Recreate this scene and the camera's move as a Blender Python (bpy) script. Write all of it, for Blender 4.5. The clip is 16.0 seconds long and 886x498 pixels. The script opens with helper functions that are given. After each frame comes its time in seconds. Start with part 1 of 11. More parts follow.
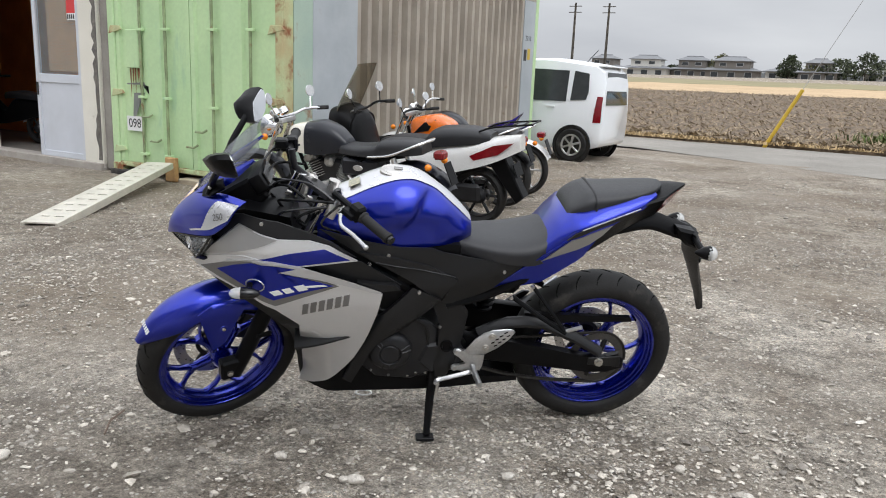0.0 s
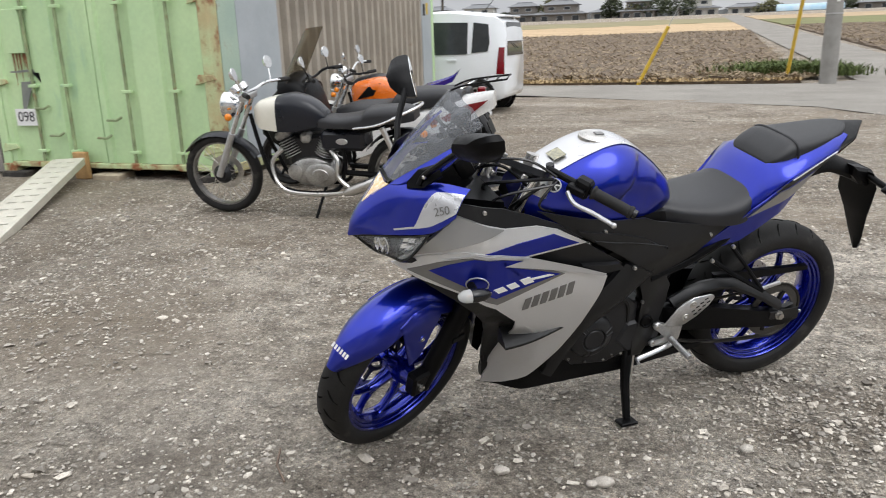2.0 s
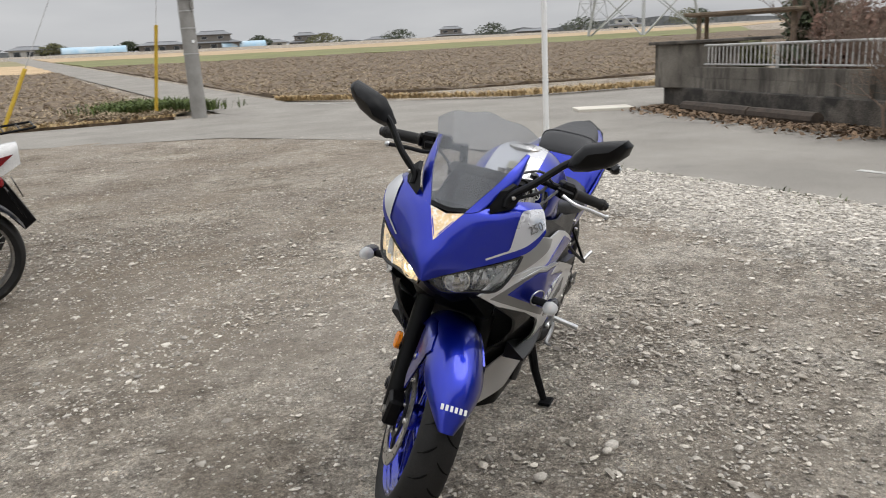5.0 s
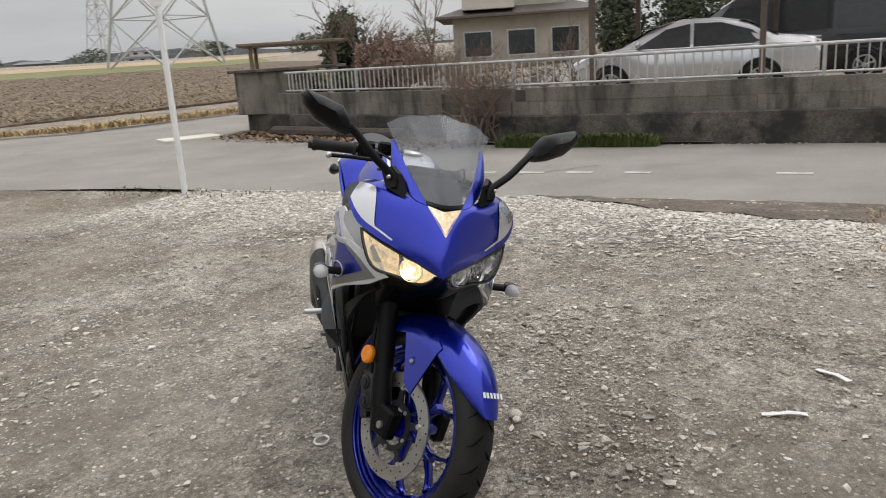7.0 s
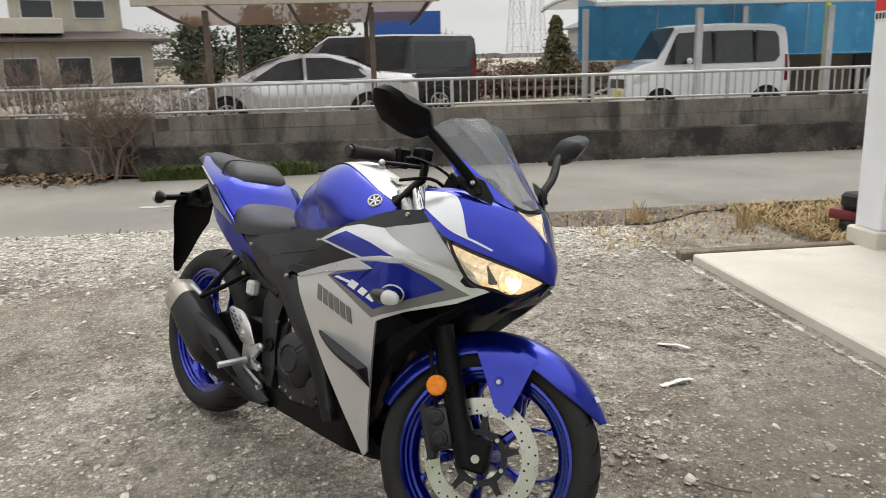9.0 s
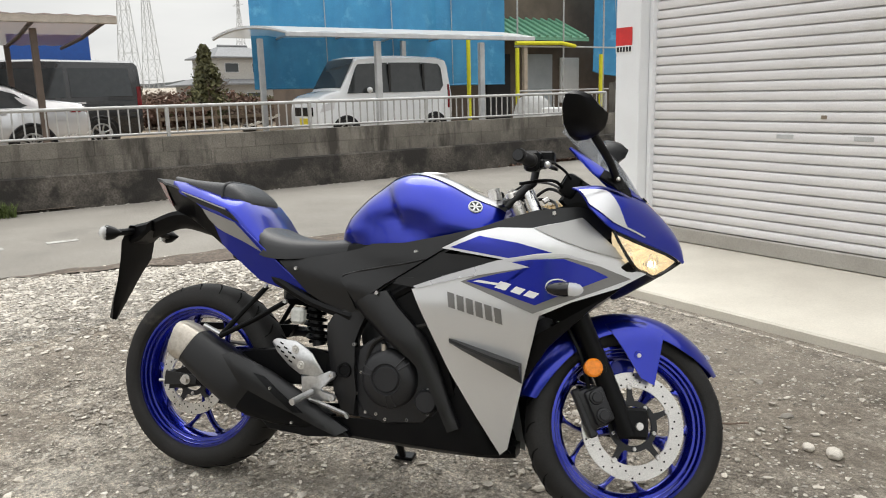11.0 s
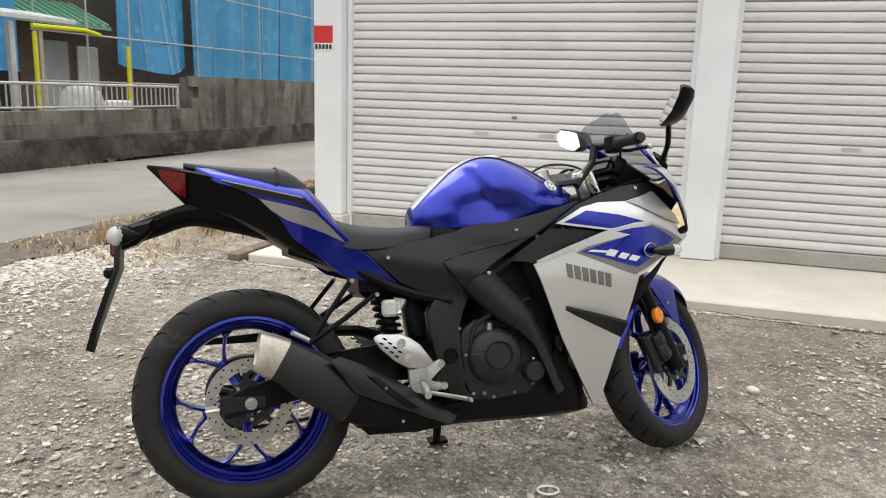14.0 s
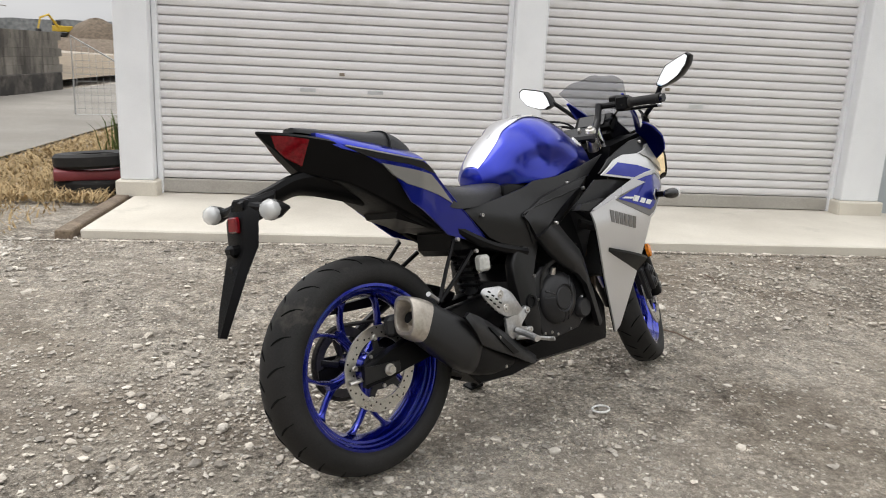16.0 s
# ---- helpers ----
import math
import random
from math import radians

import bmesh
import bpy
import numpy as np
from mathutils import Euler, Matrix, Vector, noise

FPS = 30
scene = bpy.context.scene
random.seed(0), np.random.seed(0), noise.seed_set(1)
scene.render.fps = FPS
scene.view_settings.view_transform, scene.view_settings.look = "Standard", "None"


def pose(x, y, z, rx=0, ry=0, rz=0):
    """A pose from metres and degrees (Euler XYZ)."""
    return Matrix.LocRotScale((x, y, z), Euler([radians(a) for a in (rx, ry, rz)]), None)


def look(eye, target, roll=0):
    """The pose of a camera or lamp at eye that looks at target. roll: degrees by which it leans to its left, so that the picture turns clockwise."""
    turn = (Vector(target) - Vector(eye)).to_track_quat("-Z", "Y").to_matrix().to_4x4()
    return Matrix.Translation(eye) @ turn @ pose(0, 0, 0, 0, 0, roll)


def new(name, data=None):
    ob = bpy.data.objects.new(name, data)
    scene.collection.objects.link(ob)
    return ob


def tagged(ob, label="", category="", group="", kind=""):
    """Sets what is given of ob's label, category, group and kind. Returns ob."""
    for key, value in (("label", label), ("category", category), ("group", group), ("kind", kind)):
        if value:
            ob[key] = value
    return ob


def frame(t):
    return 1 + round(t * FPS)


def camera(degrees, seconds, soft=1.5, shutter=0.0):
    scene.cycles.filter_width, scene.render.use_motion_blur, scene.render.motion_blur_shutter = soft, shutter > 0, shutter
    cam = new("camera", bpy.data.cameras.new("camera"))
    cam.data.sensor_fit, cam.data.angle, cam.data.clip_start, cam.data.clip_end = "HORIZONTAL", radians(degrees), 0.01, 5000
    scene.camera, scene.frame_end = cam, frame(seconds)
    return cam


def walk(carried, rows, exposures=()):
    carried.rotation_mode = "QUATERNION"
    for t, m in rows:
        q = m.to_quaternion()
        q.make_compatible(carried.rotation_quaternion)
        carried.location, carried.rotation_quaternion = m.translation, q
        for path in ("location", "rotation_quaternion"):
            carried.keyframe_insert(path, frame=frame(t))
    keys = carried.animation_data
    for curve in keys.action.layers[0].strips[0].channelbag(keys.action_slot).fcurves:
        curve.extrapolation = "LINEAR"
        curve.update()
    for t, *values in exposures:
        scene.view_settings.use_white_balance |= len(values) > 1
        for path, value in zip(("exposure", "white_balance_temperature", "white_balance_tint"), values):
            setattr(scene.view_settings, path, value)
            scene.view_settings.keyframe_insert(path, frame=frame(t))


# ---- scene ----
EXPOSURES = [(0, 0.2, 6100, 10), (2.5, 0.15, 6250, 10), (7, -0.06, 6350, 10), (9, 0.12, 6480, 8), (11.5, 0.32, 6480, 8), (14, 0.33, 6460, 9), (16, 0.22, 6430, 10)]
cam = camera(60.3, 16.0, soft=1.0, shutter=0.2)
PATH = [
    (0, (0.198, 0.425, 1.289), (0.078, 2.374, 0.857), 2.4),
    (0.5, (-0.055, 0.427, 1.268), (-0.142, 2.379, 0.838), 1.9),
    (1, (-0.353, 0.446, 1.27), (-0.408, 2.386, 0.785), 0.1),
    (1.5, (-0.637, 0.599, 1.254), (-0.628, 2.527, 0.721), -1.1),
    (2, (-0.905, 0.764, 1.28), (-0.65, 2.676, 0.75), -1.9),
    (2.5, (-1.219, 0.851, 1.268), (-0.675, 2.691, 0.705), -2.1),
    (3, (-1.432, 0.996, 1.264), (-0.665, 2.747, 0.675), -2.6),
    (3.2, (-1.511, 1.12, 1.261), (-0.652, 2.828, 0.677), -3.0),
    (5.3, (-2.53, 1.953, 1.305), (-0.816, 2.862, 0.816), -2.9),
    (5.5, (-2.628, 2.04, 1.293), (-0.856, 2.832, 0.811), -2.8),
    (6, (-2.833, 2.286, 1.319), (-0.965, 2.829, 0.853), -2.9),
    (6.5, (-2.822, 2.592, 1.285), (-0.899, 2.886, 0.822), -4.0),
    (7, (-2.753, 2.911, 1.301), (-0.815, 2.897, 0.809), -3.7),
    (7.5, (-2.708, 3.269, 1.293), (-0.794, 2.964, 0.799), -2.9),
    (8, (-2.619, 3.56, 1.281), (-0.757, 3.016, 0.793), -3.0),
    (8.5, (-2.376, 3.817, 1.297), (-0.604, 3.028, 0.811), -3.0),
    (9, (-2.23, 4.097, 1.263), (-0.601, 3.029, 0.808), -1.6),
    (9.2, (-2.155, 4.214, 1.268), (-0.596, 3.042, 0.825), -1.5),
    (11.3, (-1.178, 5.118, 1.226), (-0.274, 3.382, 0.813), -1.8),
    (11.5, (-1.076, 5.14, 1.215), (-0.201, 3.393, 0.788), -2.0),
    (12, (-0.744, 5.218, 1.229), (-0.055, 3.394, 0.779), -1.3),
    (12.5, (-0.475, 5.346, 1.205), (-0.021, 3.456, 0.732), 0.1),
    (13, (-0.231, 5.421, 1.214), (-0.055, 3.489, 0.73), 0.6),
    (13.5, (0.089, 5.406, 1.207), (0.045, 3.451, 0.789), 0.6),
    (14, (0.385, 5.43, 1.191), (0.079, 3.495, 0.79), 1.7),
    (14.5, (0.722, 5.475, 1.184), (0.226, 3.591, 0.734), 2.2),
    (15, (1.011, 5.36, 1.163), (0.372, 3.527, 0.683), 2.2),
    (15.5, (1.233, 5.23, 1.168), (0.388, 3.481, 0.69), 2.8),
    (16, (1.554, 5.107, 1.172), (0.486, 3.487, 0.689), 2.8),
]
walk(cam, [(t, look(eye, target, roll)) for t, eye, target, roll in PATH], EXPOSURES)

# ---- sky and light: an overcast winter afternoon ----
world = bpy.data.worlds.new("world")
scene.world = world
world.use_nodes = True
wn, wl = world.node_tree.nodes, world.node_tree.links
wn.clear()
sky = wn.new("ShaderNodeTexSky")
sky.sky_type, sky.sun_disc = "NISHITA", False
sky.sun_elevation, sky.sun_rotation = radians(38), radians(150)
sky.air_density, sky.dust_density, sky.ozone_density = 1.2, 3.0, 1.0
grey = wn.new("ShaderNodeHueSaturation")
grey.inputs["Saturation"].default_value = 0.10
coord = wn.new("ShaderNodeTexCoord")
stretch = wn.new("ShaderNodeMapping")
stretch.inputs["Scale"].default_value = (1.0, 1.0, 4.5)
clouds = wn.new("ShaderNodeTexNoise")
clouds.inputs["Scale"].default_value, clouds.inputs["Detail"].default_value = 2.2, 6.0
cramp = wn.new("ShaderNodeValToRGB")
cramp.color_ramp.elements[0].position, cramp.color_ramp.elements[1].position = 0.32, 0.72
cramp.color_ramp.elements[0].color = (6.3, 6.3, 6.4, 1)
cramp.color_ramp.elements[1].color = (9.1, 9.0, 8.8, 1)
cmix = wn.new("ShaderNodeMixRGB")
cmix.inputs["Fac"].default_value = 0.85
bg = wn.new("ShaderNodeBackground")
bg.inputs["Strength"].default_value = 0.085
wout = wn.new("ShaderNodeOutputWorld")
wl.new(sky.outputs[0], grey.inputs["Color"])
wl.new(coord.outputs["Generated"], stretch.inputs[0])
wl.new(stretch.outputs[0], clouds.inputs["Vector"])
wl.new(clouds.outputs["Fac"], cramp.inputs[0])
wl.new(grey.outputs[0], cmix.inputs[1])
wl.new(cramp.outputs[0], cmix.inputs[2])
split = wn.new("ShaderNodeSeparateXYZ")
climb = wn.new("ShaderNodeMapRange")      # an overcast sky is brightest overhead
climb.inputs["From Min"].default_value, climb.inputs["From Max"].default_value = 0.12, 0.95
climb.inputs["To Min"].default_value, climb.inputs["To Max"].default_value = 0.95, 3.0
lift = wn.new("ShaderNodeVectorMath")
lift.operation = "SCALE"
wl.new(coord.outputs["Generated"], split.inputs[0])
wl.new(split.outputs["Z"], climb.inputs[0])
wl.new(cmix.outputs[0], lift.inputs[0])
wl.new(climb.outputs[0], lift.inputs["Scale"])
wl.new(lift.outputs[0], bg.inputs[0])
wl.new(bg.outputs[0], wout.inputs[0])
sun_data = bpy.data.lights.new("sun", "SUN")
sun_data.energy, sun_data.angle, sun_data.color = 0.9, radians(35), (1.0, 0.97, 0.93)
sun = new("sun", sun_data)
sun.matrix_world = look((0, 0, 30), (-10, 14, 4))

# ---- building tools ----
SITE = pose(0, 0, 0, 0, 0, -26.74)      # x runs across the lane, y along it
MATS = {}


def surf(name, c1, c2=None, scale=8.0, rough=0.6, metal=0.0, bump=0.0, bscale=120.0, coat=0.0, fine=0.12, random_amount=0.0,
         stain=None, stain_scale=1.5, stain_at=0.6, rough_var=0.12, spec=0.5, island=False, streak=False, anchored=False):
    """A surface with broad and fine variation of colour and gloss, stains and relief, in metres."""
    if name in MATS:
        return MATS[name]
    m = bpy.data.materials.new(name)
    m.use_nodes = True
    nt = m.node_tree
    n, l = nt.nodes, nt.links
    p = n["Principled BSDF"]
    tc = n.new("ShaderNodeTexCoord")
    vec = n.new("ShaderNodeNewGeometry").outputs["Position"] if anchored else tc.outputs["Object"]
    c2 = c2 or tuple(x * 0.8 for x in c1)
    a = n.new("ShaderNodeTexNoise")
    a.inputs["Scale"].default_value, a.inputs["Detail"].default_value, a.inputs["Roughness"].default_value = scale, 5.0, 0.6
    l.new(vec, a.inputs["Vector"])
    r = n.new("ShaderNodeValToRGB")
    r.color_ramp.elements[0].position, r.color_ramp.elements[1].position = 0.35, 0.68
    r.color_ramp.elements[0].color, r.color_ramp.elements[1].color = (*c2, 1), (*c1, 1)
    l.new(a.outputs["Fac"], r.inputs[0])
    col = r.outputs[0]
    b = n.new("ShaderNodeTexNoise")
    b.inputs["Scale"].default_value, b.inputs["Detail"].default_value = bscale, 3.0
    l.new(vec, b.inputs["Vector"])
    if fine:
        mr = n.new("ShaderNodeMapRange")
        mr.inputs["From Min"].default_value, mr.inputs["From Max"].default_value = 0.3, 0.7
        mr.inputs["To Min"].default_value, mr.inputs["To Max"].default_value = 1 - fine, 1 + fine
        l.new(b.outputs["Fac"], mr.inputs[0])
        mul = n.new("ShaderNodeVectorMath")
        mul.operation = "SCALE"
        l.new(col, mul.inputs[0])
        l.new(mr.outputs[0], mul.inputs["Scale"])
        col = mul.outputs[0]
    if stain:
        s = n.new("ShaderNodeTexNoise")
        s.inputs["Scale"].default_value, s.inputs["Detail"].default_value, s.inputs["Roughness"].default_value = stain_scale, 8.0, 0.65
        if streak:
            mp = n.new("ShaderNodeMapping")
            mp.inputs["Scale"].default_value = (1, 1, 0.22)
            l.new(vec, mp.inputs[0])
            l.new(mp.outputs[0], s.inputs["Vector"])
        else:
            l.new(vec, s.inputs["Vector"])
        sr = n.new("ShaderNodeValToRGB")
        sr.color_ramp.elements[0].position, sr.color_ramp.elements[1].position = stain_at - 0.06, stain_at + 0.08
        l.new(s.outputs["Fac"], sr.inputs[0])
        sm = n.new("ShaderNodeMixRGB")
        l.new(sr.outputs[0], sm.inputs["Fac"])
        l.new(col, sm.inputs[1])
        sm.inputs[2].default_value = (*stain, 1)
        col = sm.outputs[0]
    if random_amount:
        if island:
            rnd = n.new("ShaderNodeNewGeometry").outputs["Random Per Island"]
        else:
            rnd = n.new("ShaderNodeObjectInfo").outputs["Random"]
        rm = n.new("ShaderNodeMapRange")
        rm.inputs["To Min"].default_value, rm.inputs["To Max"].default_value = 1 - random_amount, 1 + random_amount
        l.new(rnd, rm.inputs[0])
        rs = n.new("ShaderNodeVectorMath")
        rs.operation = "SCALE"
        l.new(col, rs.inputs[0])
        l.new(rm.outputs[0], rs.inputs["Scale"])
        col = rs.outputs[0]
    l.new(col, p.inputs["Base Color"])
    rr = n.new("ShaderNodeMapRange")
    rr.inputs["To Min"].default_value = max(0.02, rough - rough_var)
    rr.inputs["To Max"].default_value = min(1.0, rough + rough_var)
    l.new(a.outputs["Fac"], rr.inputs[0])
    l.new(rr.outputs[0], p.inputs["Roughness"])
    p.inputs["Metallic"].default_value = metal
    p.inputs["Specular IOR Level"].default_value = spec
    if coat:
        p.inputs["Coat Weight"].default_value, p.inputs["Coat Roughness"].default_value = coat, 0.06
    if bump:
        bp = n.new("ShaderNodeBump")
        bp.inputs["Strength"].default_value, bp.inputs["Distance"].default_value = 0.8, bump
        l.new(b.outputs["Fac"], bp.inputs["Height"])
        l.new(bp.outputs[0], p.inputs["Normal"])
    MATS[name] = m
    return m


def glass(name, tint=(0.9, 0.92, 0.93), rough=0.02, alpha=0.25, through_tint=(1, 1, 1)):
    """Thin sheet glass: part clear, part tinted gloss."""
    if name in MATS:
        return MATS[name]
    m = bpy.data.materials.new(name)
    m.use_nodes = True
    n, l = m.node_tree.nodes, m.node_tree.links
    p = n["Principled BSDF"]
    p.inputs["Base Color"].default_value = (*tint, 1)
    p.inputs["Roughness"].default_value = rough
    clear = n.new("ShaderNodeBsdfTransparent")
    clear.inputs[0].default_value = (*through_tint, 1)
    mix = n.new("ShaderNodeMixShader")
    mix.inputs["Fac"].default_value = alpha
    l.new(clear.outputs[0], mix.inputs[1])
    l.new(p.outputs[0], mix.inputs[2])
    l.new(mix.outputs[0], n["Material Output"].inputs["Surface"])
    MATS[name] = m
    return m


def glow(name, color, strength):
    if name in MATS:
        return MATS[name]
    m = bpy.data.materials.new(name)
    m.use_nodes = True
    p = m.node_tree.nodes["Principled BSDF"]
    p.inputs["Base Color"].default_value = (*color, 1)
    p.inputs["Emission Color"].default_value = (*color, 1)
    p.inputs["Emission Strength"].default_value = strength
    MATS[name] = m
    return m


def finish(name, bm, material, smooth=True, angle=32.0):
    me = bpy.data.meshes.new(name)
    bmesh.ops.recalc_face_normals(bm, faces=bm.faces[:])
    if smooth:
        for f in bm.faces:
            f.smooth = True
    bm.to_mesh(me)
    bm.free()
    if smooth:
        me.set_sharp_from_angle(angle=radians(angle))
    if material:
        me.materials.append(material)
    return me


def part(name, bm, material, parent, label="", smooth=True, angle=32.0):
    ob = new(name, finish(name, bm, material, smooth, angle))
    ob.parent = parent
    if label:
        tagged(ob, label)
    return ob


def thing(name, m, label, category, group="", kind=""):
    ob = new(name)
    ob.empty_display_size = 0.1
    ob.matrix_world = m
    return tagged(ob, label, category, group, kind)


def solid(name, bm, material, m, label, category="", group="", kind="", smooth=True, angle=32.0):
    ob = new(name, finish(name, bm, material, smooth, angle))
    ob.matrix_world = m
    return tagged(ob, label, category, group, kind)


def B():
    return bmesh.new()


def moved(bm, verts, m):
    if m is not None:
        bmesh.ops.transform(bm, matrix=m, verts=verts)


def box(bm, x0, x1, y0, y1, z0, z1, bev=0.0, m=None, seg=1):
    vs = [bm.verts.new((x, y, z)) for x in (x0, x1) for y in (y0, y1) for z in (z0, z1)]
    fs = [bm.faces.new([vs[i] for i in q]) for q in ((0, 1, 3, 2), (4, 6, 7, 5), (0, 4, 5, 1), (2, 3, 7, 6), (0, 2, 6, 4), (1, 5, 7, 3))]
    moved(bm, vs, m)
    if bev:
        es = list({e for f in fs for e in f.edges})
        bmesh.ops.bevel(bm, geom=es, offset=bev, segments=seg, affect="EDGES", profile=0.5)
    return bm


def prism(bm, poly, y0, y1, bev=0.0, m=None, seg=1):
    """A plate whose outline is given in x and z, from y0 to y1."""
    a = [bm.verts.new((x, y0, z)) for x, z in poly]
    b = [bm.verts.new((x, y1, z)) for x, z in poly]
    k = len(poly)
    fs = [bm.faces.new(a), bm.faces.new(b[::-1])]
    fs += [bm.faces.new((a[i], b[i], b[(i + 1) % k], a[(i + 1) % k])) for i in range(k)]
    moved(bm, a + b, m)
    if bev:
        bmesh.ops.bevel(bm, geom=list({e for f in fs[:2] for e in f.edges}), offset=bev, segments=seg, affect="EDGES", profile=0.5)
    return bm


def loft(bm, rings, cap=True, closed=True, m=None):
    rows = [[bm.verts.new(p) for p in r] for r in rings]
    k = len(rings[0])
    for r, s in zip(rows, rows[1:]):
        for i in range(k if closed else k - 1):
            j = (i + 1) % k
            bm.faces.new((r[i], r[j], s[j], s[i]))
    if cap and closed:
        bm.faces.new(rows[0][::-1])
        bm.faces.new(rows[-1])
    moved(bm, [v for r in rows for v in r], m)
    return bm


def lathe(bm, prof, seg=24, m=None, closed=False, a0=0.0, a1=360.0):
    """Turns the outline (radius, height) round the local z axis."""
    full = abs(a1 - a0 - 360) < 1e-6
    steps = seg if full else seg + 1
    rows = []
    for i in range(steps):
        a = radians(a0 + (a1 - a0) * i / seg)
        rows.append([bm.verts.new((r * math.cos(a), r * math.sin(a), h)) for r, h in prof])
    k = len(prof)
    for i in range(steps if full else steps - 1):
        r, s = rows[i], rows[(i + 1) % steps]
        for j in range(k if closed else k - 1):
            q = (j + 1) % k
            bm.faces.new((r[j], s[j], s[q], r[q]))
    vs = [v for r in rows for v in r]
    bmesh.ops.remove_doubles(bm, verts=[v for v, (rr, hh) in zip(vs, prof * steps) if abs(rr) < 1e-7], dist=1e-6)
    moved(bm, [v for v in vs if v.is_valid], m)
    return bm


def cyl(bm, p, q, r, r2=None, seg=12, cap=True):
    return tube(bm, [p, q], r, seg=seg, radii=[r, r if r2 is None else r2], cap=cap)


def tube(bm, pts, r, seg=8, radii=None, cap=True, closed=False, flat=1.0):
    pts = [Vector(p) for p in pts]
    k = len(pts)
    tans = []
    for i in range(k):
        a = pts[(i - 1) % k] if closed else pts[max(i - 1, 0)]
        b = pts[(i + 1) % k] if closed else pts[min(i + 1, k - 1)]
        tans.append((b - a).normalized())
    side = tans[0].orthogonal().normalized()
    rings = []
    for i in range(k):
        side = (side - tans[i] * side.dot(tans[i])).normalized()
        up = tans[i].cross(side)
        rr = radii[i] if radii else r
        rings.append([pts[i] + side * (rr * math.cos(2 * math.pi * j / seg)) + up * (rr * flat * math.sin(2 * math.pi * j / seg)) for j in range(seg)])
    if closed:
        rings.append(rings[0])
        loft(bm, rings, cap=False)
    else:
        loft(bm, rings, cap=cap)
    return bm


def smooth_line(pts, n=6):
    """A soft curve through the given points."""
    pts = [Vector(p) for p in pts]
    out = []
    for i in range(len(pts) - 1):
        p0, p1, p2, p3 = pts[max(i - 1, 0)], pts[i], pts[i + 1], pts[min(i + 2, len(pts) - 1)]
        for j in range(n):
            t = j / n
            out.append(0.5 * ((2 * p1) + (p2 - p0) * t + (2 * p0 - 5 * p1 + 4 * p2 - p3) * t * t + (3 * p1 - p0 - 3 * p2 + p3) * t ** 3))
    out.append(pts[-1])
    return out


def ball(bm, c, r, sub=1, squash=(1, 1, 1), jitter=0.0, rng=random):
    made = bmesh.ops.create_icosphere(bm, subdivisions=sub, radius=1.0)["verts"]
    for v in made:
        k = 1 + rng.uniform(-jitter, jitter)
        v.co = Vector((v.co.x * r * squash[0] * k, v.co.y * r * squash[1] * k, v.co.z * r * squash[2] * k)) + Vector(c)
    return bm


def at(a, n, z=0.0, turn=0.0, lean=0.0):
    """A pose on the site: a across the lane, n along it."""
    return SITE @ pose(a, n, z, lean, 0, turn)


def letters(name, text, size, m, material, parent, depth=0.0008):
    cu = bpy.data.curves.new(name, "FONT")
    cu.body, cu.size, cu.extrude, cu.align_x, cu.align_y = text, size, depth, "CENTER", "CENTER"
    tmp = new(name, cu)
    me = bpy.data.meshes.new_from_object(tmp)
    bpy.data.objects.remove(tmp)
    me.materials.clear()
    me.materials.append(material)
    ob = new(name, me)
    ob.parent = parent
    ob.matrix_local = m
    return ob

# ---- materials of the place ----


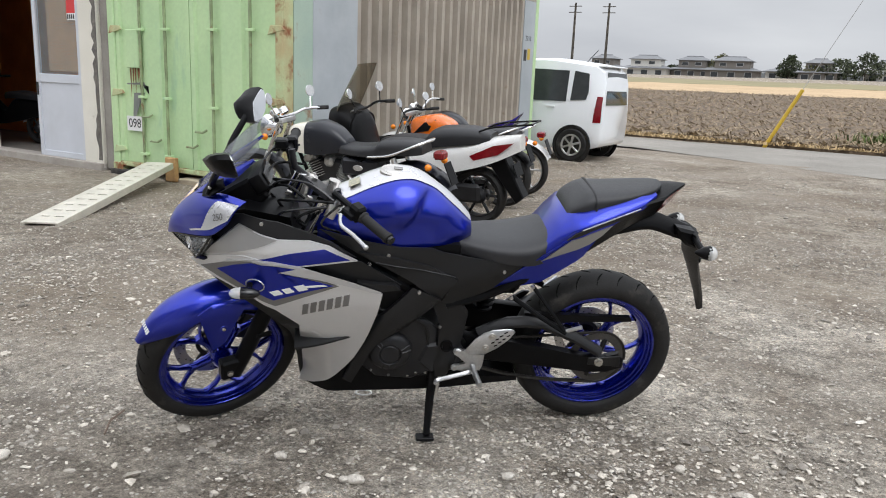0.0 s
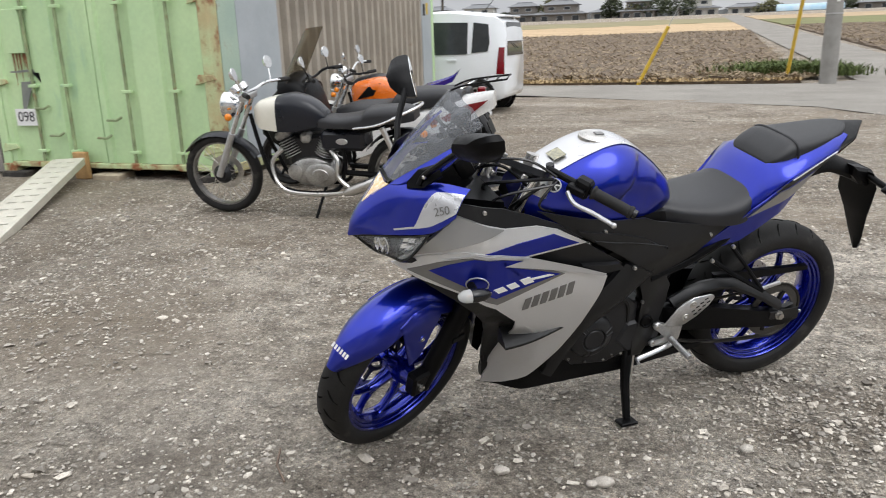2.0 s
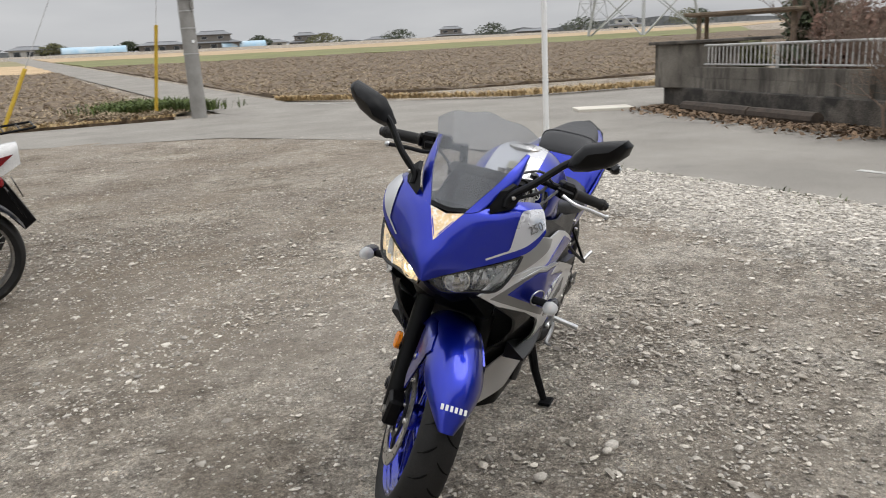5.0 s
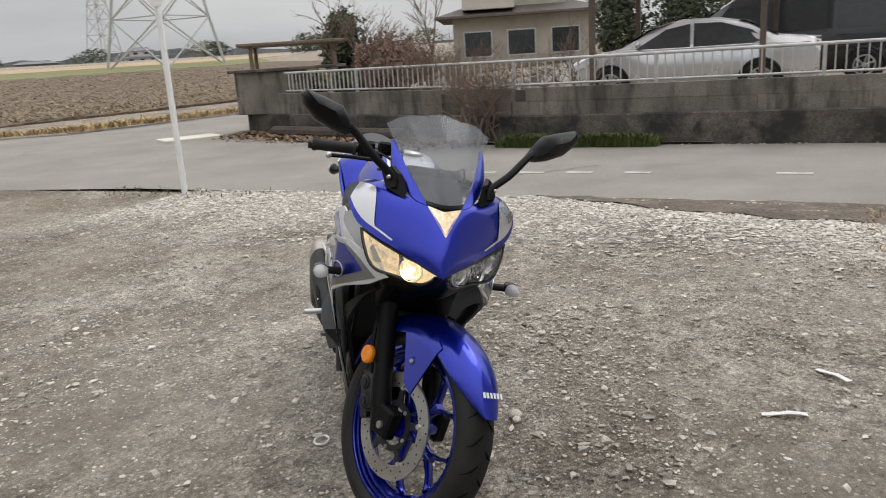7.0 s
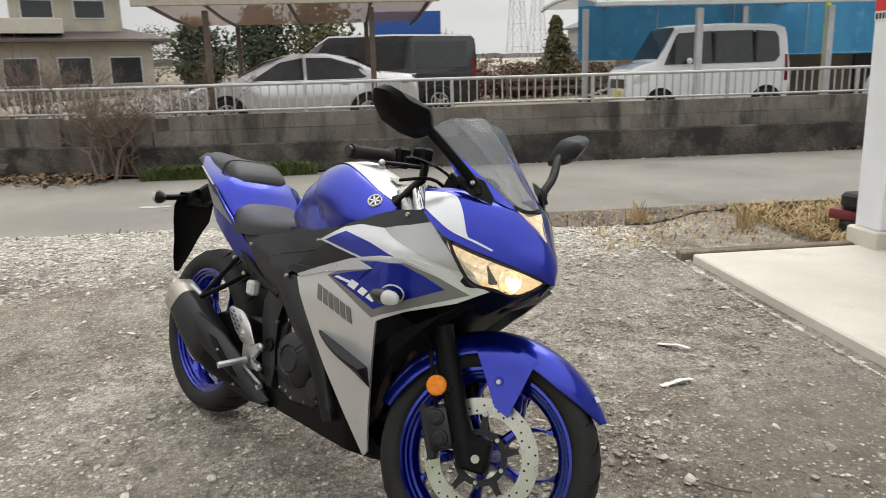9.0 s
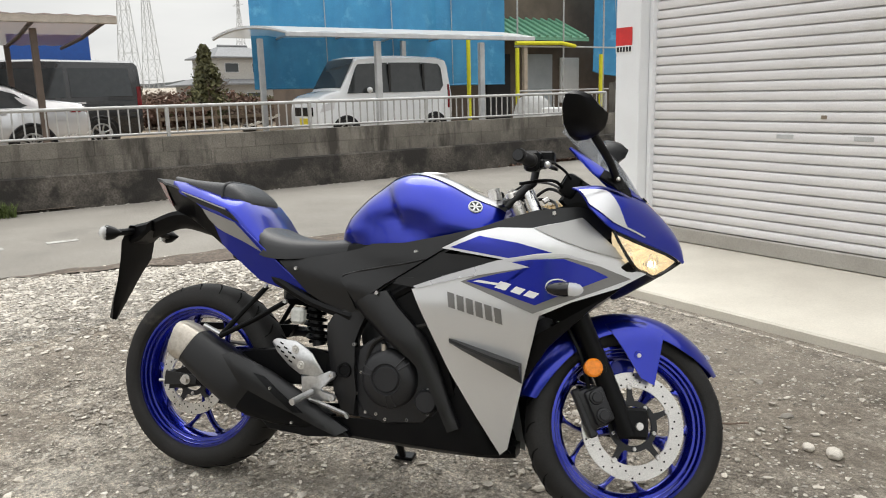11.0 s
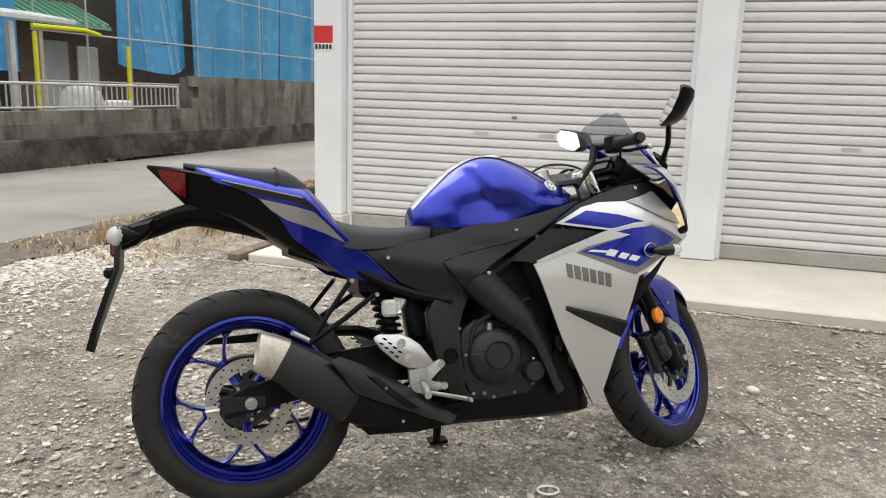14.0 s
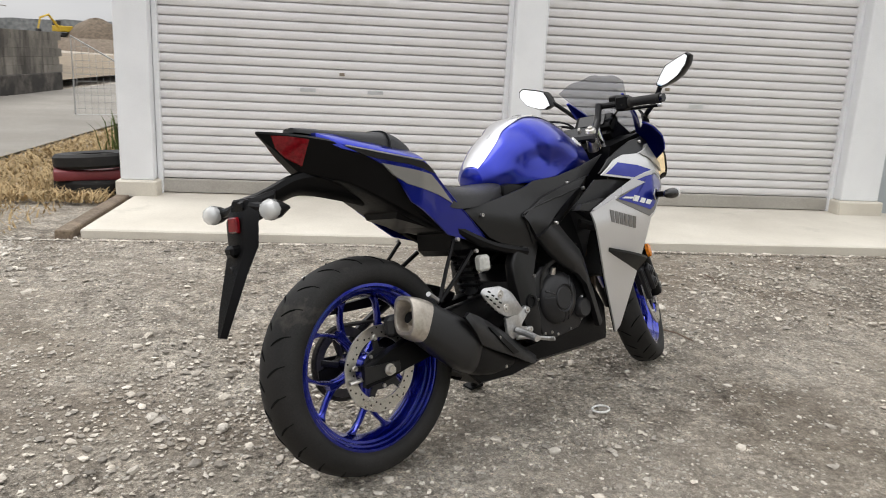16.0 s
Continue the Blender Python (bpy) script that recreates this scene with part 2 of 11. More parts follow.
def earth(name, dark, light, chip, far_tone=None):
    """Trodden earth and gravel: broad patches, clods, grit and pale chips, with relief."""
    m = bpy.data.materials.new(name)
    m.use_nodes = True
    n, l = m.node_tree.nodes, m.node_tree.links
    p = n["Principled BSDF"]
    vec = n.new("ShaderNodeTexCoord").outputs["Object"]

    def nz(scale, detail, rough, lo, hi, a, b):
        t = n.new("ShaderNodeTexNoise")
        t.inputs["Scale"].default_value, t.inputs["Detail"].default_value, t.inputs["Roughness"].default_value = scale, detail, rough
        l.new(vec, t.inputs["Vector"])
        r = n.new("ShaderNodeMapRange")
        r.inputs["From Min"].default_value, r.inputs["From Max"].default_value = lo, hi
        r.inputs["To Min"].default_value, r.inputs["To Max"].default_value = a, b
        l.new(t.outputs["Fac"], r.inputs[0])
        return r.outputs[0]

    def mix(fac, a, b):
        x = n.new("ShaderNodeMixRGB")
        l.new(fac, x.inputs["Fac"])
        for sock, v in ((x.inputs[1], a), (x.inputs[2], b)):
            if isinstance(v, tuple):
                sock.default_value = (*v, 1)
            else:
                l.new(v, sock)
        return x.outputs[0]

    def times(col, f):
        x = n.new("ShaderNodeVectorMath")
        x.operation = "SCALE"
        l.new(col, x.inputs[0])
        l.new(f, x.inputs["Scale"])
        return x.outputs[0]
    col = mix(nz(0.75, 9, 0.70, 0.38, 0.60, 0, 1), dark, light)
    col = mix(nz(0.40, 5, 0.62, 0.50, 0.64, 0, 0.75), col, tuple(c * 0.72 for c in dark))
    col = times(col, nz(9, 8, 0.75, 0.33, 0.67, 0.45, 1.6))
    col = times(col, nz(48, 5, 0.75, 0.35, 0.65, 0.55, 1.45))
    col = times(col, nz(170, 4, 0.7, 0.33, 0.67, 0.50, 1.5))
    if far_tone:
        # the ground colour turns darker and browner away from the garage
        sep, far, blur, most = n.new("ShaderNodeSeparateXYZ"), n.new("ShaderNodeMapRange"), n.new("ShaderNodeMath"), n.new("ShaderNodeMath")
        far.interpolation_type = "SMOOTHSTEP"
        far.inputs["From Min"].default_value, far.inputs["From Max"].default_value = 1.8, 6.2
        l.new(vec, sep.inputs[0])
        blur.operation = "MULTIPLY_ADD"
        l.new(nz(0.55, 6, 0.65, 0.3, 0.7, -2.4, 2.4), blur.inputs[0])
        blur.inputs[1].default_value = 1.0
        # on the lane side the darker tone starts further out
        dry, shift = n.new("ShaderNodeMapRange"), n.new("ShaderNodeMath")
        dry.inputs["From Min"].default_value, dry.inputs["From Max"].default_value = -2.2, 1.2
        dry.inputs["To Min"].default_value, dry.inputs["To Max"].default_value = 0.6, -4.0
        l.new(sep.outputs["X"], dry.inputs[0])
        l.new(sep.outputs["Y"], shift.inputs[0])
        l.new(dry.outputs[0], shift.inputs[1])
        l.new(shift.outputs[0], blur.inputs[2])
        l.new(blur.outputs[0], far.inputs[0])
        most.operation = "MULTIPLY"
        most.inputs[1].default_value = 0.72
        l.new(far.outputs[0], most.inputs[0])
        toned = n.new("ShaderNodeVectorMath")
        toned.operation = "MULTIPLY"
        toned.inputs[1].default_value = far_tone
        l.new(col, toned.inputs[0])
        col = mix(most.outputs[0], col, toned.outputs[0])
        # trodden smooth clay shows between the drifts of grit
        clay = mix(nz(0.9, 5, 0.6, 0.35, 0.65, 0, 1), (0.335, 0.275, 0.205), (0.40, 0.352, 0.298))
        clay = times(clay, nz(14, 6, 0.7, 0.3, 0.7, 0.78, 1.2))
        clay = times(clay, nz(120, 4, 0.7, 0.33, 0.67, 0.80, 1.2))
        toned_clay = n.new("ShaderNodeVectorMath")
        toned_clay.operation = "MULTIPLY"
        toned_clay.inputs[1].default_value = tuple(0.5 + 0.5 * c for c in far_tone)
        l.new(clay, toned_clay.inputs[0])
        clay = mix(most.outputs[0], clay, toned_clay.outputs[0])
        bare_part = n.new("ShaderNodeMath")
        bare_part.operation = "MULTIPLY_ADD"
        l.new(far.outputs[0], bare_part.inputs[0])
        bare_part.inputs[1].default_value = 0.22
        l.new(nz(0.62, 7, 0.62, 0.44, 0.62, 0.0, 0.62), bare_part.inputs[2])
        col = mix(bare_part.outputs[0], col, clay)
    vo = n.new("ShaderNodeTexVoronoi")
    vo.inputs["Scale"].default_value = 62
    l.new(vec, vo.inputs["Vector"])
    sel = n.new("ShaderNodeSeparateColor")
    l.new(vo.outputs["Color"], sel.inputs[0])
    pick = n.new("ShaderNodeMath")
    pick.operation = "GREATER_THAN"
    pick.inputs[1].default_value = 0.86
    l.new(sel.outputs[0], pick.inputs[0])
    core = n.new("ShaderNodeMath")
    core.operation = "LESS_THAN"
    core.inputs[1].default_value = 0.40
    l.new(vo.outputs["Distance"], core.inputs[0])
    both = n.new("ShaderNodeMath")
    both.operation = "MULTIPLY"
    l.new(pick.outputs[0], both.inputs[0])
    l.new(core.outputs[0], both.inputs[1])
    col = mix(both.outputs[0], col, chip)
    l.new(col, p.inputs["Base Color"])
    p.inputs["Roughness"].default_value = 0.95
    p.inputs["Specular IOR Level"].default_value = 0.25
    h = n.new("ShaderNodeMath")
    l.new(nz(55, 7, 0.72, 0.2, 0.8, 0, 1), h.inputs[0])
    l.new(both.outputs[0], h.inputs[1])
    bp = n.new("ShaderNodeBump")
    bp.inputs["Strength"].default_value, bp.inputs["Distance"].default_value = 1.0, 0.024
    l.new(h.outputs[0], bp.inputs["Height"])
    l.new(bp.outputs[0], p.inputs["Normal"])
    MATS[name] = m
    return m


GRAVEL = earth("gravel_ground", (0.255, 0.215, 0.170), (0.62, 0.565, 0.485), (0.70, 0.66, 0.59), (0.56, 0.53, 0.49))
PALE_BED = earth("pale_gravel_bed", (0.30, 0.270, 0.228), (0.56, 0.515, 0.45), (0.66, 0.64, 0.60))
STONE = surf("loose_stone", (0.56, 0.515, 0.45), (0.29, 0.258, 0.214), scale=14, rough=0.9, bump=0.002, bscale=150, random_amount=0.50, island=True)
PALE_STONE = surf("pale_stone", (0.62, 0.575, 0.51), (0.40, 0.366, 0.318), scale=14, rough=0.85, bump=0.002, random_amount=0.3, island=True)
ASPHALT = surf("asphalt", (0.275, 0.255, 0.224), (0.20, 0.184, 0.160), scale=0.7, rough=0.9, bump=0.004, bscale=160, fine=0.25, stain=(0.145, 0.134, 0.12), stain_scale=0.5, stain_at=0.66)
PAINT_LINE = surf("road_paint", (0.60, 0.59, 0.56), (0.36, 0.35, 0.32), scale=9, rough=0.85, fine=0.3, stain=(0.26, 0.245, 0.22), stain_scale=7, stain_at=0.55)
SOIL = surf("field_soil", (0.165, 0.120, 0.080), (0.085, 0.062, 0.042), scale=2.5, rough=1.0, bump=0.05, bscale=9, fine=0.35, stain=(0.28, 0.215, 0.14), stain_scale=6, stain_at=0.6)
STRAW = surf("straw", (0.36, 0.285, 0.19), (0.22, 0.168, 0.105), scale=10, rough=0.9, random_amount=0.35, island=True)
DRY = surf("dry_grass", (0.50, 0.37, 0.20), (0.36, 0.26, 0.13), scale=5, rough=1.0, random_amount=0.3, island=True, bump=0.02, bscale=30)
GREEN = surf("low_grass", (0.10, 0.13, 0.035), (0.06, 0.085, 0.02), scale=4, rough=1.0, random_amount=0.35, island=True, bump=0.02, bscale=30)
DIRT = surf("earth_bank", (0.20, 0.155, 0.115), (0.11, 0.085, 0.06), scale=3, rough=1.0, bump=0.02, bscale=25, fine=0.4)
CONCRETE = surf("slab_concrete", (0.66, 0.62, 0.54), (0.55, 0.51, 0.44), scale=1.4, rough=0.85, bump=0.0015, bscale=120, fine=0.06, stain=(0.46, 0.43, 0.37), stain_scale=2.2, stain_at=0.68)
OLD_CONCRETE = surf("old_concrete", (0.13, 0.115, 0.098), (0.055, 0.049, 0.042), scale=2.2, rough=0.95, bump=0.008, bscale=45, fine=0.35, stain=(0.028, 0.025, 0.022), stain_scale=1.9, stain_at=0.50)
BLOCK = surf("concrete_block", (0.215, 0.196, 0.168), (0.100, 0.090, 0.076), scale=1.1, rough=0.95, bump=0.005, bscale=60, fine=0.22, random_amount=0.12, stain=(0.052, 0.046, 0.039), stain_scale=3.0, stain_at=0.55, streak=True, anchored=True)
WHITE_STEEL = surf("white_steel", (0.80, 0.81, 0.83), (0.73, 0.74, 0.76), scale=2, rough=0.5, fine=0.03, stain=(0.55, 0.54, 0.52), stain_scale=3, stain_at=0.72)
SHUTTER = surf("shutter_slat", (0.72, 0.705, 0.71), (0.655, 0.64, 0.645), scale=1.2, rough=0.5, fine=0.05, stain=(0.57, 0.555, 0.54), stain_scale=1.6, stain_at=0.66, random_amount=0.02, anchored=True)
DARK = surf("dark_gap", (0.03, 0.03, 0.03), rough=0.9)
GALV = surf("galvanised_rail", (0.50, 0.50, 0.49), (0.38, 0.37, 0.36), scale=6, rough=0.5, metal=0.35, fine=0.1)
ALU = surf("aluminium", (0.62, 0.63, 0.64), (0.5, 0.51, 0.52), scale=5, rough=0.4, metal=0.6, fine=0.08)
LIME = surf("pale_green_paint", (0.52, 0.68, 0.38), (0.43, 0.60, 0.33), scale=0.9, rough=0.55, bump=0.0004, bscale=25, fine=0.04, stain=(0.27, 0.44, 0.31), stain_scale=2.4, stain_at=0.68, streak=True)
BAR_GREEN = surf("grimy_green_paint", (0.30, 0.38, 0.20), (0.16, 0.19, 0.10), scale=7, rough=0.6, fine=0.1, stain=(0.20, 0.09, 0.04), stain_scale=6, stain_at=0.64)
LIME_RUST = surf("rusty_green_paint", (0.48, 0.60, 0.33), (0.45, 0.38, 0.20), scale=3, rough=0.7, bump=0.001, fine=0.1, stain=(0.24, 0.085, 0.03), stain_scale=5, stain_at=0.57)
BEIGE_STEEL = surf("weathered_beige_steel", (0.40, 0.355, 0.295), (0.29, 0.255, 0.21), scale=2.0, rough=0.65, fine=0.1, stain=(0.22, 0.15, 0.09), stain_scale=4, stain_at=0.68)
GREY_PANEL = surf("grey_panel", (0.42, 0.45, 0.47), (0.34, 0.37, 0.39), scale=2, rough=0.55, fine=0.05, stain=(0.28, 0.27, 0.25), stain_scale=4, stain_at=0.7)
RUST = surf("rust", (0.26, 0.10, 0.035), (0.12, 0.05, 0.02), scale=12, rough=0.95, bump=0.002, fine=0.3)
RED = surf("red_paint", (0.65, 0.03, 0.03), (0.55, 0.025, 0.025), rough=0.4)
WHITE = surf("white_paint", (0.8, 0.8, 0.79), (0.72, 0.72, 0.71), scale=3, rough=0.45, fine=0.03)
INK = surf("black_ink", (0.02, 0.02, 0.022), rough=0.6)
WOOD = surf("weathered_wood", (0.22, 0.17, 0.12), (0.12, 0.09, 0.065), scale=6, rough=0.9, bump=0.004, bscale=60, fine=0.3)


def rise(a, n):
    """The plain climbs very gently beyond the crossing."""
    d = math.hypot(0.75 * max(a, 0.0), max(n, 0.0)) - 22.0
    return 0.0285 * min(max(d, 0.0), 185.0)


def bumpy(a, n):
    return 0.012 * noise.noise((a * 1.3, n * 1.3, 0)) + 0.02 * noise.noise((a * 0.35, n * 0.35, 5))


def sheet(west, east, along, dz, across=10, bumps=0.0, cell=0.7):
    """A strip of surface between two edges, each a row of (a, n), laid on the plain."""
    bm = B()
    rows = []
    for (a0, n0), (a1, n1) in zip(west, east):
        row = []
        for i in range(across + 1):
            a, n = a0 + (a1 - a0) * i / across, n0 + (n1 - n0) * i / across
            row.append(bm.verts.new((a, n, rise(a, n) + dz + (bumps * noise.noise((a / cell, n / cell, 3)) if bumps else 0))))
        rows.append(row)
    for r, s in zip(rows, rows[1:]):
        for i in range(across):
            bm.faces.new((r[i], r[i + 1], s[i + 1], s[i]))
    return bm


def ladder(points, k):
    """Cuts the line through the points into k equal steps in its parameter."""
    out = []
    for i in range(k + 1):
        t = i / k * (len(points) - 1)
        j = min(int(t), len(points) - 2)
        f = t - j
        out.append((points[j][0] * (1 - f) + points[j + 1][0] * f, points[j][1] * (1 - f) + points[j + 1][1] * f))
    return out


# ---- ground: one sheet to the horizon ----
def spread(near, step, far):
    out, x, s = [], near, step
    while x < far:
        out.append(x)
        x += s
        s *= 1.22
    return out + [far]


inner = [i * 0.22 for i in range(-30, 50)]
a_rows = [-v for v in spread(6.8, 0.4, 900)][::-1] + inner + spread(11.0, 0.4, 900)
inner_n = [i * 0.22 for i in range(-12, 80)]
n_rows = [-v for v in spread(2.9, 0.4, 900)][::-1] + inner_n + spread(17.6, 0.4, 900)
bm = B()
grid = [[bm.verts.new((a, n, rise(a, n) + (bumpy(a, n) * 0.6 - 0.004 if a < 2.6 and -0.5 < n < 17 else -0.03))) for a in a_rows] for n in n_rows]
for r, s in zip(grid, grid[1:]):
    for i in range(len(a_rows) - 1):
        bm.faces.new((r[i], r[i + 1], s[i + 1], s[i]))
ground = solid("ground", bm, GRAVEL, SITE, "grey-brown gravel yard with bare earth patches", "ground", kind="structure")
def bank_height(a, n):
    """Height of the stone bank along the asphalt."""
    west = 1.15 + 0.40 * noise.noise((n * 0.7, 2, 0)) + 0.12 * noise.noise((n * 3, 5, 0))
    v = (a - west) / (2.74 - west)
    end = min(1.0, (n - 0.6) / 1.2, (7.6 - n) / 1.5)
    if v <= 0 or v > 1 or end <= 0:
        return 0.0
    return -0.012 + 0.055 * math.sin(math.pi * (0.03 + 0.90 * v)) ** 0.8 * end + 0.022 * noise.noise((a * 3, n * 3, 1)) * v


bm = B()
bank = {}
for i in range(61):
    for j in range(19):
        n0, v = 0.6 + 7.0 * i / 60, j / 18
        west = 1.15 + 0.40 * noise.noise((n0 * 0.7, 2, 0)) + 0.12 * noise.noise((n0 * 3, 5, 0))
        a0 = west + (2.74 - west) * v
        end = min(1.0, (n0 - 0.6) / 1.2, (7.6 - n0) / 1.5)
        top = 0.055 * math.sin(math.pi * (0.03 + 0.90 * v)) ** 0.8 * max(end, 0.0)
        bank[i, j] = bm.verts.new((a0, n0, -0.012 + top + 0.022 * noise.noise((a0 * 3, n0 * 3, 1)) * v))
for i in range(60):
    for j in range(18):
        bm.faces.new((bank[i, j], bank[i, j + 1], bank[i + 1, j + 1], bank[i + 1, j]))
solid("gravel_bank", bm, PALE_BED, SITE, "low bank of pale crushed stone along the asphalt", "gravel bank", kind="structure", angle=80)

def dirt_edge(n):
    """Where the bare earth beside the asphalt ends, across the lane."""
    return 2.72 - 0.70 * clamp01(min((n + 1.0) / 1.3, (3.6 - n) / 1.6)) + 0.07 * noise.noise((n * 2.3, 8, 0))


def clamp01(v):
    return max(0.0, min(1.0, v))


bm = B()
rows = []
for i in range(47):
    n0 = -1.0 + 0.1 * i
    rows.append([bm.verts.new((a, n0, max(bank_height(a, n0), 0.0) + 0.010 + 0.012 * noise.noise((a * 4, n0 * 4, 2)))) for a in [dirt_edge(n0) + (2.70 - dirt_edge(n0)) * j / 8 for j in range(9)]])
for r, s in zip(rows, rows[1:]):
    for j in range(8):
        bm.faces.new((r[j], r[j + 1], s[j + 1], s[j]))
solid("dirt_strip", bm, surf("bare_dirt", (0.155, 0.122, 0.095), (0.085, 0.067, 0.052), scale=4, rough=1.0, bump=0.012, bscale=40, fine=0.4, stain=(0.26, 0.22, 0.175), stain_scale=9, stain_at=0.62), SITE, "strip of bare dark earth along the asphalt edge", "verge", kind="structure", angle=80)

# ---- roads ----
lane_w = [(2.68, -80.0), (2.68, 8.5), (2.2, 11.5), (0.6, 14.4)]
lane_e = [(6.3, -80.0), (6.35, 5.0), (6.9, 9.0), (8.9, 12.3)]
bm = sheet(ladder(lane_w, 60), ladder(lane_e, 60), None, 0.004)
solid("road", bm, ASPHALT, SITE, "worn grey asphalt lane with faded dashes", "road", kind="structure")
near_edge = [(-60, 24.0), (-5.0, 17.3), (0.6, 14.4), (4.5, 13.2), (8.9, 12.3), (30, 9.0), (90, 2.0)]
far_edge = [(-60, 27.0), (-5.0, 20.6), (1.0, 20.4), (4.8, 23.4), (8.8, 18.4), (30, 14.5), (90, 7.0)]
bm = sheet(ladder(near_edge, 90), ladder(far_edge, 90), None, 0.006)
solid("road_crossing", bm, ASPHALT, SITE, "grey asphalt farm road along the field", "road", kind="structure")
bm = sheet(ladder([(2.3, 20.3), (1.9, 45), (0.5, 160)], 40), ladder([(4.8, 23.3), (4.6, 45), (3.8, 160)], 40), None, 0.01)
solid("road_field_lane", bm, ASPHALT, SITE, "narrow asphalt lane running out between the fields", "road", kind="structure")
for a, n, ln in ((4.03, 4.66, 0.30), (4.05, 4.13, 0.34), (4.08, 3.58, 0.28), (4.10, 2.97, 0.26), (4.13, 1.50, 0.32)):
    bm = box(B(), -0.05, 0.05, -ln / 2, ln / 2, 0, 0.003)
    solid("road_dash", bm, PAINT_LINE, at(a, n, 0.006), "faded white dash painted on asphalt", "road marking", "dashes along the lane", "structure")
bm = box(B(), -1.4, 1.4, -0.06, 0.06, 0, 0.003)
solid("stop_line", bm, PAINT_LINE, at(6.0, 21.0, 0.016, -38), "worn white line painted at the road's edge", "road marking", kind="structure")
CRACK = surf("crack_filler", (0.13, 0.122, 0.11), (0.10, 0.094, 0.085), rough=0.9)
for line in (((3.75, 4.55), (4.0, 4.05), (4.25, 3.8), (4.6, 3.5)),):
    bm = B()
    wob = random.Random(int(line[0][0] * 100))
    pts = ladder(line, 40)
    row = []
    for k, (a, n) in enumerate(pts):
        a, n = a + wob.uniform(-0.03, 0.03), n + wob.uniform(-0.03, 0.03)
        w = 0.003 + 0.004 * wob.random()
        row.append((bm.verts.new((a - w, n - w, 0.0075)), bm.verts.new((a + w, n + w, 0.0075))))
    for p, q in zip(row, row[1:]):
        bm.faces.new((p[0], p[1], q[1], q[0]))
    solid("asphalt_crack", bm, CRACK, SITE, "thin dark crack across the asphalt", "crack", "cracks in the asphalt", "structure")

# ---- fields ----
def field(name, west, east, k, across, dz, bumps, mat, label, cell=0.7):
    bm = sheet(ladder(west, k), ladder(east, k), None, dz, across, bumps, cell)
    skirt = bmesh.ops.extrude_edge_only(bm, edges=[e for e in bm.edges if e.is_boundary])
    for g in skirt["geom"]:
        if isinstance(g, bmesh.types.BMVert):
            g.co.z -= 0.5
    return solid(name, bm, mat, SITE, label, "field", kind="structure")


field("field_west", [(-60, 27.3), (-60, 62)], [(1.0, 20.9), (1.6, 62)], 60, 90, 0.09, 0.13, SOIL, "ploughed brown field covered in pale maize stubble")
field("field_east", [(5.2, 24.2), (5.0, 75)], [(60, 12.0), (75, 62)], 60, 90, 0.05, 0.12, SOIL, "ploughed brown field covered in pale maize stubble")
field("field_tan", [(-90, 62), (-90, 92)], [(1.6, 62), (1.2, 92)], 10, 40, 0.05, 0.1, surf("tan_field", (0.52, 0.38, 0.23), (0.42, 0.30, 0.17), scale=0.3, rough=1, fine=0.2, bscale=8), "dry tan stubble field", 3)
field("field_green", [(5.0, 75), (4.5, 105)], [(75, 62), (105, 88)], 10, 40, 0.05, 0.1, surf("winter_green", (0.20, 0.20, 0.075), (0.15, 0.15, 0.06), scale=0.3, rough=1, fine=0.2, bscale=8), "thin green winter crop field", 3)
field("field_far", [(4.5, 105), (4.0, 140)], [(105, 88), (150, 110)], 8, 30, 0.05, 0.1, surf("far_tan", (0.46, 0.34, 0.21), (0.36, 0.26, 0.15), scale=0.2, rough=1, fine=0.2, bscale=8), "dry tan stubble field", 3)
field("field_olive", [(-90, 92), (-90, 128)], [(1.2, 92), (0.8, 128)], 8, 30, 0.05, 0.1, surf("olive_field", (0.27, 0.24, 0.13), (0.21, 0.18, 0.09), scale=0.2, rough=1, fine=0.2, bscale=8), "fallow field of dull olive grass", 3)

# ---- lot behind the retaining wall ----
bm = sheet(ladder([(6.75, -60), (6.75, 5.0), (7.2, 6.6), (8.7, 11.4)], 40), ladder([(70, -60), (70, -6), (70, -2), (70, 2)], 40), None, 0.19, 12, 0.02)
solid("lot_ground", bm, surf("lot_earth", (0.26, 0.205, 0.14), (0.165, 0.13, 0.09), scale=0.8, rough=1, bump=0.01, bscale=40, fine=0.3), SITE, "bare tan earth of the raised parking lot", "ground", kind="structure")

# ---- retaining wall, line of its face: (a, n) ----
WALL_LINE = [(6.5, -15.0), (6.5, 5.2), (6.95, 6.5), (8.6, 11.6)]


def wall_run(bm, line, out, back, z0, z1, bev=0.0):
    """A wall of even section along a line of (a, n); out and back from the face."""
    rings = []
    for i, (a, n) in enumerate(line):
        p = Vector(line[max(i - 1, 0)])
        q = Vector(line[min(i + 1, len(line) - 1)])
        d = (q - p).normalized()
        side = Vector((d.y, -d.x))
        f, b = Vector((a, n)) - side * out, Vector((a, n)) + side * back
        rings.append([(f.x, f.y, z0), (f.x, f.y, z1 - bev), (f.x + side.x * bev, f.y + side.y * bev, z1), (b.x, b.y, z1), (b.x, b.y, z0)])
    return loft(bm, rings)


bm = wall_run(B(), WALL_LINE, 0.07, 0.2, -0.1, 0.41, 0.02)
solid("wall_retaining", bm, OLD_CONCRETE, SITE, "stained dark concrete retaining wall with a ledge", "wall", kind="structure")

# ---- garage ----
slab = solid("slab", box(B(), -9.0, 0.78, -7.2, 0.49, -0.1, 0.055, 0.01), CONCRETE, SITE, "pale concrete apron slab in front of the garage", "floor", kind="structure")


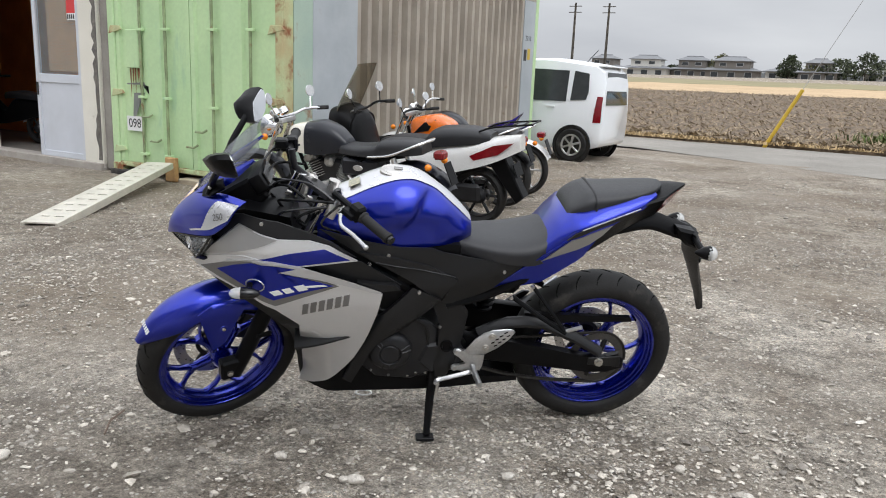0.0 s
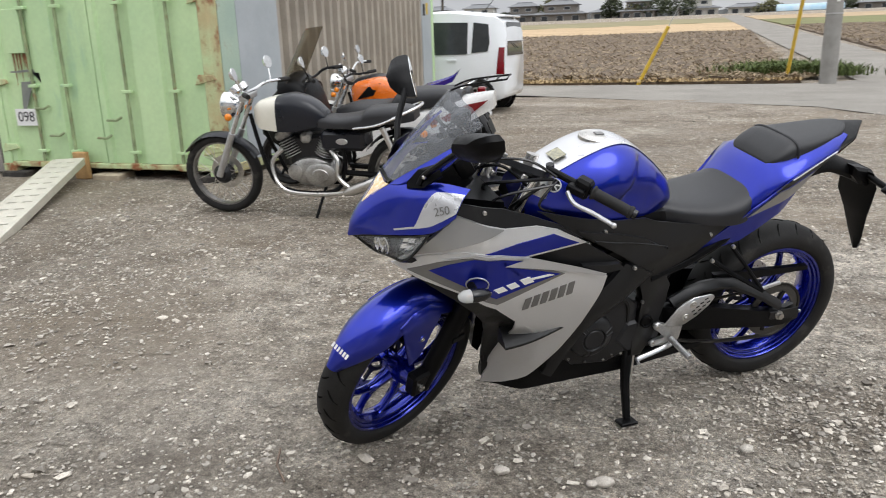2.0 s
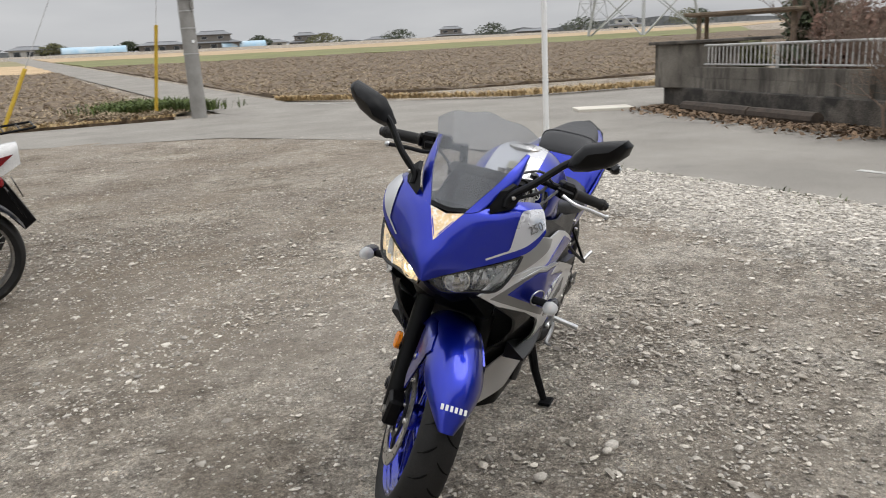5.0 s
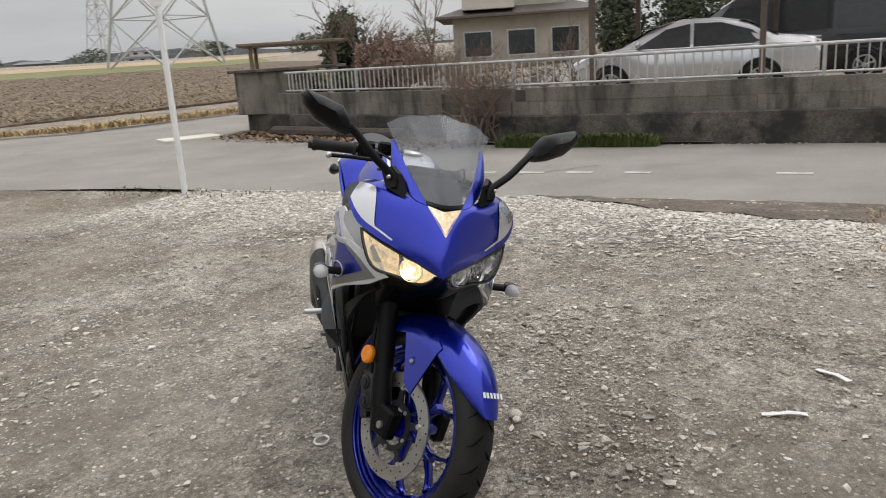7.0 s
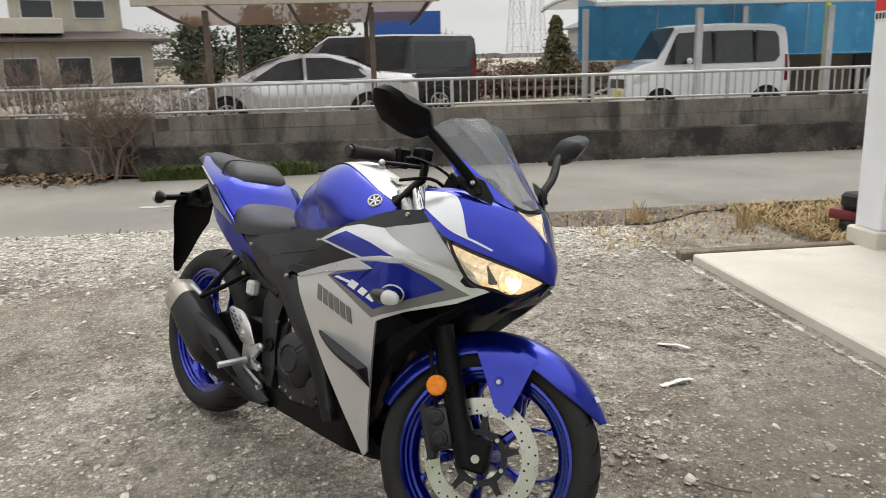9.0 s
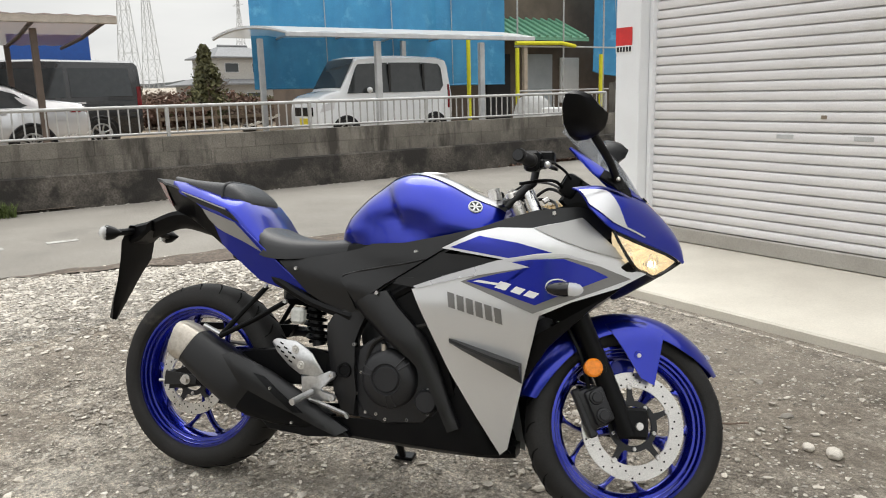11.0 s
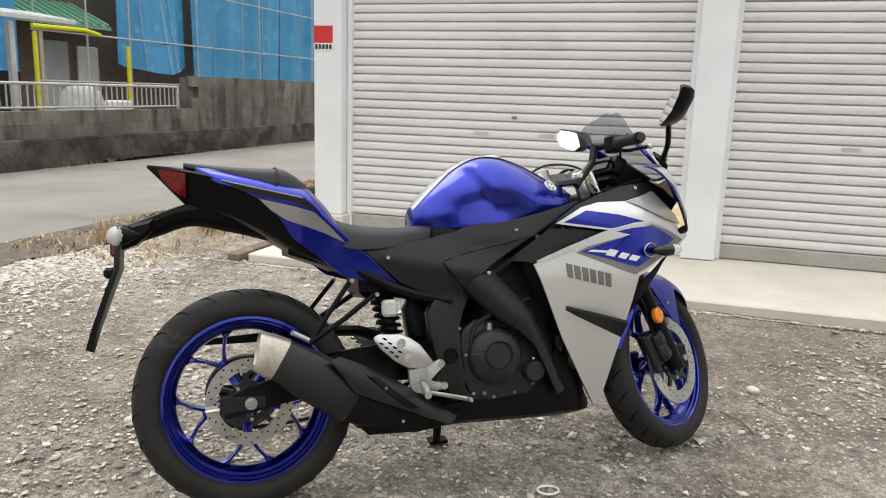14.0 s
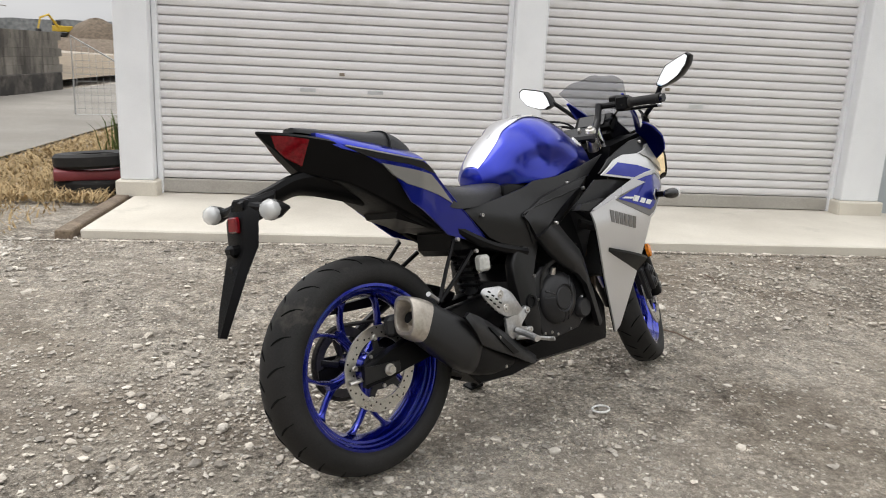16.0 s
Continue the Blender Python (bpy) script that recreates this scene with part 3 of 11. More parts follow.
def shutter(name, a0, a1, label):
    t = thing(name, at(0, -0.86, 0), label, "shutter", "roller shutters of the garage", "structure")
    pitch, k = 0.068, 40
    prof = [(0, -0.012), (0.004, -0.012), (0.0055, 0.012), (0.02, 0.020), (0.05, 0.020), (0.0615, 0.014), (0.063, -0.012), (0.068, -0.012)]
    one = B()
    rows = [[one.verts.new((x, y, z)) for z, y in prof] for x in (a0, a1)]
    for i in range(len(prof) - 1):
        one.faces.new((rows[0][i], rows[1][i], rows[1][i + 1], rows[0][i + 1]))
    me = finish("slat", one, SHUTTER, True, 50)
    for i in range(k):
        ob = new("slat", me)
        ob.parent = t
        ob.matrix_local = pose(0, 0, 0.17 + i * pitch)
    part("bottom_bar", box(B(), a0, a1, -0.02, 0.03, 0.06, 0.168, 0.006), surf("dull_alu", (0.42, 0.40, 0.37), (0.36, 0.34, 0.31), scale=3, rough=0.5, metal=0.3), t, "dull aluminium bottom bar")
    for x0, x1 in ((a0 - 0.001, a0 + 0.035), (a1 - 0.035, a1 + 0.001)):
        part("guide_rail", box(B(), x0, x1, -0.03, 0.06, 0.055, 2.9, 0.004), WHITE_STEEL, t)
    return t


s_east = shutter("shutter_east", -2.08, 0.63, "closed grey ribbed metal roller shutter")
s_west = shutter("shutter_west", -4.96, -2.32, "closed grey ribbed metal roller shutter")
for s, plates, lock in ((s_east, (-0.51, -1.03), -0.77), (s_west, (-3.13, -3.65), -3.39)):
    for a in plates:
        part("finger_plate", box(B(), a - 0.06, a + 0.06, 0.018, 0.024, 0.875, 0.905, 0.002), ALU, s)
    part("lock_plate", box(B(), lock - 0.02, lock + 0.02, 0.018, 0.026, 1.005, 1.03, 0.003), surf("bronze_lock", (0.3, 0.25, 0.2), rough=0.4, metal=0.7), s)
for name, a0, a1 in (("pillar_east", 0.635, 0.88), ("pillar_middle", -2.32, -2.08), ("pillar_west", -5.3, -4.96)):
    bm = box(B(), a0, a1, -0.95, -0.70, 0.06 if name == "pillar_middle" else 0.17, 3.0, 0.008)
    solid(name, bm, WHITE_STEEL, SITE, "white painted steel garage post", "pillar", kind="structure")
    if name != "pillar_middle":
        solid("plinth", box(B(), a0 - 0.03, a1 + 0.03, -0.98, -0.66, 0.04, 0.17, 0.012), CONCRETE, SITE, "small concrete block under the post", "plinth", kind="structure")
bm = box(B(), -9.0, 0.88, -7.0, -0.72, 2.9, 3.15, 0.01)
solid("ceiling_garage", bm, GREY_PANEL, SITE, "flat grey metal garage roof", "roof", kind="structure")
for nm, q in (("wall_garage_east", (0.70, 0.84, -7.0, -0.96)), ("wall_garage_back", (-9.0, 0.84, -7.1, -7.0)), ("wall_garage_west", (-9.0, -5.32, -0.98, -0.8))):
    solid(nm, box(B(), *q, 0.05, 2.9), GREY_PANEL, SITE, "plain grey metal garage wall", "wall", kind="structure")

# ---- the blue sport motorcycle ----
BLUE = surf("metallic_blue", (0.005, 0.018, 0.36), (0.004, 0.015, 0.31), scale=3, rough=0.30, metal=0.82, coat=0.8, fine=0.10, bscale=900, rough_var=0.04)
SILVER = surf("matt_silver", (0.73, 0.73, 0.735), (0.68, 0.68, 0.685), scale=3, rough=0.33, metal=0.62, fine=0.08, bscale=900, rough_var=0.05)
BRIGHT = surf("white_silver", (0.62, 0.62, 0.635), (0.57, 0.57, 0.585), scale=3, rough=0.28, metal=0.6, coat=0.6, fine=0.05, bscale=900, rough_var=0.04)
GREY = surf("gunmetal_grey", (0.23, 0.225, 0.22), (0.20, 0.195, 0.19), scale=3, rough=0.38, metal=0.6, fine=0.08, bscale=900)
BLACK = surf("matt_black_plastic", (0.005, 0.005, 0.0055), (0.003, 0.003, 0.0035), scale=6, rough=0.36, spec=0.13, bump=0.0003, bscale=700, fine=0.2)
GREY_PLASTIC = surf("charcoal_plastic", (0.008, 0.008, 0.0088), (0.0055, 0.0055, 0.0063), scale=6, rough=0.40, spec=0.42, bump=0.0003, bscale=700, fine=0.15)
GLOSS_BLACK = surf("black_gloss", (0.010, 0.010, 0.011), rough=0.2, rough_var=0.05)
SEAT = surf("black_vinyl", (0.017, 0.017, 0.019), (0.013, 0.013, 0.015), scale=6, rough=0.44, spec=0.45, bump=0.0006, bscale=500, fine=0.15)
RUBBER = surf("tyre_rubber", (0.021, 0.020, 0.0195), (0.012, 0.0115, 0.011), scale=10, rough=0.66, spec=0.28, bump=0.0004, bscale=300, fine=0.25, stain=(0.075, 0.068, 0.058), stain_scale=5, stain_at=0.63)
BLUE_RIM = surf("blue_wheel_paint", (0.005, 0.016, 0.33), (0.004, 0.012, 0.25), scale=4, rough=0.22, metal=0.88, coat=1.0, fine=0.06, bscale=600, rough_var=0.04)
GROOVE = surf("tread_groove_rubber", (0.008, 0.008, 0.008), rough=0.95, spec=0.05)
STEEL = surf("brushed_steel", (0.66, 0.64, 0.61), (0.55, 0.53, 0.50), scale=12, rough=0.3, metal=0.95, fine=0.12, bscale=300)
CHROME = surf("chrome", (0.78, 0.78, 0.78), (0.7, 0.7, 0.7), rough=0.12, metal=1.0, rough_var=0.05)
CAST = surf("black_engine_casting", (0.019, 0.019, 0.021), (0.012, 0.012, 0.0135), scale=12, rough=0.40, metal=0.1, spec=0.38, bump=0.0006, bscale=300, fine=0.2)
ALLOY = surf("bare_alloy", (0.60, 0.60, 0.60), (0.48, 0.48, 0.48), scale=10, rough=0.35, metal=0.85, fine=0.1)
AMBER = surf("amber_lens", (0.85, 0.26, 0.01), (0.75, 0.21, 0.01), rough=0.2, scale=60)
RED_LENS = surf("red_lens", (0.22, 0.005, 0.010), (0.13, 0.003, 0.006), rough=0.12, scale=60)
CLEAR = glass("clear_lens", (0.75, 0.77, 0.78), 0.03, 0.10)
SCREEN = glass("grey_screen", (0.36, 0.37, 0.385), 0.03, 0.22, (0.84, 0.85, 0.87))
MILKY = glass("milky_lens", (0.78, 0.79, 0.78), 0.08, 0.48)
MIRROR = surf("mirror_glass", (0.86, 0.88, 0.89), (0.86, 0.88, 0.89), rough=0.03, metal=1.0, rough_var=0.0, fine=0)
WARM = glow("lit_bulb", (1.0, 0.82, 0.52), 9.0)
REFLECTOR = surf("lamp_reflector", (0.8, 0.75, 0.62), (0.6, 0.55, 0.45), scale=30, rough=0.2, metal=0.9)

BIKE = pose(0.63, 3.36, 0, 0, 0, 10.5) @ pose(0, 0, 0.004, 13.0)
bike = thing("motorcycle", BIKE, "blue and silver faired sport motorcycle leaning on its side stand", "motorcycle")
HUB_R, HUB_F = Vector((-0.035, 0, 0.313)), Vector((-1.438, 0, 0.291))
CASTER = radians(25)
AXIS = Vector((math.sin(CASTER), 0, math.cos(CASTER)))
PIVOT = Vector((-1.40, 0, 0.28))
STEER = Matrix.Translation(PIVOT) @ Matrix.Rotation(radians(28), 4, AXIS) @ Matrix.Translation(-PIVOT)


def bpart(name, bm, mat, label="", parent=None, steer=False, angle=32.0):
    if steer:
        bmesh.ops.transform(bm, matrix=STEER, verts=bm.verts[:])
    return part(name, bm, mat, parent or bike, label, angle=angle)


def screw(parent, c, s, r=0.0062, mat=None, steer=False, name="bolt"):
    """A socket screw on the side s, its head sunk in the middle."""
    m = Matrix.Translation(c) @ pose(0, 0, 0, -90 * s)
    prof = [(0, 0.0015), (r * 0.45, 0.0015), (r * 0.5, 0.0045), (r * 0.85, 0.0045), (r, 0.002), (r, -0.006)]
    return bpart(name, lathe(B(), prof, 10, m), mat or STEEL, parent=parent, steer=steer, angle=50)


def clampf(v, a=0.0, b=1.0):
    return max(a, min(b, v))


def fairing(x, z):
    """Half width of the fairing at a place of its side view."""
    t = clampf((x + 1.60) / 0.36)
    w = 0.236 * t ** 0.55
    if z < 0.62:
        w *= 1 - 0.50 * ((0.62 - z) / 0.42) ** 1.15
    if z > 0.80:
        w -= 0.30 * (z - 0.80)
    return w


def belly_wrap(x, z):
    """The fairing's foot closes towards the keel at its front."""
    return 1 - 0.72 * clampf((-1.03 - x) / 0.11) ** 1.3 * clampf((0.50 - z) / 0.22)


def fairing_left(x, z):
    return fairing(x, z) * belly_wrap(x, z)


def cover(x, z):
    fold = 1 - abs(z - 0.700 - 0.22 * (x + 0.42)) / 0.085
    return 0.120 + 0.055 * clampf((-0.40 - x) / 0.5) - 0.02 * clampf((z - 0.74) / 0.12) + 0.020 * clampf(fold) * clampf((x + 0.95) / 0.3)


def shroud(x, z):
    """Half width of the frame shroud, folded along the middle of its band."""
    ridge = 0.600 + 0.92 * (x + 0.70) if x > -0.86 else 0.453 + 2.1 * (x + 0.86)
    return 0.190 - 0.12 * clampf(0.5 - z) - 7.0 * clampf(ridge - z, 0, 0.08) ** 2 - 2.0 * clampf(z - ridge, 0, 0.12) ** 2


def tail(x, z):
    crease = 0.93 + 0.27 * x
    return 0.176 - 0.29 * clampf(x + 0.19) - 0.10 * clampf(-0.25 - x) - 0.20 * clampf(crease - z)


# stations along the tail: x, half width and height of the shoulder, of the lower edge, height of the top
TAIL_ROWS = [(-0.30, 0.140, 0.76, 0.105, 0.665, 0.765), (-0.18, 0.158, 0.86, 0.108, 0.726, 0.868), (-0.08, 0.134, 0.892, 0.092, 0.790, 0.900),
             (0.0, 0.114, 0.928, 0.070, 0.836, 0.938), (0.06, 0.102, 0.950, 0.046, 0.858, 0.962), (0.114, 0.089, 0.962, 0.024, 0.874, 0.978),
             (0.15, 0.058, 0.972, 0.018, 0.912, 0.984), (0.18, 0.033, 0.979, 0.011, 0.946, 0.986), (0.213, 0.005, 0.985, 0.004, 0.981, 0.988)]


def tail_row(x):
    for p, q in zip(TAIL_ROWS, TAIL_ROWS[1:]):
        if x <= q[0]:
            break
    u = clampf((x - p[0]) / (q[0] - p[0]))
    return [m + (n - m) * u for m, n in zip(p, q)]


def tail_side(x, z):
    _, ws, zs, wb, zb, _ = tail_row(x)
    return wb + (ws - wb) * clampf((z - zb) / (zs - zb))


def panel(poly, half, s, off=0.0, thick=0.006, cuts=3):
    """A curved shell over an outline in side view (x, z), on the side s."""
    bm = B()
    f = bm.faces.new([bm.verts.new((x, 0, z)) for x, z in poly])
    bmesh.ops.triangulate(bm, faces=[f])
    for _ in range(cuts):
        bmesh.ops.subdivide_edges(bm, edges=[e for e in bm.edges if e.calc_length() > 0.03], cuts=1, use_grid_fill=True)
        bmesh.ops.triangulate(bm, faces=[f for f in bm.faces if len(f.verts) > 3])
    for v in bm.verts:
        v.co.y = s * (half(v.co.x, v.co.z) + off)
    if thick:
        base = bm.faces[:]
        ex = bmesh.ops.extrude_face_region(bm, geom=base)
        for v in [g for g in ex["geom"] if isinstance(g, bmesh.types.BMVert)]:
            v.co.y -= s * thick
        bmesh.ops.recalc_face_normals(bm, faces=bm.faces[:])
    return bm


def wheel(parent_name, hub, tyre_r, half_w, rim_r, steer, disc_r, disc_side, label, phase=-90.0, grooves=26):
    m = Matrix.Translation(hub) @ pose(0, 0, 0, 90)
    rw = half_w * 0.80
    # the rim's section: outer lip, groove, inner step and a deep barrel, on both sides
    half = [(rim_r + 0.007, rw), (rim_r - 0.001, rw + 0.001), (rim_r - 0.004, rw - 0.003), (rim_r - 0.0055, rw - 0.009), (rim_r - 0.011, rw - 0.0095),
            (rim_r - 0.0135, rw - 0.013), (rim_r - 0.0145, rw - 0.020), (rim_r - 0.0215, rw - 0.021), (rim_r - 0.024, rw - 0.025), (rim_r - 0.031, 0.013), (rim_r - 0.034, 0.006)]
    prof = [(rim_r + 0.007, -0.7 * rw)] + [(rim_r + 0.007, 0.7 * rw)] + half + [(r, -h) for r, h in half[::-1]]
    w = bpart(parent_name, lathe(B(), prof, 72, m, closed=True), BLUE_RIM, label, steer=steer, angle=28)
    for k in range(5):
        bm = B()
        a = radians(72 * k + phase)

        def ring(r, da, wid, deep):
            """A rounded section of a spoke: wid across the wheel's plane, deep along its axle."""
            c = hub + Vector((r * math.cos(a + da), 0, r * math.sin(a + da)))
            t = Vector((-math.sin(a + da), 0, math.cos(a + da)))
            return [c + t * (wid * u) + Vector((0, deep * v, 0)) for u, v in ((-1, -0.45), (-0.45, -1), (0.45, -1), (1, -0.45), (1, 0.45), (0.45, 1), (-0.45, 1), (-1, 0.45))]
        j = rim_r * 0.52
        loft(bm, [ring(0.030, 0, 0.021, 0.026), ring(0.05, 0, 0.014, 0.022), ring(j * 0.8, 0, 0.0125, 0.017), ring(j, 0, 0.017, 0.015), ring(j + 0.012, 0, 0.019, 0.013)])
        for q in (-1, 1):
            rows = [(0.0, 0.055, 0.008), (0.18, 0.105, 0.0078), (0.5, 0.19, 0.0066), (0.8, 0.275, 0.0066), (0.93, 0.315, 0.010), (1.0, 0.335, 0.017)]
            loft(bm, [ring(j - 0.004 + (rim_r - 0.030 - j) * f, q * da, wid, 0.013 + 0.003 * abs(f - 0.5)) for f, da, wid in rows])
        bpart("spoke", bm, BLUE_RIM, parent=w, steer=steer, angle=48)
    bpart("hub", lathe(B(), [(0.012, -0.075), (0.028, -0.075), (0.034, -0.05), (0.04, -0.03), (0.042, 0.03), (0.034, 0.05), (0.028, 0.075), (0.012, 0.075)], 20, m), BLUE_RIM, parent=w, steer=steer)
    tr, ty = rim_r + 0.004, half_w
    prof = [(tr, -rw + 0.004), (tr + 0.009, -ty * 0.91), (tr + 0.012, -ty * 0.955), (tr + (tyre_r - tr) * 0.42, -ty), (tyre_r - (tyre_r - tr) * 0.30, -ty * 0.93), (tyre_r - (tyre_r - tr) * 0.13, -ty * 0.68),
            (tyre_r - 0.004, -ty * 0.35), (tyre_r, 0)]
    prof = prof + [(r, -h) for r, h in prof[-2::-1]]
    bpart("tyre", lathe(B(), prof, 72, m), RUBBER, "black road tyre with dusty tread", parent=w, steer=steer, angle=60)
    for k in range(grooves):
        for s in (-1, 1):
            a = 2 * math.pi * (k + (0.5 if s > 0 else 0)) / grooves
            pts = []
            for q in range(6):
                f = q / 5
                h = s * ty * (0.12 + 0.74 * f)
                rr = tyre_r - 0.0020 - (tyre_r - tr) * 0.155 * (abs(h) / ty / 0.72) ** 2.35
                aa = a + 0.17 * f - 0.06 * f * f
                pts.append(hub + Vector((rr * math.cos(aa), h, rr * math.sin(aa))))
            bpart("tread_groove", tube(B(), pts, 0.0030, 4, radii=[0.0022, 0.0032, 0.0034, 0.0032, 0.0028, 0.0015]), GROOVE, parent=w, steer=steer)
    y = disc_side
    md = Matrix.Translation(hub + Vector((0, y, 0))) @ pose(0, 0, 0, 90)
    rin = disc_r * 0.72
    d = bpart("brake_disc", lathe(B(), [(rin, -0.0025), (disc_r, -0.0025), (disc_r, 0.0025), (rin, 0.0025)], 64, md, closed=True), STEEL, "drilled steel brake disc", parent=w, steer=steer)
    for k in range(40):
        a = 2 * math.pi * k / 40
        r = disc_r * (0.78, 0.87, 0.95, 0.83)[k % 4]
        c = hub + Vector((r * math.cos(a), y, r * math.sin(a)))
        bpart("disc_hole", cyl(B(), c - Vector((0, 0.0029, 0)), c + Vector((0, 0.0029, 0)), 0.0030, seg=6), GROOVE, parent=d, steer=steer)
    # a spider of five arms carries the disc
    inner = rin * 0.62
    bpart("disc_carrier", lathe(B(), [(inner - 0.012, -0.004), (inner + 0.004, -0.004), (inner + 0.004, 0.004), (inner - 0.012, 0.004)], 40, md, closed=True), CAST, "black disc carrier", parent=w, steer=steer)
    for k in range(5):
        a = 2 * math.pi * k / 5 + 0.2
        out_, t = Vector((math.cos(a), 0, math.sin(a))), Vector((-math.sin(a), 0, math.cos(a)))
        c = hub + Vector((0, y, 0))
        arm = loft(B(), [[c + out_ * r + t * (u * wd) + Vector((0, v * 0.0038, 0)) for u, v in ((-1, -1), (1, -1), (1, 1), (-1, 1))] for r, wd in ((inner - 0.004, 0.012), ((inner + rin) / 2, 0.0075), (rin - 0.004, 0.007), (rin + 0.008, 0.007))])
        bpart("disc_arm", arm, CAST, parent=w, steer=steer)
        face = 1 if y > 0 else -1
        screw(w, c + out_ * (rin + 0.002) + Vector((0, face * 0.003, 0)), face, 0.0085, STEEL, steer, "rivet")
        screw(w, c + out_.lerp(t, 0.45).normalized() * (inner - 0.004) + Vector((0, face * 0.004, 0)), face, 0.006, STEEL, steer)
    return w


rear = wheel("rear_wheel", HUB_R, 0.314, 0.072, 0.230, False, 0.121, 0.082, "glossy blue cast rear wheel with five forked spokes", -88.0, 24)
front = wheel("front_wheel", HUB_F, 0.293, 0.056, 0.221, True, 0.149, 0.068, "glossy blue cast front wheel with five forked spokes", -88.0, 24)
# chain and sprocket, on the left
ms = Matrix.Translation(HUB_R + Vector((0, -0.088, 0))) @ pose(0, 0, 0, 90)
bpart("sprocket", lathe(B(), [(0.078, -0.003), (0.106, -0.003), (0.106, 0.003), (0.078, 0.003)], 43, ms, closed=True), surf("dark_steel", (0.12, 0.115, 0.11), rough=0.45, metal=0.8), "dark steel rear sprocket", parent=rear)
bm = B()
for k in range(6):
    a = math.pi * k / 3
    tube(bm, [HUB_R + Vector((0.03 * math.cos(a), -0.085, 0.03 * math.sin(a))), HUB_R + Vector((0.085 * math.cos(a + 0.2), -0.088, 0.085 * math.sin(a + 0.2)))], 0.01, 6)
bpart("sprocket_carrier", bm, CAST, parent=rear)
bm = B()
cen_f, rr, rf = Vector((-0.60, -0.088, 0.345)), 0.109, 0.036
loop = []
for i in range(15):
    a = radians(-85 + 170 * i / 14)
    loop.append(HUB_R + Vector((rr * math.cos(a), -0.088, rr * math.sin(a))))
for i in range(26):
    f = (i + 1) / 27
    loop.append(HUB_R.lerp(cen_f, f) + Vector((0, -0.088 * (1 - f), rr * (1 - f) + rf * f)))
for i in range(8):
    a = radians(95 + 170 * i / 7)
    loop.append(cen_f + Vector((rf * math.cos(a), 0, rf * math.sin(a))))
for i in range(26):
    f = 1 - (i + 1) / 27
    loop.append(HUB_R.lerp(cen_f, f) + Vector((0, -0.088 * (1 - f), -rr * (1 - f) - rf * f - 0.03 * math.sin(math.pi * f))))
tube(bm, loop, 0.0085, 6, closed=True, flat=0.7)
bpart("chain", bm, surf("oily_chain", (0.06, 0.055, 0.05), (0.03, 0.028, 0.026), scale=150, rough=0.45, metal=0.7), "oily dark drive chain", angle=20)

# ---- steered front end ----
for s in (-1, 1):
    off = HUB_F + Vector((0.035, s * 0.093, 0.0))
    top = off + AXIS * 0.72
    mid = off + AXIS * 0.33
    leg = bpart("fork_leg", tube(B(), [off - AXIS * 0.03, off + AXIS * 0.06, mid - AXIS * 0.01, mid], 0.03, 16, radii=[0.027, 0.029, 0.029, 0.031]), BLACK, "black lower fork leg", steer=True)
    bpart("fork_tube", cyl(B(), mid, top, 0.0205, seg=16), CHROME, "polished upper fork tube", parent=leg, steer=True)
    foot = B()
    box(foot, -0.042, 0.032, -0.022, 0.022, -0.035, 0.05, 0.008, Matrix.Translation(HUB_F + Vector((0.012, s * 0.093, 0))))
    bpart("axle_clamp", foot, BLACK, parent=leg, steer=True)
    bpart("axle_bolt", cyl(B(), HUB_F + Vector((0, s * 0.06, 0)), HUB_F + Vector((0, s * 0.122, 0)), 0.011, seg=8), STEEL, parent=leg, steer=True)
    rc = off + AXIS * 0.165 + Vector((0.034, s * 0.036, 0))
    bpart("reflector_bracket", box(B(), -0.040, 0.012, -0.004, 0.004, -0.010, 0.010, 0.002, Matrix.Translation(rc + Vector((0, -s * 0.008, 0)))), BLACK, parent=leg, steer=True)
    bpart("reflector", tube(B(), [rc - Vector((0, 0.006, 0)), rc + Vector((0, s * 0.006, 0)), rc + Vector((0, s * 0.010, 0))], 0.026, 20, radii=[0.026, 0.026, 0.021]), AMBER, "round amber side reflector", parent=leg, steer=True)
axle = bpart("front_axle", cyl(B(), HUB_F + Vector((0, -0.1, 0)), HUB_F + Vector((0, 0.1, 0)), 0.009, seg=10), STEEL, steer=True)
cal = B()
cc = HUB_F + Vector((0.118, 0.075, 0.045))
mcal = Matrix.Translation(cc) @ pose(0, 0, 0, 0, 25, 0)
box(cal, -0.030, 0.034, -0.028, 0.020, -0.058, 0.058, 0.010, mcal, 2)
box(cal, -0.036, 0.020, 0.016, 0.040, -0.050, 0.050, 0.009, mcal, 2)
box(cal, 0.020, 0.046, -0.004, 0.016, -0.075, 0.066, 0.005, mcal)
for dz in (-0.026, 0.026):
    lathe(cal, [(0, 0.010), (0.013, 0.010), (0.014, 0.006), (0.019, 0.005), (0.021, 0.0)], 16, mcal @ pose(-0.006, 0.040, dz, -90))
for dz in (-0.042, 0.0, 0.042):
    box(cal, -0.040, -0.030, -0.022, 0.034, dz - 0.006, dz + 0.006, 0.003, mcal)
bpart("front_caliper", cal, CAST, "black front brake caliper", steer=True)
hose = smooth_line([cc + Vector((0.02, 0.02, 0.05)), cc + Vector((0.05, 0.03, 0.14)), cc + Vector((0.10, 0.01, 0.25)), cc + Vector((0.16, -0.03, 0.42))])
bpart("brake_hose", tube(B(), hose, 0.006, 6), BLACK, steer=True)


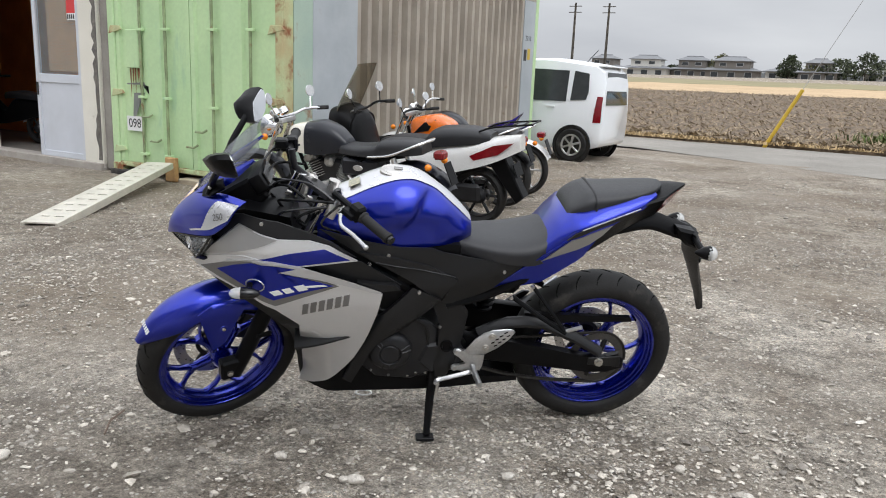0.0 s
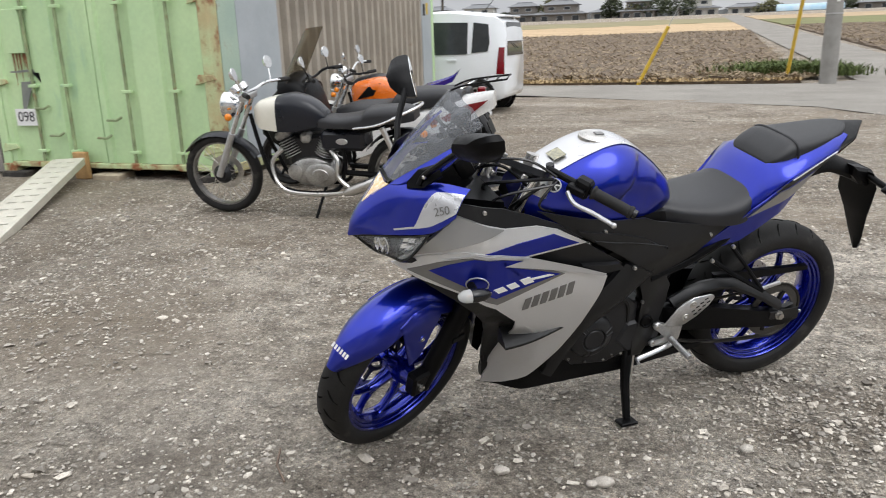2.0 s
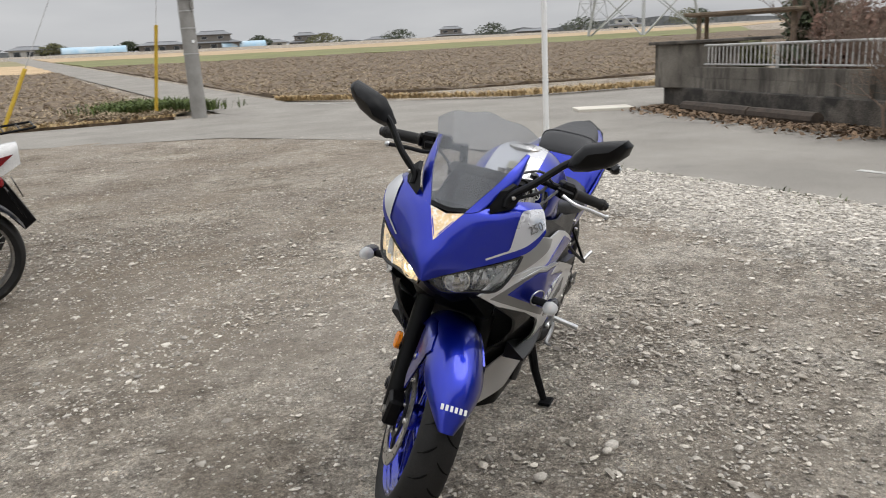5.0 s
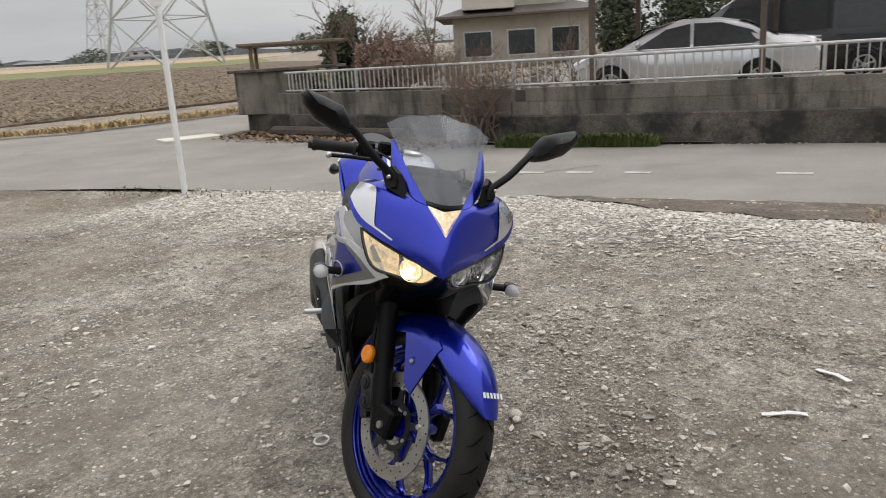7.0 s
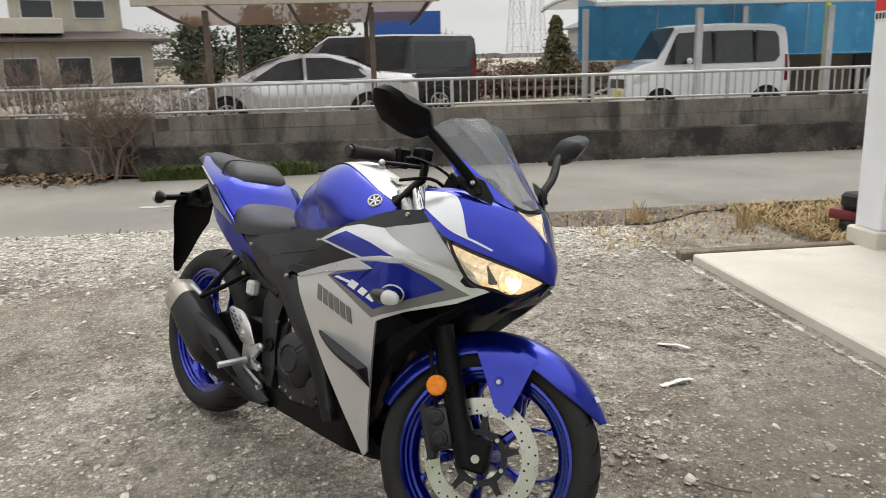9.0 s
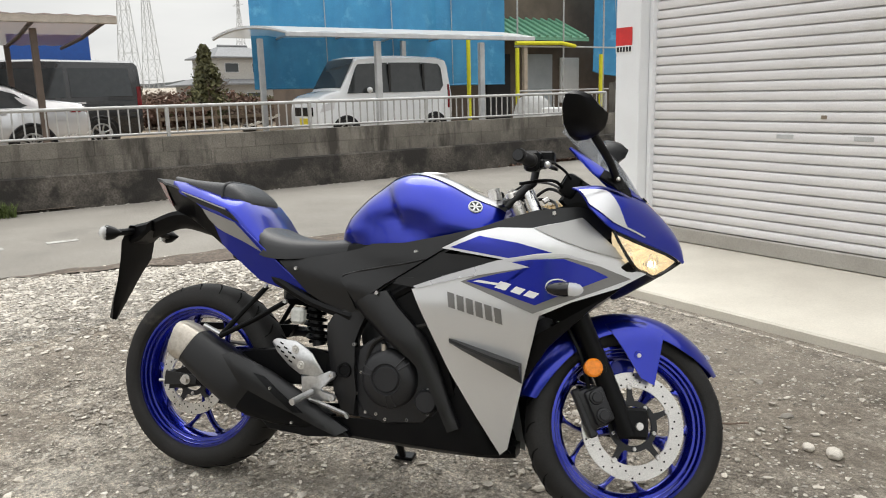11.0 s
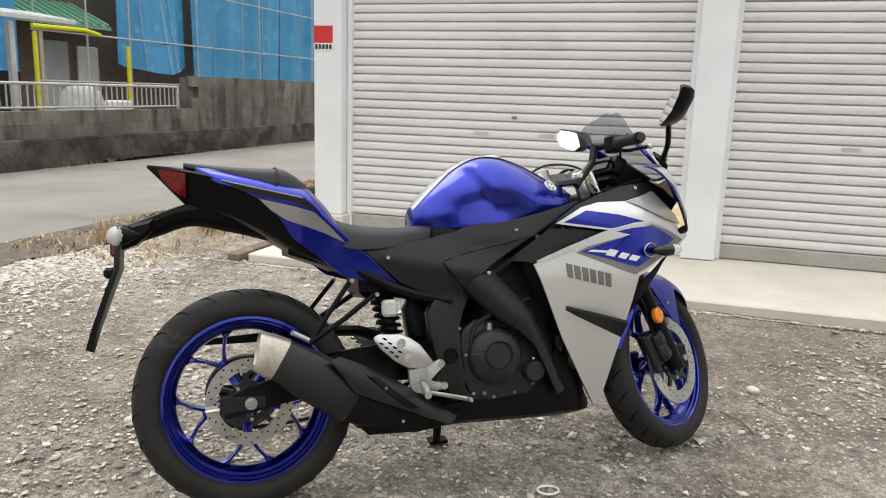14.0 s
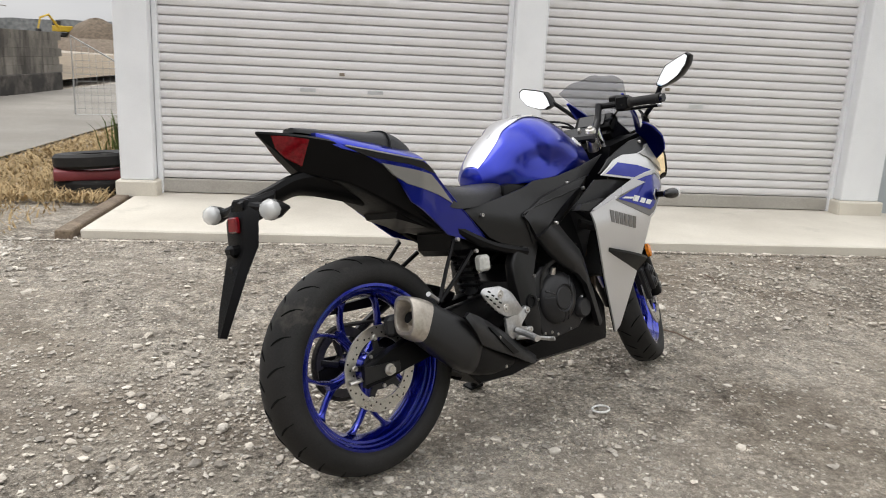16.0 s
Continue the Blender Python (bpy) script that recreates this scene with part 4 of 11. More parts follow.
def arc_shell(r, w, a0, a1, drop, seg=22, cross=9, thick=0.004):
    """A mudguard: a shell round the wheel with sides turned down."""
    bm = B()
    layers = []
    for layer in (0, thick):
        rows = []
        for i in range(seg + 1):
            f = i / seg
            a = radians(a0 + (a1 - a0) * f)
            taper = 1.0 - 0.35 * max(0.0, (f - 0.75) / 0.25) ** 2 - 0.75 * max(0.0, (0.22 - f) / 0.22) ** 1.6
            row = []
            for j in range(cross + 1):
                v = -1 + 2 * j / cross
                y = w * v * taper
                rad = r - layer - drop * abs(v) ** 3.0 * taper
                row.append(bm.verts.new((HUB_F.x - rad * math.cos(a), y * (1 - layer), HUB_F.z + rad * math.sin(a))))
            rows.append(row)
        layers.append(rows)
    for rows in layers:
        for p, q in zip(rows, rows[1:]):
            for j in range(cross):
                bm.faces.new((p[j], p[j + 1], q[j + 1], q[j]))
    o, i2 = layers
    for k in range(seg):
        for j in (0, cross):
            bm.faces.new((o[k][j], o[k + 1][j], i2[k + 1][j], i2[k][j]))
    for k in (0, seg):
        for j in range(cross):
            bm.faces.new((o[k][j], o[k][j + 1], i2[k][j + 1], i2[k][j]))
    return bm


def skirt_side(x, z):
    """Half width of the mudguard's side: it leaves the guard's own curve and stands out a little lower down."""
    r = math.hypot(x - HUB_F.x, z - HUB_F.z)
    if r > 0.265:
        return 0.082 * clampf((0.327 - r) / 0.060) ** (1 / 3) + 0.001
    return 0.083 + 0.10 * (0.265 - r)


fender = bpart("front_mudguard", arc_shell(0.325, 0.082, 30, 168, 0.060), BLUE, "glossy blue front mudguard", steer=True, angle=60)
for s in (-1, 1):
    skirt = panel([(-1.352, 0.572), (-1.40, 0.588), (-1.47, 0.586), (-1.525, 0.560), (-1.502, 0.538), (-1.478, 0.508), (-1.480, 0.46), (-1.489, 0.406), (-1.450, 0.424), (-1.402, 0.50)],
                  skirt_side, s, 0.0015, 0.005, 4)
    bpart("mudguard_side", skirt, BLUE, parent=fender, steer=True, angle=60)
    c = Vector((-1.445, s * (skirt_side(-1.445, 0.487) + 0.002), 0.487))
    bpart("bolt_recess", lathe(B(), [(0.0065, 0.0012), (0.012, 0.0012), (0.0135, -0.002)], 18, Matrix.Translation(c) @ pose(0, 0, 0, -90 * s)), BLUE, parent=fender, steer=True)
    screw(fender, c, s, 0.0068, STEEL, True)
# maker's mark on the mudguard, as plain bars
for k in range(6):
    a = radians(41)
    y = -0.034 + 0.0130 * k
    bm = box(B(), -0.0013, 0.0013, -0.0036, 0.0036, -0.0072, 0.0072, 0, Matrix.Translation(HUB_F + Vector((-0.324 * math.cos(a), y * 0.95, 0.324 * math.sin(a)))) @ pose(0, 0, 0, 0, 41, 0))
    bpart("mark", bm, WHITE, "white marking bar", parent=fender, steer=True)

# ---- handlebars and controls (already turned to the left) ----
CROWN = Vector((-1.035, 0.02, 0.955))
bpart("top_yoke", prism(B(), [(-0.045, -0.010), (0.035, -0.010), (0.042, 0.0), (0.035, 0.010), (-0.045, 0.010)], -0.115, 0.115, 0.004, Matrix.Translation((-1.06, 0.0, 0.93)) @ pose(0, 0, 0, 0, 25, 28)), CAST, "black top fork yoke")
for s, end in ((-1, Vector((-0.845, -0.295, 0.885))), (1, Vector((-1.173, 0.345, 1.022)))):
    root = Vector((-1.02, -0.10, 0.958)) if s < 0 else Vector((-1.180, 0.095, 1.030))
    bpart("bar_clamp", tube(B(), [root + Vector((0.01, -s * 0.005, 0.01)), root + Vector((0.02, -s * 0.01, -0.05)), CROWN + Vector((-0.05 * s, s * 0.085, -0.05))], 0.0125, 12), CAST, "black handlebar clamp")
    d = (end - root).normalized()
    bar = bpart("handlebar", tube(B(), [root, end], 0.011, 10), BLACK, "black clip-on handlebar")
    g0 = end - d * 0.125
    bpart("grip", tube(B(), [g0, g0 + d * 0.004, g0 + d * 0.01, end - d * 0.012, end - d * 0.01, end], 0.017, 14, radii=[0.021, 0.021, 0.0165, 0.0165, 0.019, 0.018]), RUBBER, "ribbed black rubber grip", parent=bar)
    bpart("bar_end", tube(B(), [end, end + d * 0.012], 0.014, 12), GLOSS_BLACK, parent=bar)
    sw = g0 - d * 0.03
    bm = box(B(), -0.024, 0.024, -0.022, 0.022, -0.028, 0.028, 0.008, Matrix.Translation(sw) @ d.to_track_quat("X", "Z").to_matrix().to_4x4())
    bpart("switch_box", bm, BLACK, parent=bar)
    fwd = Vector((-math.cos(radians(28)), -math.sin(radians(28)), -0.25))
    l0 = sw - d * 0.02 + fwd * 0.045
    l1 = end + fwd * 0.075 - d * 0.01
    lev = smooth_line([l0, l0.lerp(l1, 0.25) + fwd * 0.02, l0.lerp(l1, 0.6) + fwd * 0.008, l1])
    lv = bpart("lever", tube(B(), lev, 0.0065, 8, flat=0.8), ALLOY if s < 0 else BLACK, "polished clutch lever" if s < 0 else "black brake lever")
    bpart("lever_ball", ball(B(), l1, 0.009, 2), ALLOY, parent=lv)
    bpart("perch", box(B(), -0.025, 0.03, -0.014, 0.014, -0.012, 0.012, 0.005, Matrix.Translation(sw.lerp(l0, 0.5)) @ d.to_track_quat("X", "Z").to_matrix().to_4x4()), BLACK, parent=bar)
    if s > 0:
        bpart("fluid_cup", box(B(), -0.022, 0.022, -0.02, 0.02, 0, 0.035, 0.006, Matrix.Translation(l0 + Vector((0.01, -0.01, 0.01)))), BLACK, "black brake fluid reservoir", parent=bar)
for pts in ([(-1.09, -0.12, 0.92), (-1.17, -0.10, 0.98), (-1.24, -0.02, 0.93), (-1.18, 0.03, 0.85)], [(-1.05, -0.15, 0.93), (-1.13, -0.17, 0.90), (-1.12, -0.10, 0.84), (-1.0, -0.08, 0.80)],
            [(-1.13, 0.14, 0.97), (-1.23, 0.10, 0.98), (-1.25, 0.02, 0.90), (-1.17, -0.02, 0.83)], [(-1.02, -0.14, 0.94), (-1.16, -0.15, 0.95), (-1.20, -0.06, 0.90), (-1.10, -0.04, 0.80)]):
    bpart("cable", tube(B(), smooth_line(pts), 0.005, 6), BLACK, "black control cable")
bpart("ignition_lock", tube(B(), [(-1.03, 0, 0.93), (-1.02, 0, 0.965)], 0.02, 14), STEEL)
for s in (-1, 1):
    foot_p = Vector((-1.06 - 0.047 * s, s * 0.088, 0.925))
    bpart("fork_cap", lathe(B(), [(0, 0.034), (0.009, 0.034), (0.010, 0.028), (0.018, 0.026), (0.0205, 0.022), (0.0205, -0.06)], 18, Matrix.Translation(foot_p) @ pose(0, 0, 0, 0, 25, 28)), STEEL, "polished fork top cap")
for pts in ([(-1.02, -0.16, 0.955), (-1.10, -0.13, 1.0), (-1.20, -0.08, 0.985), (-1.26, -0.04, 0.90)], [(-1.04, -0.18, 0.94), (-1.17, -0.16, 0.915), (-1.20, -0.11, 0.86), (-1.12, -0.09, 0.80)],
            [(-1.15, 0.20, 1.02), (-1.22, 0.16, 1.03), (-1.27, 0.07, 0.98), (-1.24, 0.02, 0.88)], [(-1.00, -0.13, 0.93), (-1.06, -0.15, 0.87), (-1.0, -0.13, 0.83), (-0.95, -0.10, 0.80)]):
    bpart("cable", tube(B(), smooth_line(pts), 0.0042, 6), GLOSS_BLACK, "black control cable")
for x, y, z in ((-1.10, -0.12, 0.945), (-1.17, -0.06, 0.94), (-1.09, 0.05, 0.948)):
    bpart("cable_clip", box(B(), -0.010, 0.010, -0.005, 0.005, -0.008, 0.008, 0.002, pose(x, y, z, 20, 30, 28)), STEEL)
dash = bpart("instrument_panel", box(B(), -0.025, 0.025, -0.085, 0.085, -0.034, 0.034, 0.012, pose(-1.265, 0, 0.972, 0, -30, 0), 2), BLACK, "black instrument panel behind the screen")
bpart("display", box(B(), -0.002, 0.002, -0.06, 0.06, -0.022, 0.022, 0, pose(-1.239, 0, 0.987, 0, -30, 0)), GLOSS_BLACK, parent=dash)
bpart("screen_bracket", prism(B(), [(-1.40, 0.93), (-1.28, 1.00), (-1.23, 0.93), (-1.30, 0.86)], -0.075, 0.075, 0.01), BLACK)

# ---- nose, lamps and screen ----
COWL_I = [(-1.582, 0, 0.768), (-1.570, 0, 0.815), (-1.538, 0, 0.867), (-1.474, 0.047, 0.930), (-1.425, 0.098, 0.948), (-1.36, 0.152, 0.966), (-1.288, 0.190, 0.957)]
COWL_E = [(-1.579, 0.004, 0.764), (-1.548, 0.050, 0.786), (-1.491, 0.116, 0.810), (-1.447, 0.166, 0.828), (-1.401, 0.208, 0.848), (-1.372, 0.228, 0.873), (-1.345, 0.237, 0.900)]
BULGE = [0.0, 0.009, 0.013, 0.014, 0.016, 0.015, 0.010]


def along(points, t):
    pts = [Vector(p) for p in points]
    k = t * (len(pts) - 1)
    i = min(int(k), len(pts) - 2)
    f = k - i
    p0, p1, p2, p3 = pts[max(i - 1, 0)], pts[i], pts[i + 1], pts[min(i + 2, len(pts) - 1)]
    return 0.5 * ((2 * p1) + (p2 - p0) * f + (2 * p0 - 5 * p1 + 4 * p2 - p3) * f * f + (3 * p1 - p0 - 3 * p2 + p3) * f ** 3)


def cowl_at(u, v, s=1, off=0.0):
    a, e = along(COWL_I, u), along(COWL_E, u)
    a.y = max(a.y, 0.0)
    if u <= 2 / 6:
        a.y = 0.0
    b = along([(q, 0, 0) for q in BULGE], u).x
    p = a.lerp(e, v) + Vector((-0.45, 0.55, 0.62)) * (4 * b * v * (1 - v)) * (1.35 - 0.7 * v)
    return Vector((p.x - off * 0.6, s * (p.y + off * 0.6), p.z + off * 0.5))


def grid_shell(fn, nu, nv, thick=None, drop=None):
    bm = B()
    rows = [[bm.verts.new(fn(i / nu, j / nv)) for j in range(nv + 1)] for i in range(nu + 1)]
    for p, q in zip(rows, rows[1:]):
        for j in range(nv):
            bm.faces.new((p[j], p[j + 1], q[j + 1], q[j]))
    if thick:
        bmesh.ops.recalc_face_normals(bm, faces=bm.faces[:])
        bmesh.ops.solidify(bm, geom=bm.faces[:], thickness=thick)
    return bm


def cowl_mesh():
    """Both halves of the cowl, joined along the prow below the position lamp."""
    bm = B()
    nu, nv = 30, 14
    grid = {}
    for s in (-1, 1):
        for i in range(nu + 1):
            for j in range(nv + 1):
                u = i / nu
                if j == 0 and u <= 2 / 6 + 1e-6 and s > 0:
                    grid[s, i, j] = grid[-1, i, j]
                else:
                    grid[s, i, j] = bm.verts.new(cowl_at(u, j / nv, s))
        for i in range(nu):
            for j in range(nv):
                bm.faces.new((grid[s, i, j], grid[s, i, j + 1], grid[s, i + 1, j + 1], grid[s, i + 1, j]))
    bmesh.ops.recalc_face_normals(bm, faces=bm.faces[:])
    bmesh.ops.solidify(bm, geom=bm.faces[:], thickness=0.004)
    return bm


nose = bpart("nose_cowl", cowl_mesh(), BLUE, "glossy blue pointed nose cowl", angle=40)


def flash_at(u, v, s, off=0.003):
    """A flash that starts as a thin line at the prow and widens to the rear edge."""
    lo = 0.90 - 0.02 * u
    hi = lo - 0.035 - 0.60 * clampf((u - 0.28) / 0.40)
    return cowl_at(0.40 + 0.595 * u, hi + (lo - hi) * v, s, off)


for s in (-1, 1):
    bpart("white_flash", grid_shell(lambda u, v: flash_at(u, v, s), 26, 8), BRIGHT, "silver-white flash on the nose cowl", parent=nose, angle=50)
    q = flash_at(0.74, 0.70, s, 0.0065)
    ex = (flash_at(0.86, 0.70, s, 0.0065) - flash_at(0.62, 0.70, s, 0.0065)).normalized() * (-s)
    up = (flash_at(0.74, 0.50, s, 0.0065) - q).normalized()
    ez = ex.cross(up).normalized()
    ey = ez.cross(ex)
    mt = Matrix((ex, ey + ex * 0.35, ez)).transposed().to_4x4()
    if s < 0:
        letters("engine_size_mark", "250", 0.030, Matrix.Translation(q) @ mt, GREY, nose, 0.0006)
    strip_a = [(-1.474, 0.047, 0.932), (-1.430, 0.070, 0.968), (-1.385, 0.092, 1.002), (-1.330, 0.110, 1.040), (-1.272, 0.124, 1.076)]
    strip_b = [(-1.440, 0.085, 0.946), (-1.395, 0.112, 0.965), (-1.350, 0.132, 0.990), (-1.310, 0.136, 1.025), (-1.265, 0.130, 1.070)]
    bpart("screen_cheek", grid_shell(lambda u, v: (lambda p: Vector((p.x, s * (p.y + 0.008 * math.sin(math.pi * v)), p.z)))(along(strip_a, u).lerp(along(strip_b, u), v)), 14, 5, 0.006), BLUE, "blue cheek beside the screen", parent=nose, angle=50)

LIT_SHELL = surf("lit_lamp_shell", (0.86, 0.70, 0.44), (0.42, 0.28, 0.12), scale=26, rough=0.16, metal=0.85, fine=0.25, bscale=70, bump=0.004)
shine = LIT_SHELL.node_tree.nodes["Principled BSDF"]      # glow put into the shell itself, for the bulb's light
shine.inputs["Emission Color"].default_value, shine.inputs["Emission Strength"].default_value = (1.0, 0.80, 0.50, 1), 0.55
# lamps: a dark or warm shell with two bowls behind a clear lens
LAMP_T = [(-1.563, 0.012, 0.770), (-1.535, 0.056, 0.787), (-1.491, 0.112, 0.804), (-1.447, 0.160, 0.821), (-1.405, 0.201, 0.840)]
LAMP_B = [(-1.560, 0.012, 0.764), (-1.512, 0.040, 0.727), (-1.482, 0.100, 0.735), (-1.457, 0.168, 0.752), (-1.412, 0.200, 0.825)]


def lamp_at(u, v, s, deep=0.0, out=0.0):
    p = along(LAMP_T, u).lerp(along(LAMP_B, u), v)
    k = math.sin(math.pi * u) * math.sin(math.pi * v)
    return Vector((p.x + deep * (0.15 + 0.85 * min(1.0, 1.6 * k)) - out * k, s * (p.y - 0.45 * deep * min(1.0, 1.6 * k) + 0.5 * out * k), p.z))


for s in (-1, 1):
    hl = bpart("headlamp", grid_shell(lambda u, v: lamp_at(u, v, s, 0.045), 18, 8), LIT_SHELL if s > 0 else surf("dark_lamp", (0.035, 0.035, 0.037), rough=0.2, metal=0.5), "lit warm headlamp" if s > 0 else "unlit dark headlamp", angle=40)
    bpart("headlamp_lens", grid_shell(lambda u, v: lamp_at(u, v, s, 0.0, 0.010), 18, 8, 0.003), CLEAR, "clear headlamp lens", parent=hl, angle=60)
    rim = [lamp_at(i / 18, 0, s) for i in range(19)] + [lamp_at(1 - i / 18, 1, s) for i in range(1, 18)]
    bpart("lamp_border", tube(B(), rim, 0.0045, 6, closed=True), GLOSS_BLACK, "black lamp border", parent=hl)
    pale = surf("glowing_reflector", (0.90, 0.80, 0.60), (0.70, 0.56, 0.36), rough=0.18, metal=0.9, scale=60) if s > 0 else CHROME
    if s > 0:
        # the reflector emits a little too, in place of light from the bulb
        lit = pale.node_tree.nodes["Principled BSDF"]
        lit.inputs["Emission Color"].default_value, lit.inputs["Emission Strength"].default_value = (1.0, 0.82, 0.54, 1), 0.30
    cells = grid_shell(lambda u, v: lamp_at(0.52 + 0.36 * u, 0.10 + 0.80 * v, s, 0.030 + 0.007 * ((round(u * 9) * 2 + round(v * 5) * 3) % 4) / 1.5), 9, 5)
    bpart("reflector_cells", cells, pale, "faceted reflector", parent=hl, angle=1)
    for u, r in ((0.36, 0.030),):
        c = lamp_at(u, 0.52, s, 0.010)
        d = Vector((-0.86, s * 0.42, -0.06)).normalized()
        mb = Matrix.Translation(c) @ d.to_track_quat("Z", "Y").to_matrix().to_4x4()
        bpart("reflector_bowl", lathe(B(), [(0.006, -0.026), (r * 0.40, -0.022), (r * 0.62, -0.015), (r * 0.66, -0.011), (r * 0.84, -0.005), (r * 0.88, -0.001), (r, 0.006), (r * 1.12, 0.004)], 28, mb), pale, "", parent=hl, angle=15)
        bpart("bulb", ball(B(), c - d * 0.004, 0.0085, 2), WARM if s > 0 else REFLECTOR, "glowing bulb" if s > 0 else "", parent=hl)
bpart("position_lamp", grid_shell(lambda u, v: (lambda p: Vector((p.x - 0.002, (2 * v - 1) * p.y, p.z - 0.012 * (1 - abs(2 * v - 1)) * u)))(Vector((-1.538, 0.001, 0.866)).lerp(Vector((-1.474, 0.046, 0.932)), u)), 10, 8, 0.004), surf("warm_lens", (0.86, 0.66, 0.38), (0.72, 0.50, 0.26), scale=80, rough=0.16, stain=(0.8, 0.78, 0.7), stain_scale=60, stain_at=0.55), "warm V-shaped position lamp", angle=50)
def chin_at(u, v):
    side = 1 if v > 0.5 else -1
    t = abs(2 * v - 1)
    p = Vector((-1.578, 0, 0.768)) if t < 0.02 else along(LAMP_B, 0.80 * t)
    if 0.02 <= t < 0.2:
        p = Vector((-1.578, 0, 0.768)).lerp(p, t / 0.2)
    back = Vector((0.055 + 0.07 * u, 0, -0.045 - 0.035 * u)) * min(1.0, 1.6 * u) * (1 - 0.35 * t)
    return Vector((p.x + 0.004 + back.x, side * (p.y * (1 - 0.28 * u)), p.z - 0.003 + back.z))


bpart("chin", grid_shell(chin_at, 8, 30, 0.006), BLACK, "black plastic chin under the lamps", angle=40)
bpart("inner_nose", loft(B(), [[(-1.46, y * 0.08, 0.72), (-1.44, y * 0.10, 0.80), (-1.39, y * 0.13, 0.89), (-1.30, y * 0.16, 0.92), (-1.16, y * 0.13, 0.88), (-1.12, y * 0.10, 0.62), (-1.28, y * 0.11, 0.58)] for y in (-1, 0, 1)]), BLACK, "black inner cowl")

SCR_S = [(-1.474, 0.046, 0.934), (-1.430, 0.069, 0.970), (-1.385, 0.091, 1.004), (-1.318, 0.116, 1.052), (-1.248, 0.152, 1.120)]
SCR_C = [(-1.470, 0, 0.927), (-1.440, 0, 0.975), (-1.402, 0, 1.030), (-1.342, 0, 1.098), (-1.268, 0, 1.160)]


def screen_at(u, v):
    w = 2 * v - 1
    a, e = along(SCR_C, u), along(SCR_S, u)
    k = abs(w) ** 2.0
    p = a.lerp(e, k)
    return Vector((p.x, math.copysign(e.y * abs(w), w), p.z + 0.0035 * u * math.cos(3 * math.pi * w)))


sc = bpart("windscreen", grid_shell(screen_at, 16, 24, 0.003), SCREEN, "clear grey double-bubble windscreen", angle=60)
bpart("screen_border", grid_shell(lambda u, v: screen_at(0.13 * u * (0.4 + abs(2 * v - 1) * 0.2), v) + Vector((-0.003, 0, 0.002)), 3, 20, 0.003), BLACK, "black lower screen border", parent=sc)
for s in (-1, 1):
    base = Vector((-1.400, s * 0.137, 0.985))
    neck = Vector((-1.350, s * 0.246, 1.085))
    st = bpart("mirror", tube(B(), smooth_line([base + Vector((-0.012, -s * 0.005, -0.028)), base, base.lerp(neck, 0.45) + Vector((-0.006, s * 0.004, 0)), neck, neck + Vector((0.01, s * 0.03, 0.02))]), 0.012, 10, flat=0.75), BLACK, "black fairing mirror on a slim stalk")
    outline = [(0.244, 1.083), (0.262, 1.118), (0.284, 1.148), (0.330, 1.163), (0.384, 1.177), (0.399, 1.166), (0.393, 1.138), (0.358, 1.100), (0.305, 1.077), (0.268, 1.070)]
    yc, zc = 0.325, 1.120
    rings = []
    for x, k in ((-1.300, 0.97), (-1.310, 1.0), (-1.334, 0.95), (-1.356, 0.78), (-1.370, 0.45)):
        rings.append([(x + 0.28 * (y - yc) - 0.30 * (z - zc), s * (yc + (y - yc) * k), zc + (z - zc) * k) for y, z in outline])
    bpart("housing", loft(B(), rings), BLACK, "black plastic mirror housing", parent=st, angle=45)
    gl = B()
    gl.faces.new([gl.verts.new((-1.298 + 0.28 * (y - yc) - 0.30 * (z - zc), s * (yc + (y - yc) * 0.90), zc + (z - zc) * 0.90)) for y, z in outline])
    ex = bmesh.ops.extrude_face_region(gl, geom=gl.faces[:])
    bmesh.ops.translate(gl, verts=[g for g in ex["geom"] if isinstance(g, bmesh.types.BMVert)], vec=(-0.002, 0, 0))
    bpart("mirror_glass", gl, MIRROR, "clean mirror glass", parent=st)
    foot = [(-1.440, 0.105, 0.938), (-1.405, 0.150, 0.955), (-1.355, 0.158, 0.985), (-1.365, 0.128, 1.012), (-1.41, 0.112, 0.995), (-1.437, 0.098, 0.955)]
    fb = B()
    loft(fb, [[(x, s * y, z) for x, y, z in foot], [(x + 0.008, s * (y + 0.012), z + 0.008) for x, y, z in [tuple(Vector(p).lerp(Vector((-1.40, 0.125, 0.975)), 0.25)) for p in foot]]])
    bpart("mirror_foot", fb, BLACK, parent=st)
    bpart("bolt", ball(B(), (-1.405, s * 0.148, 0.985), 0.007, 1), STEEL, parent=st)

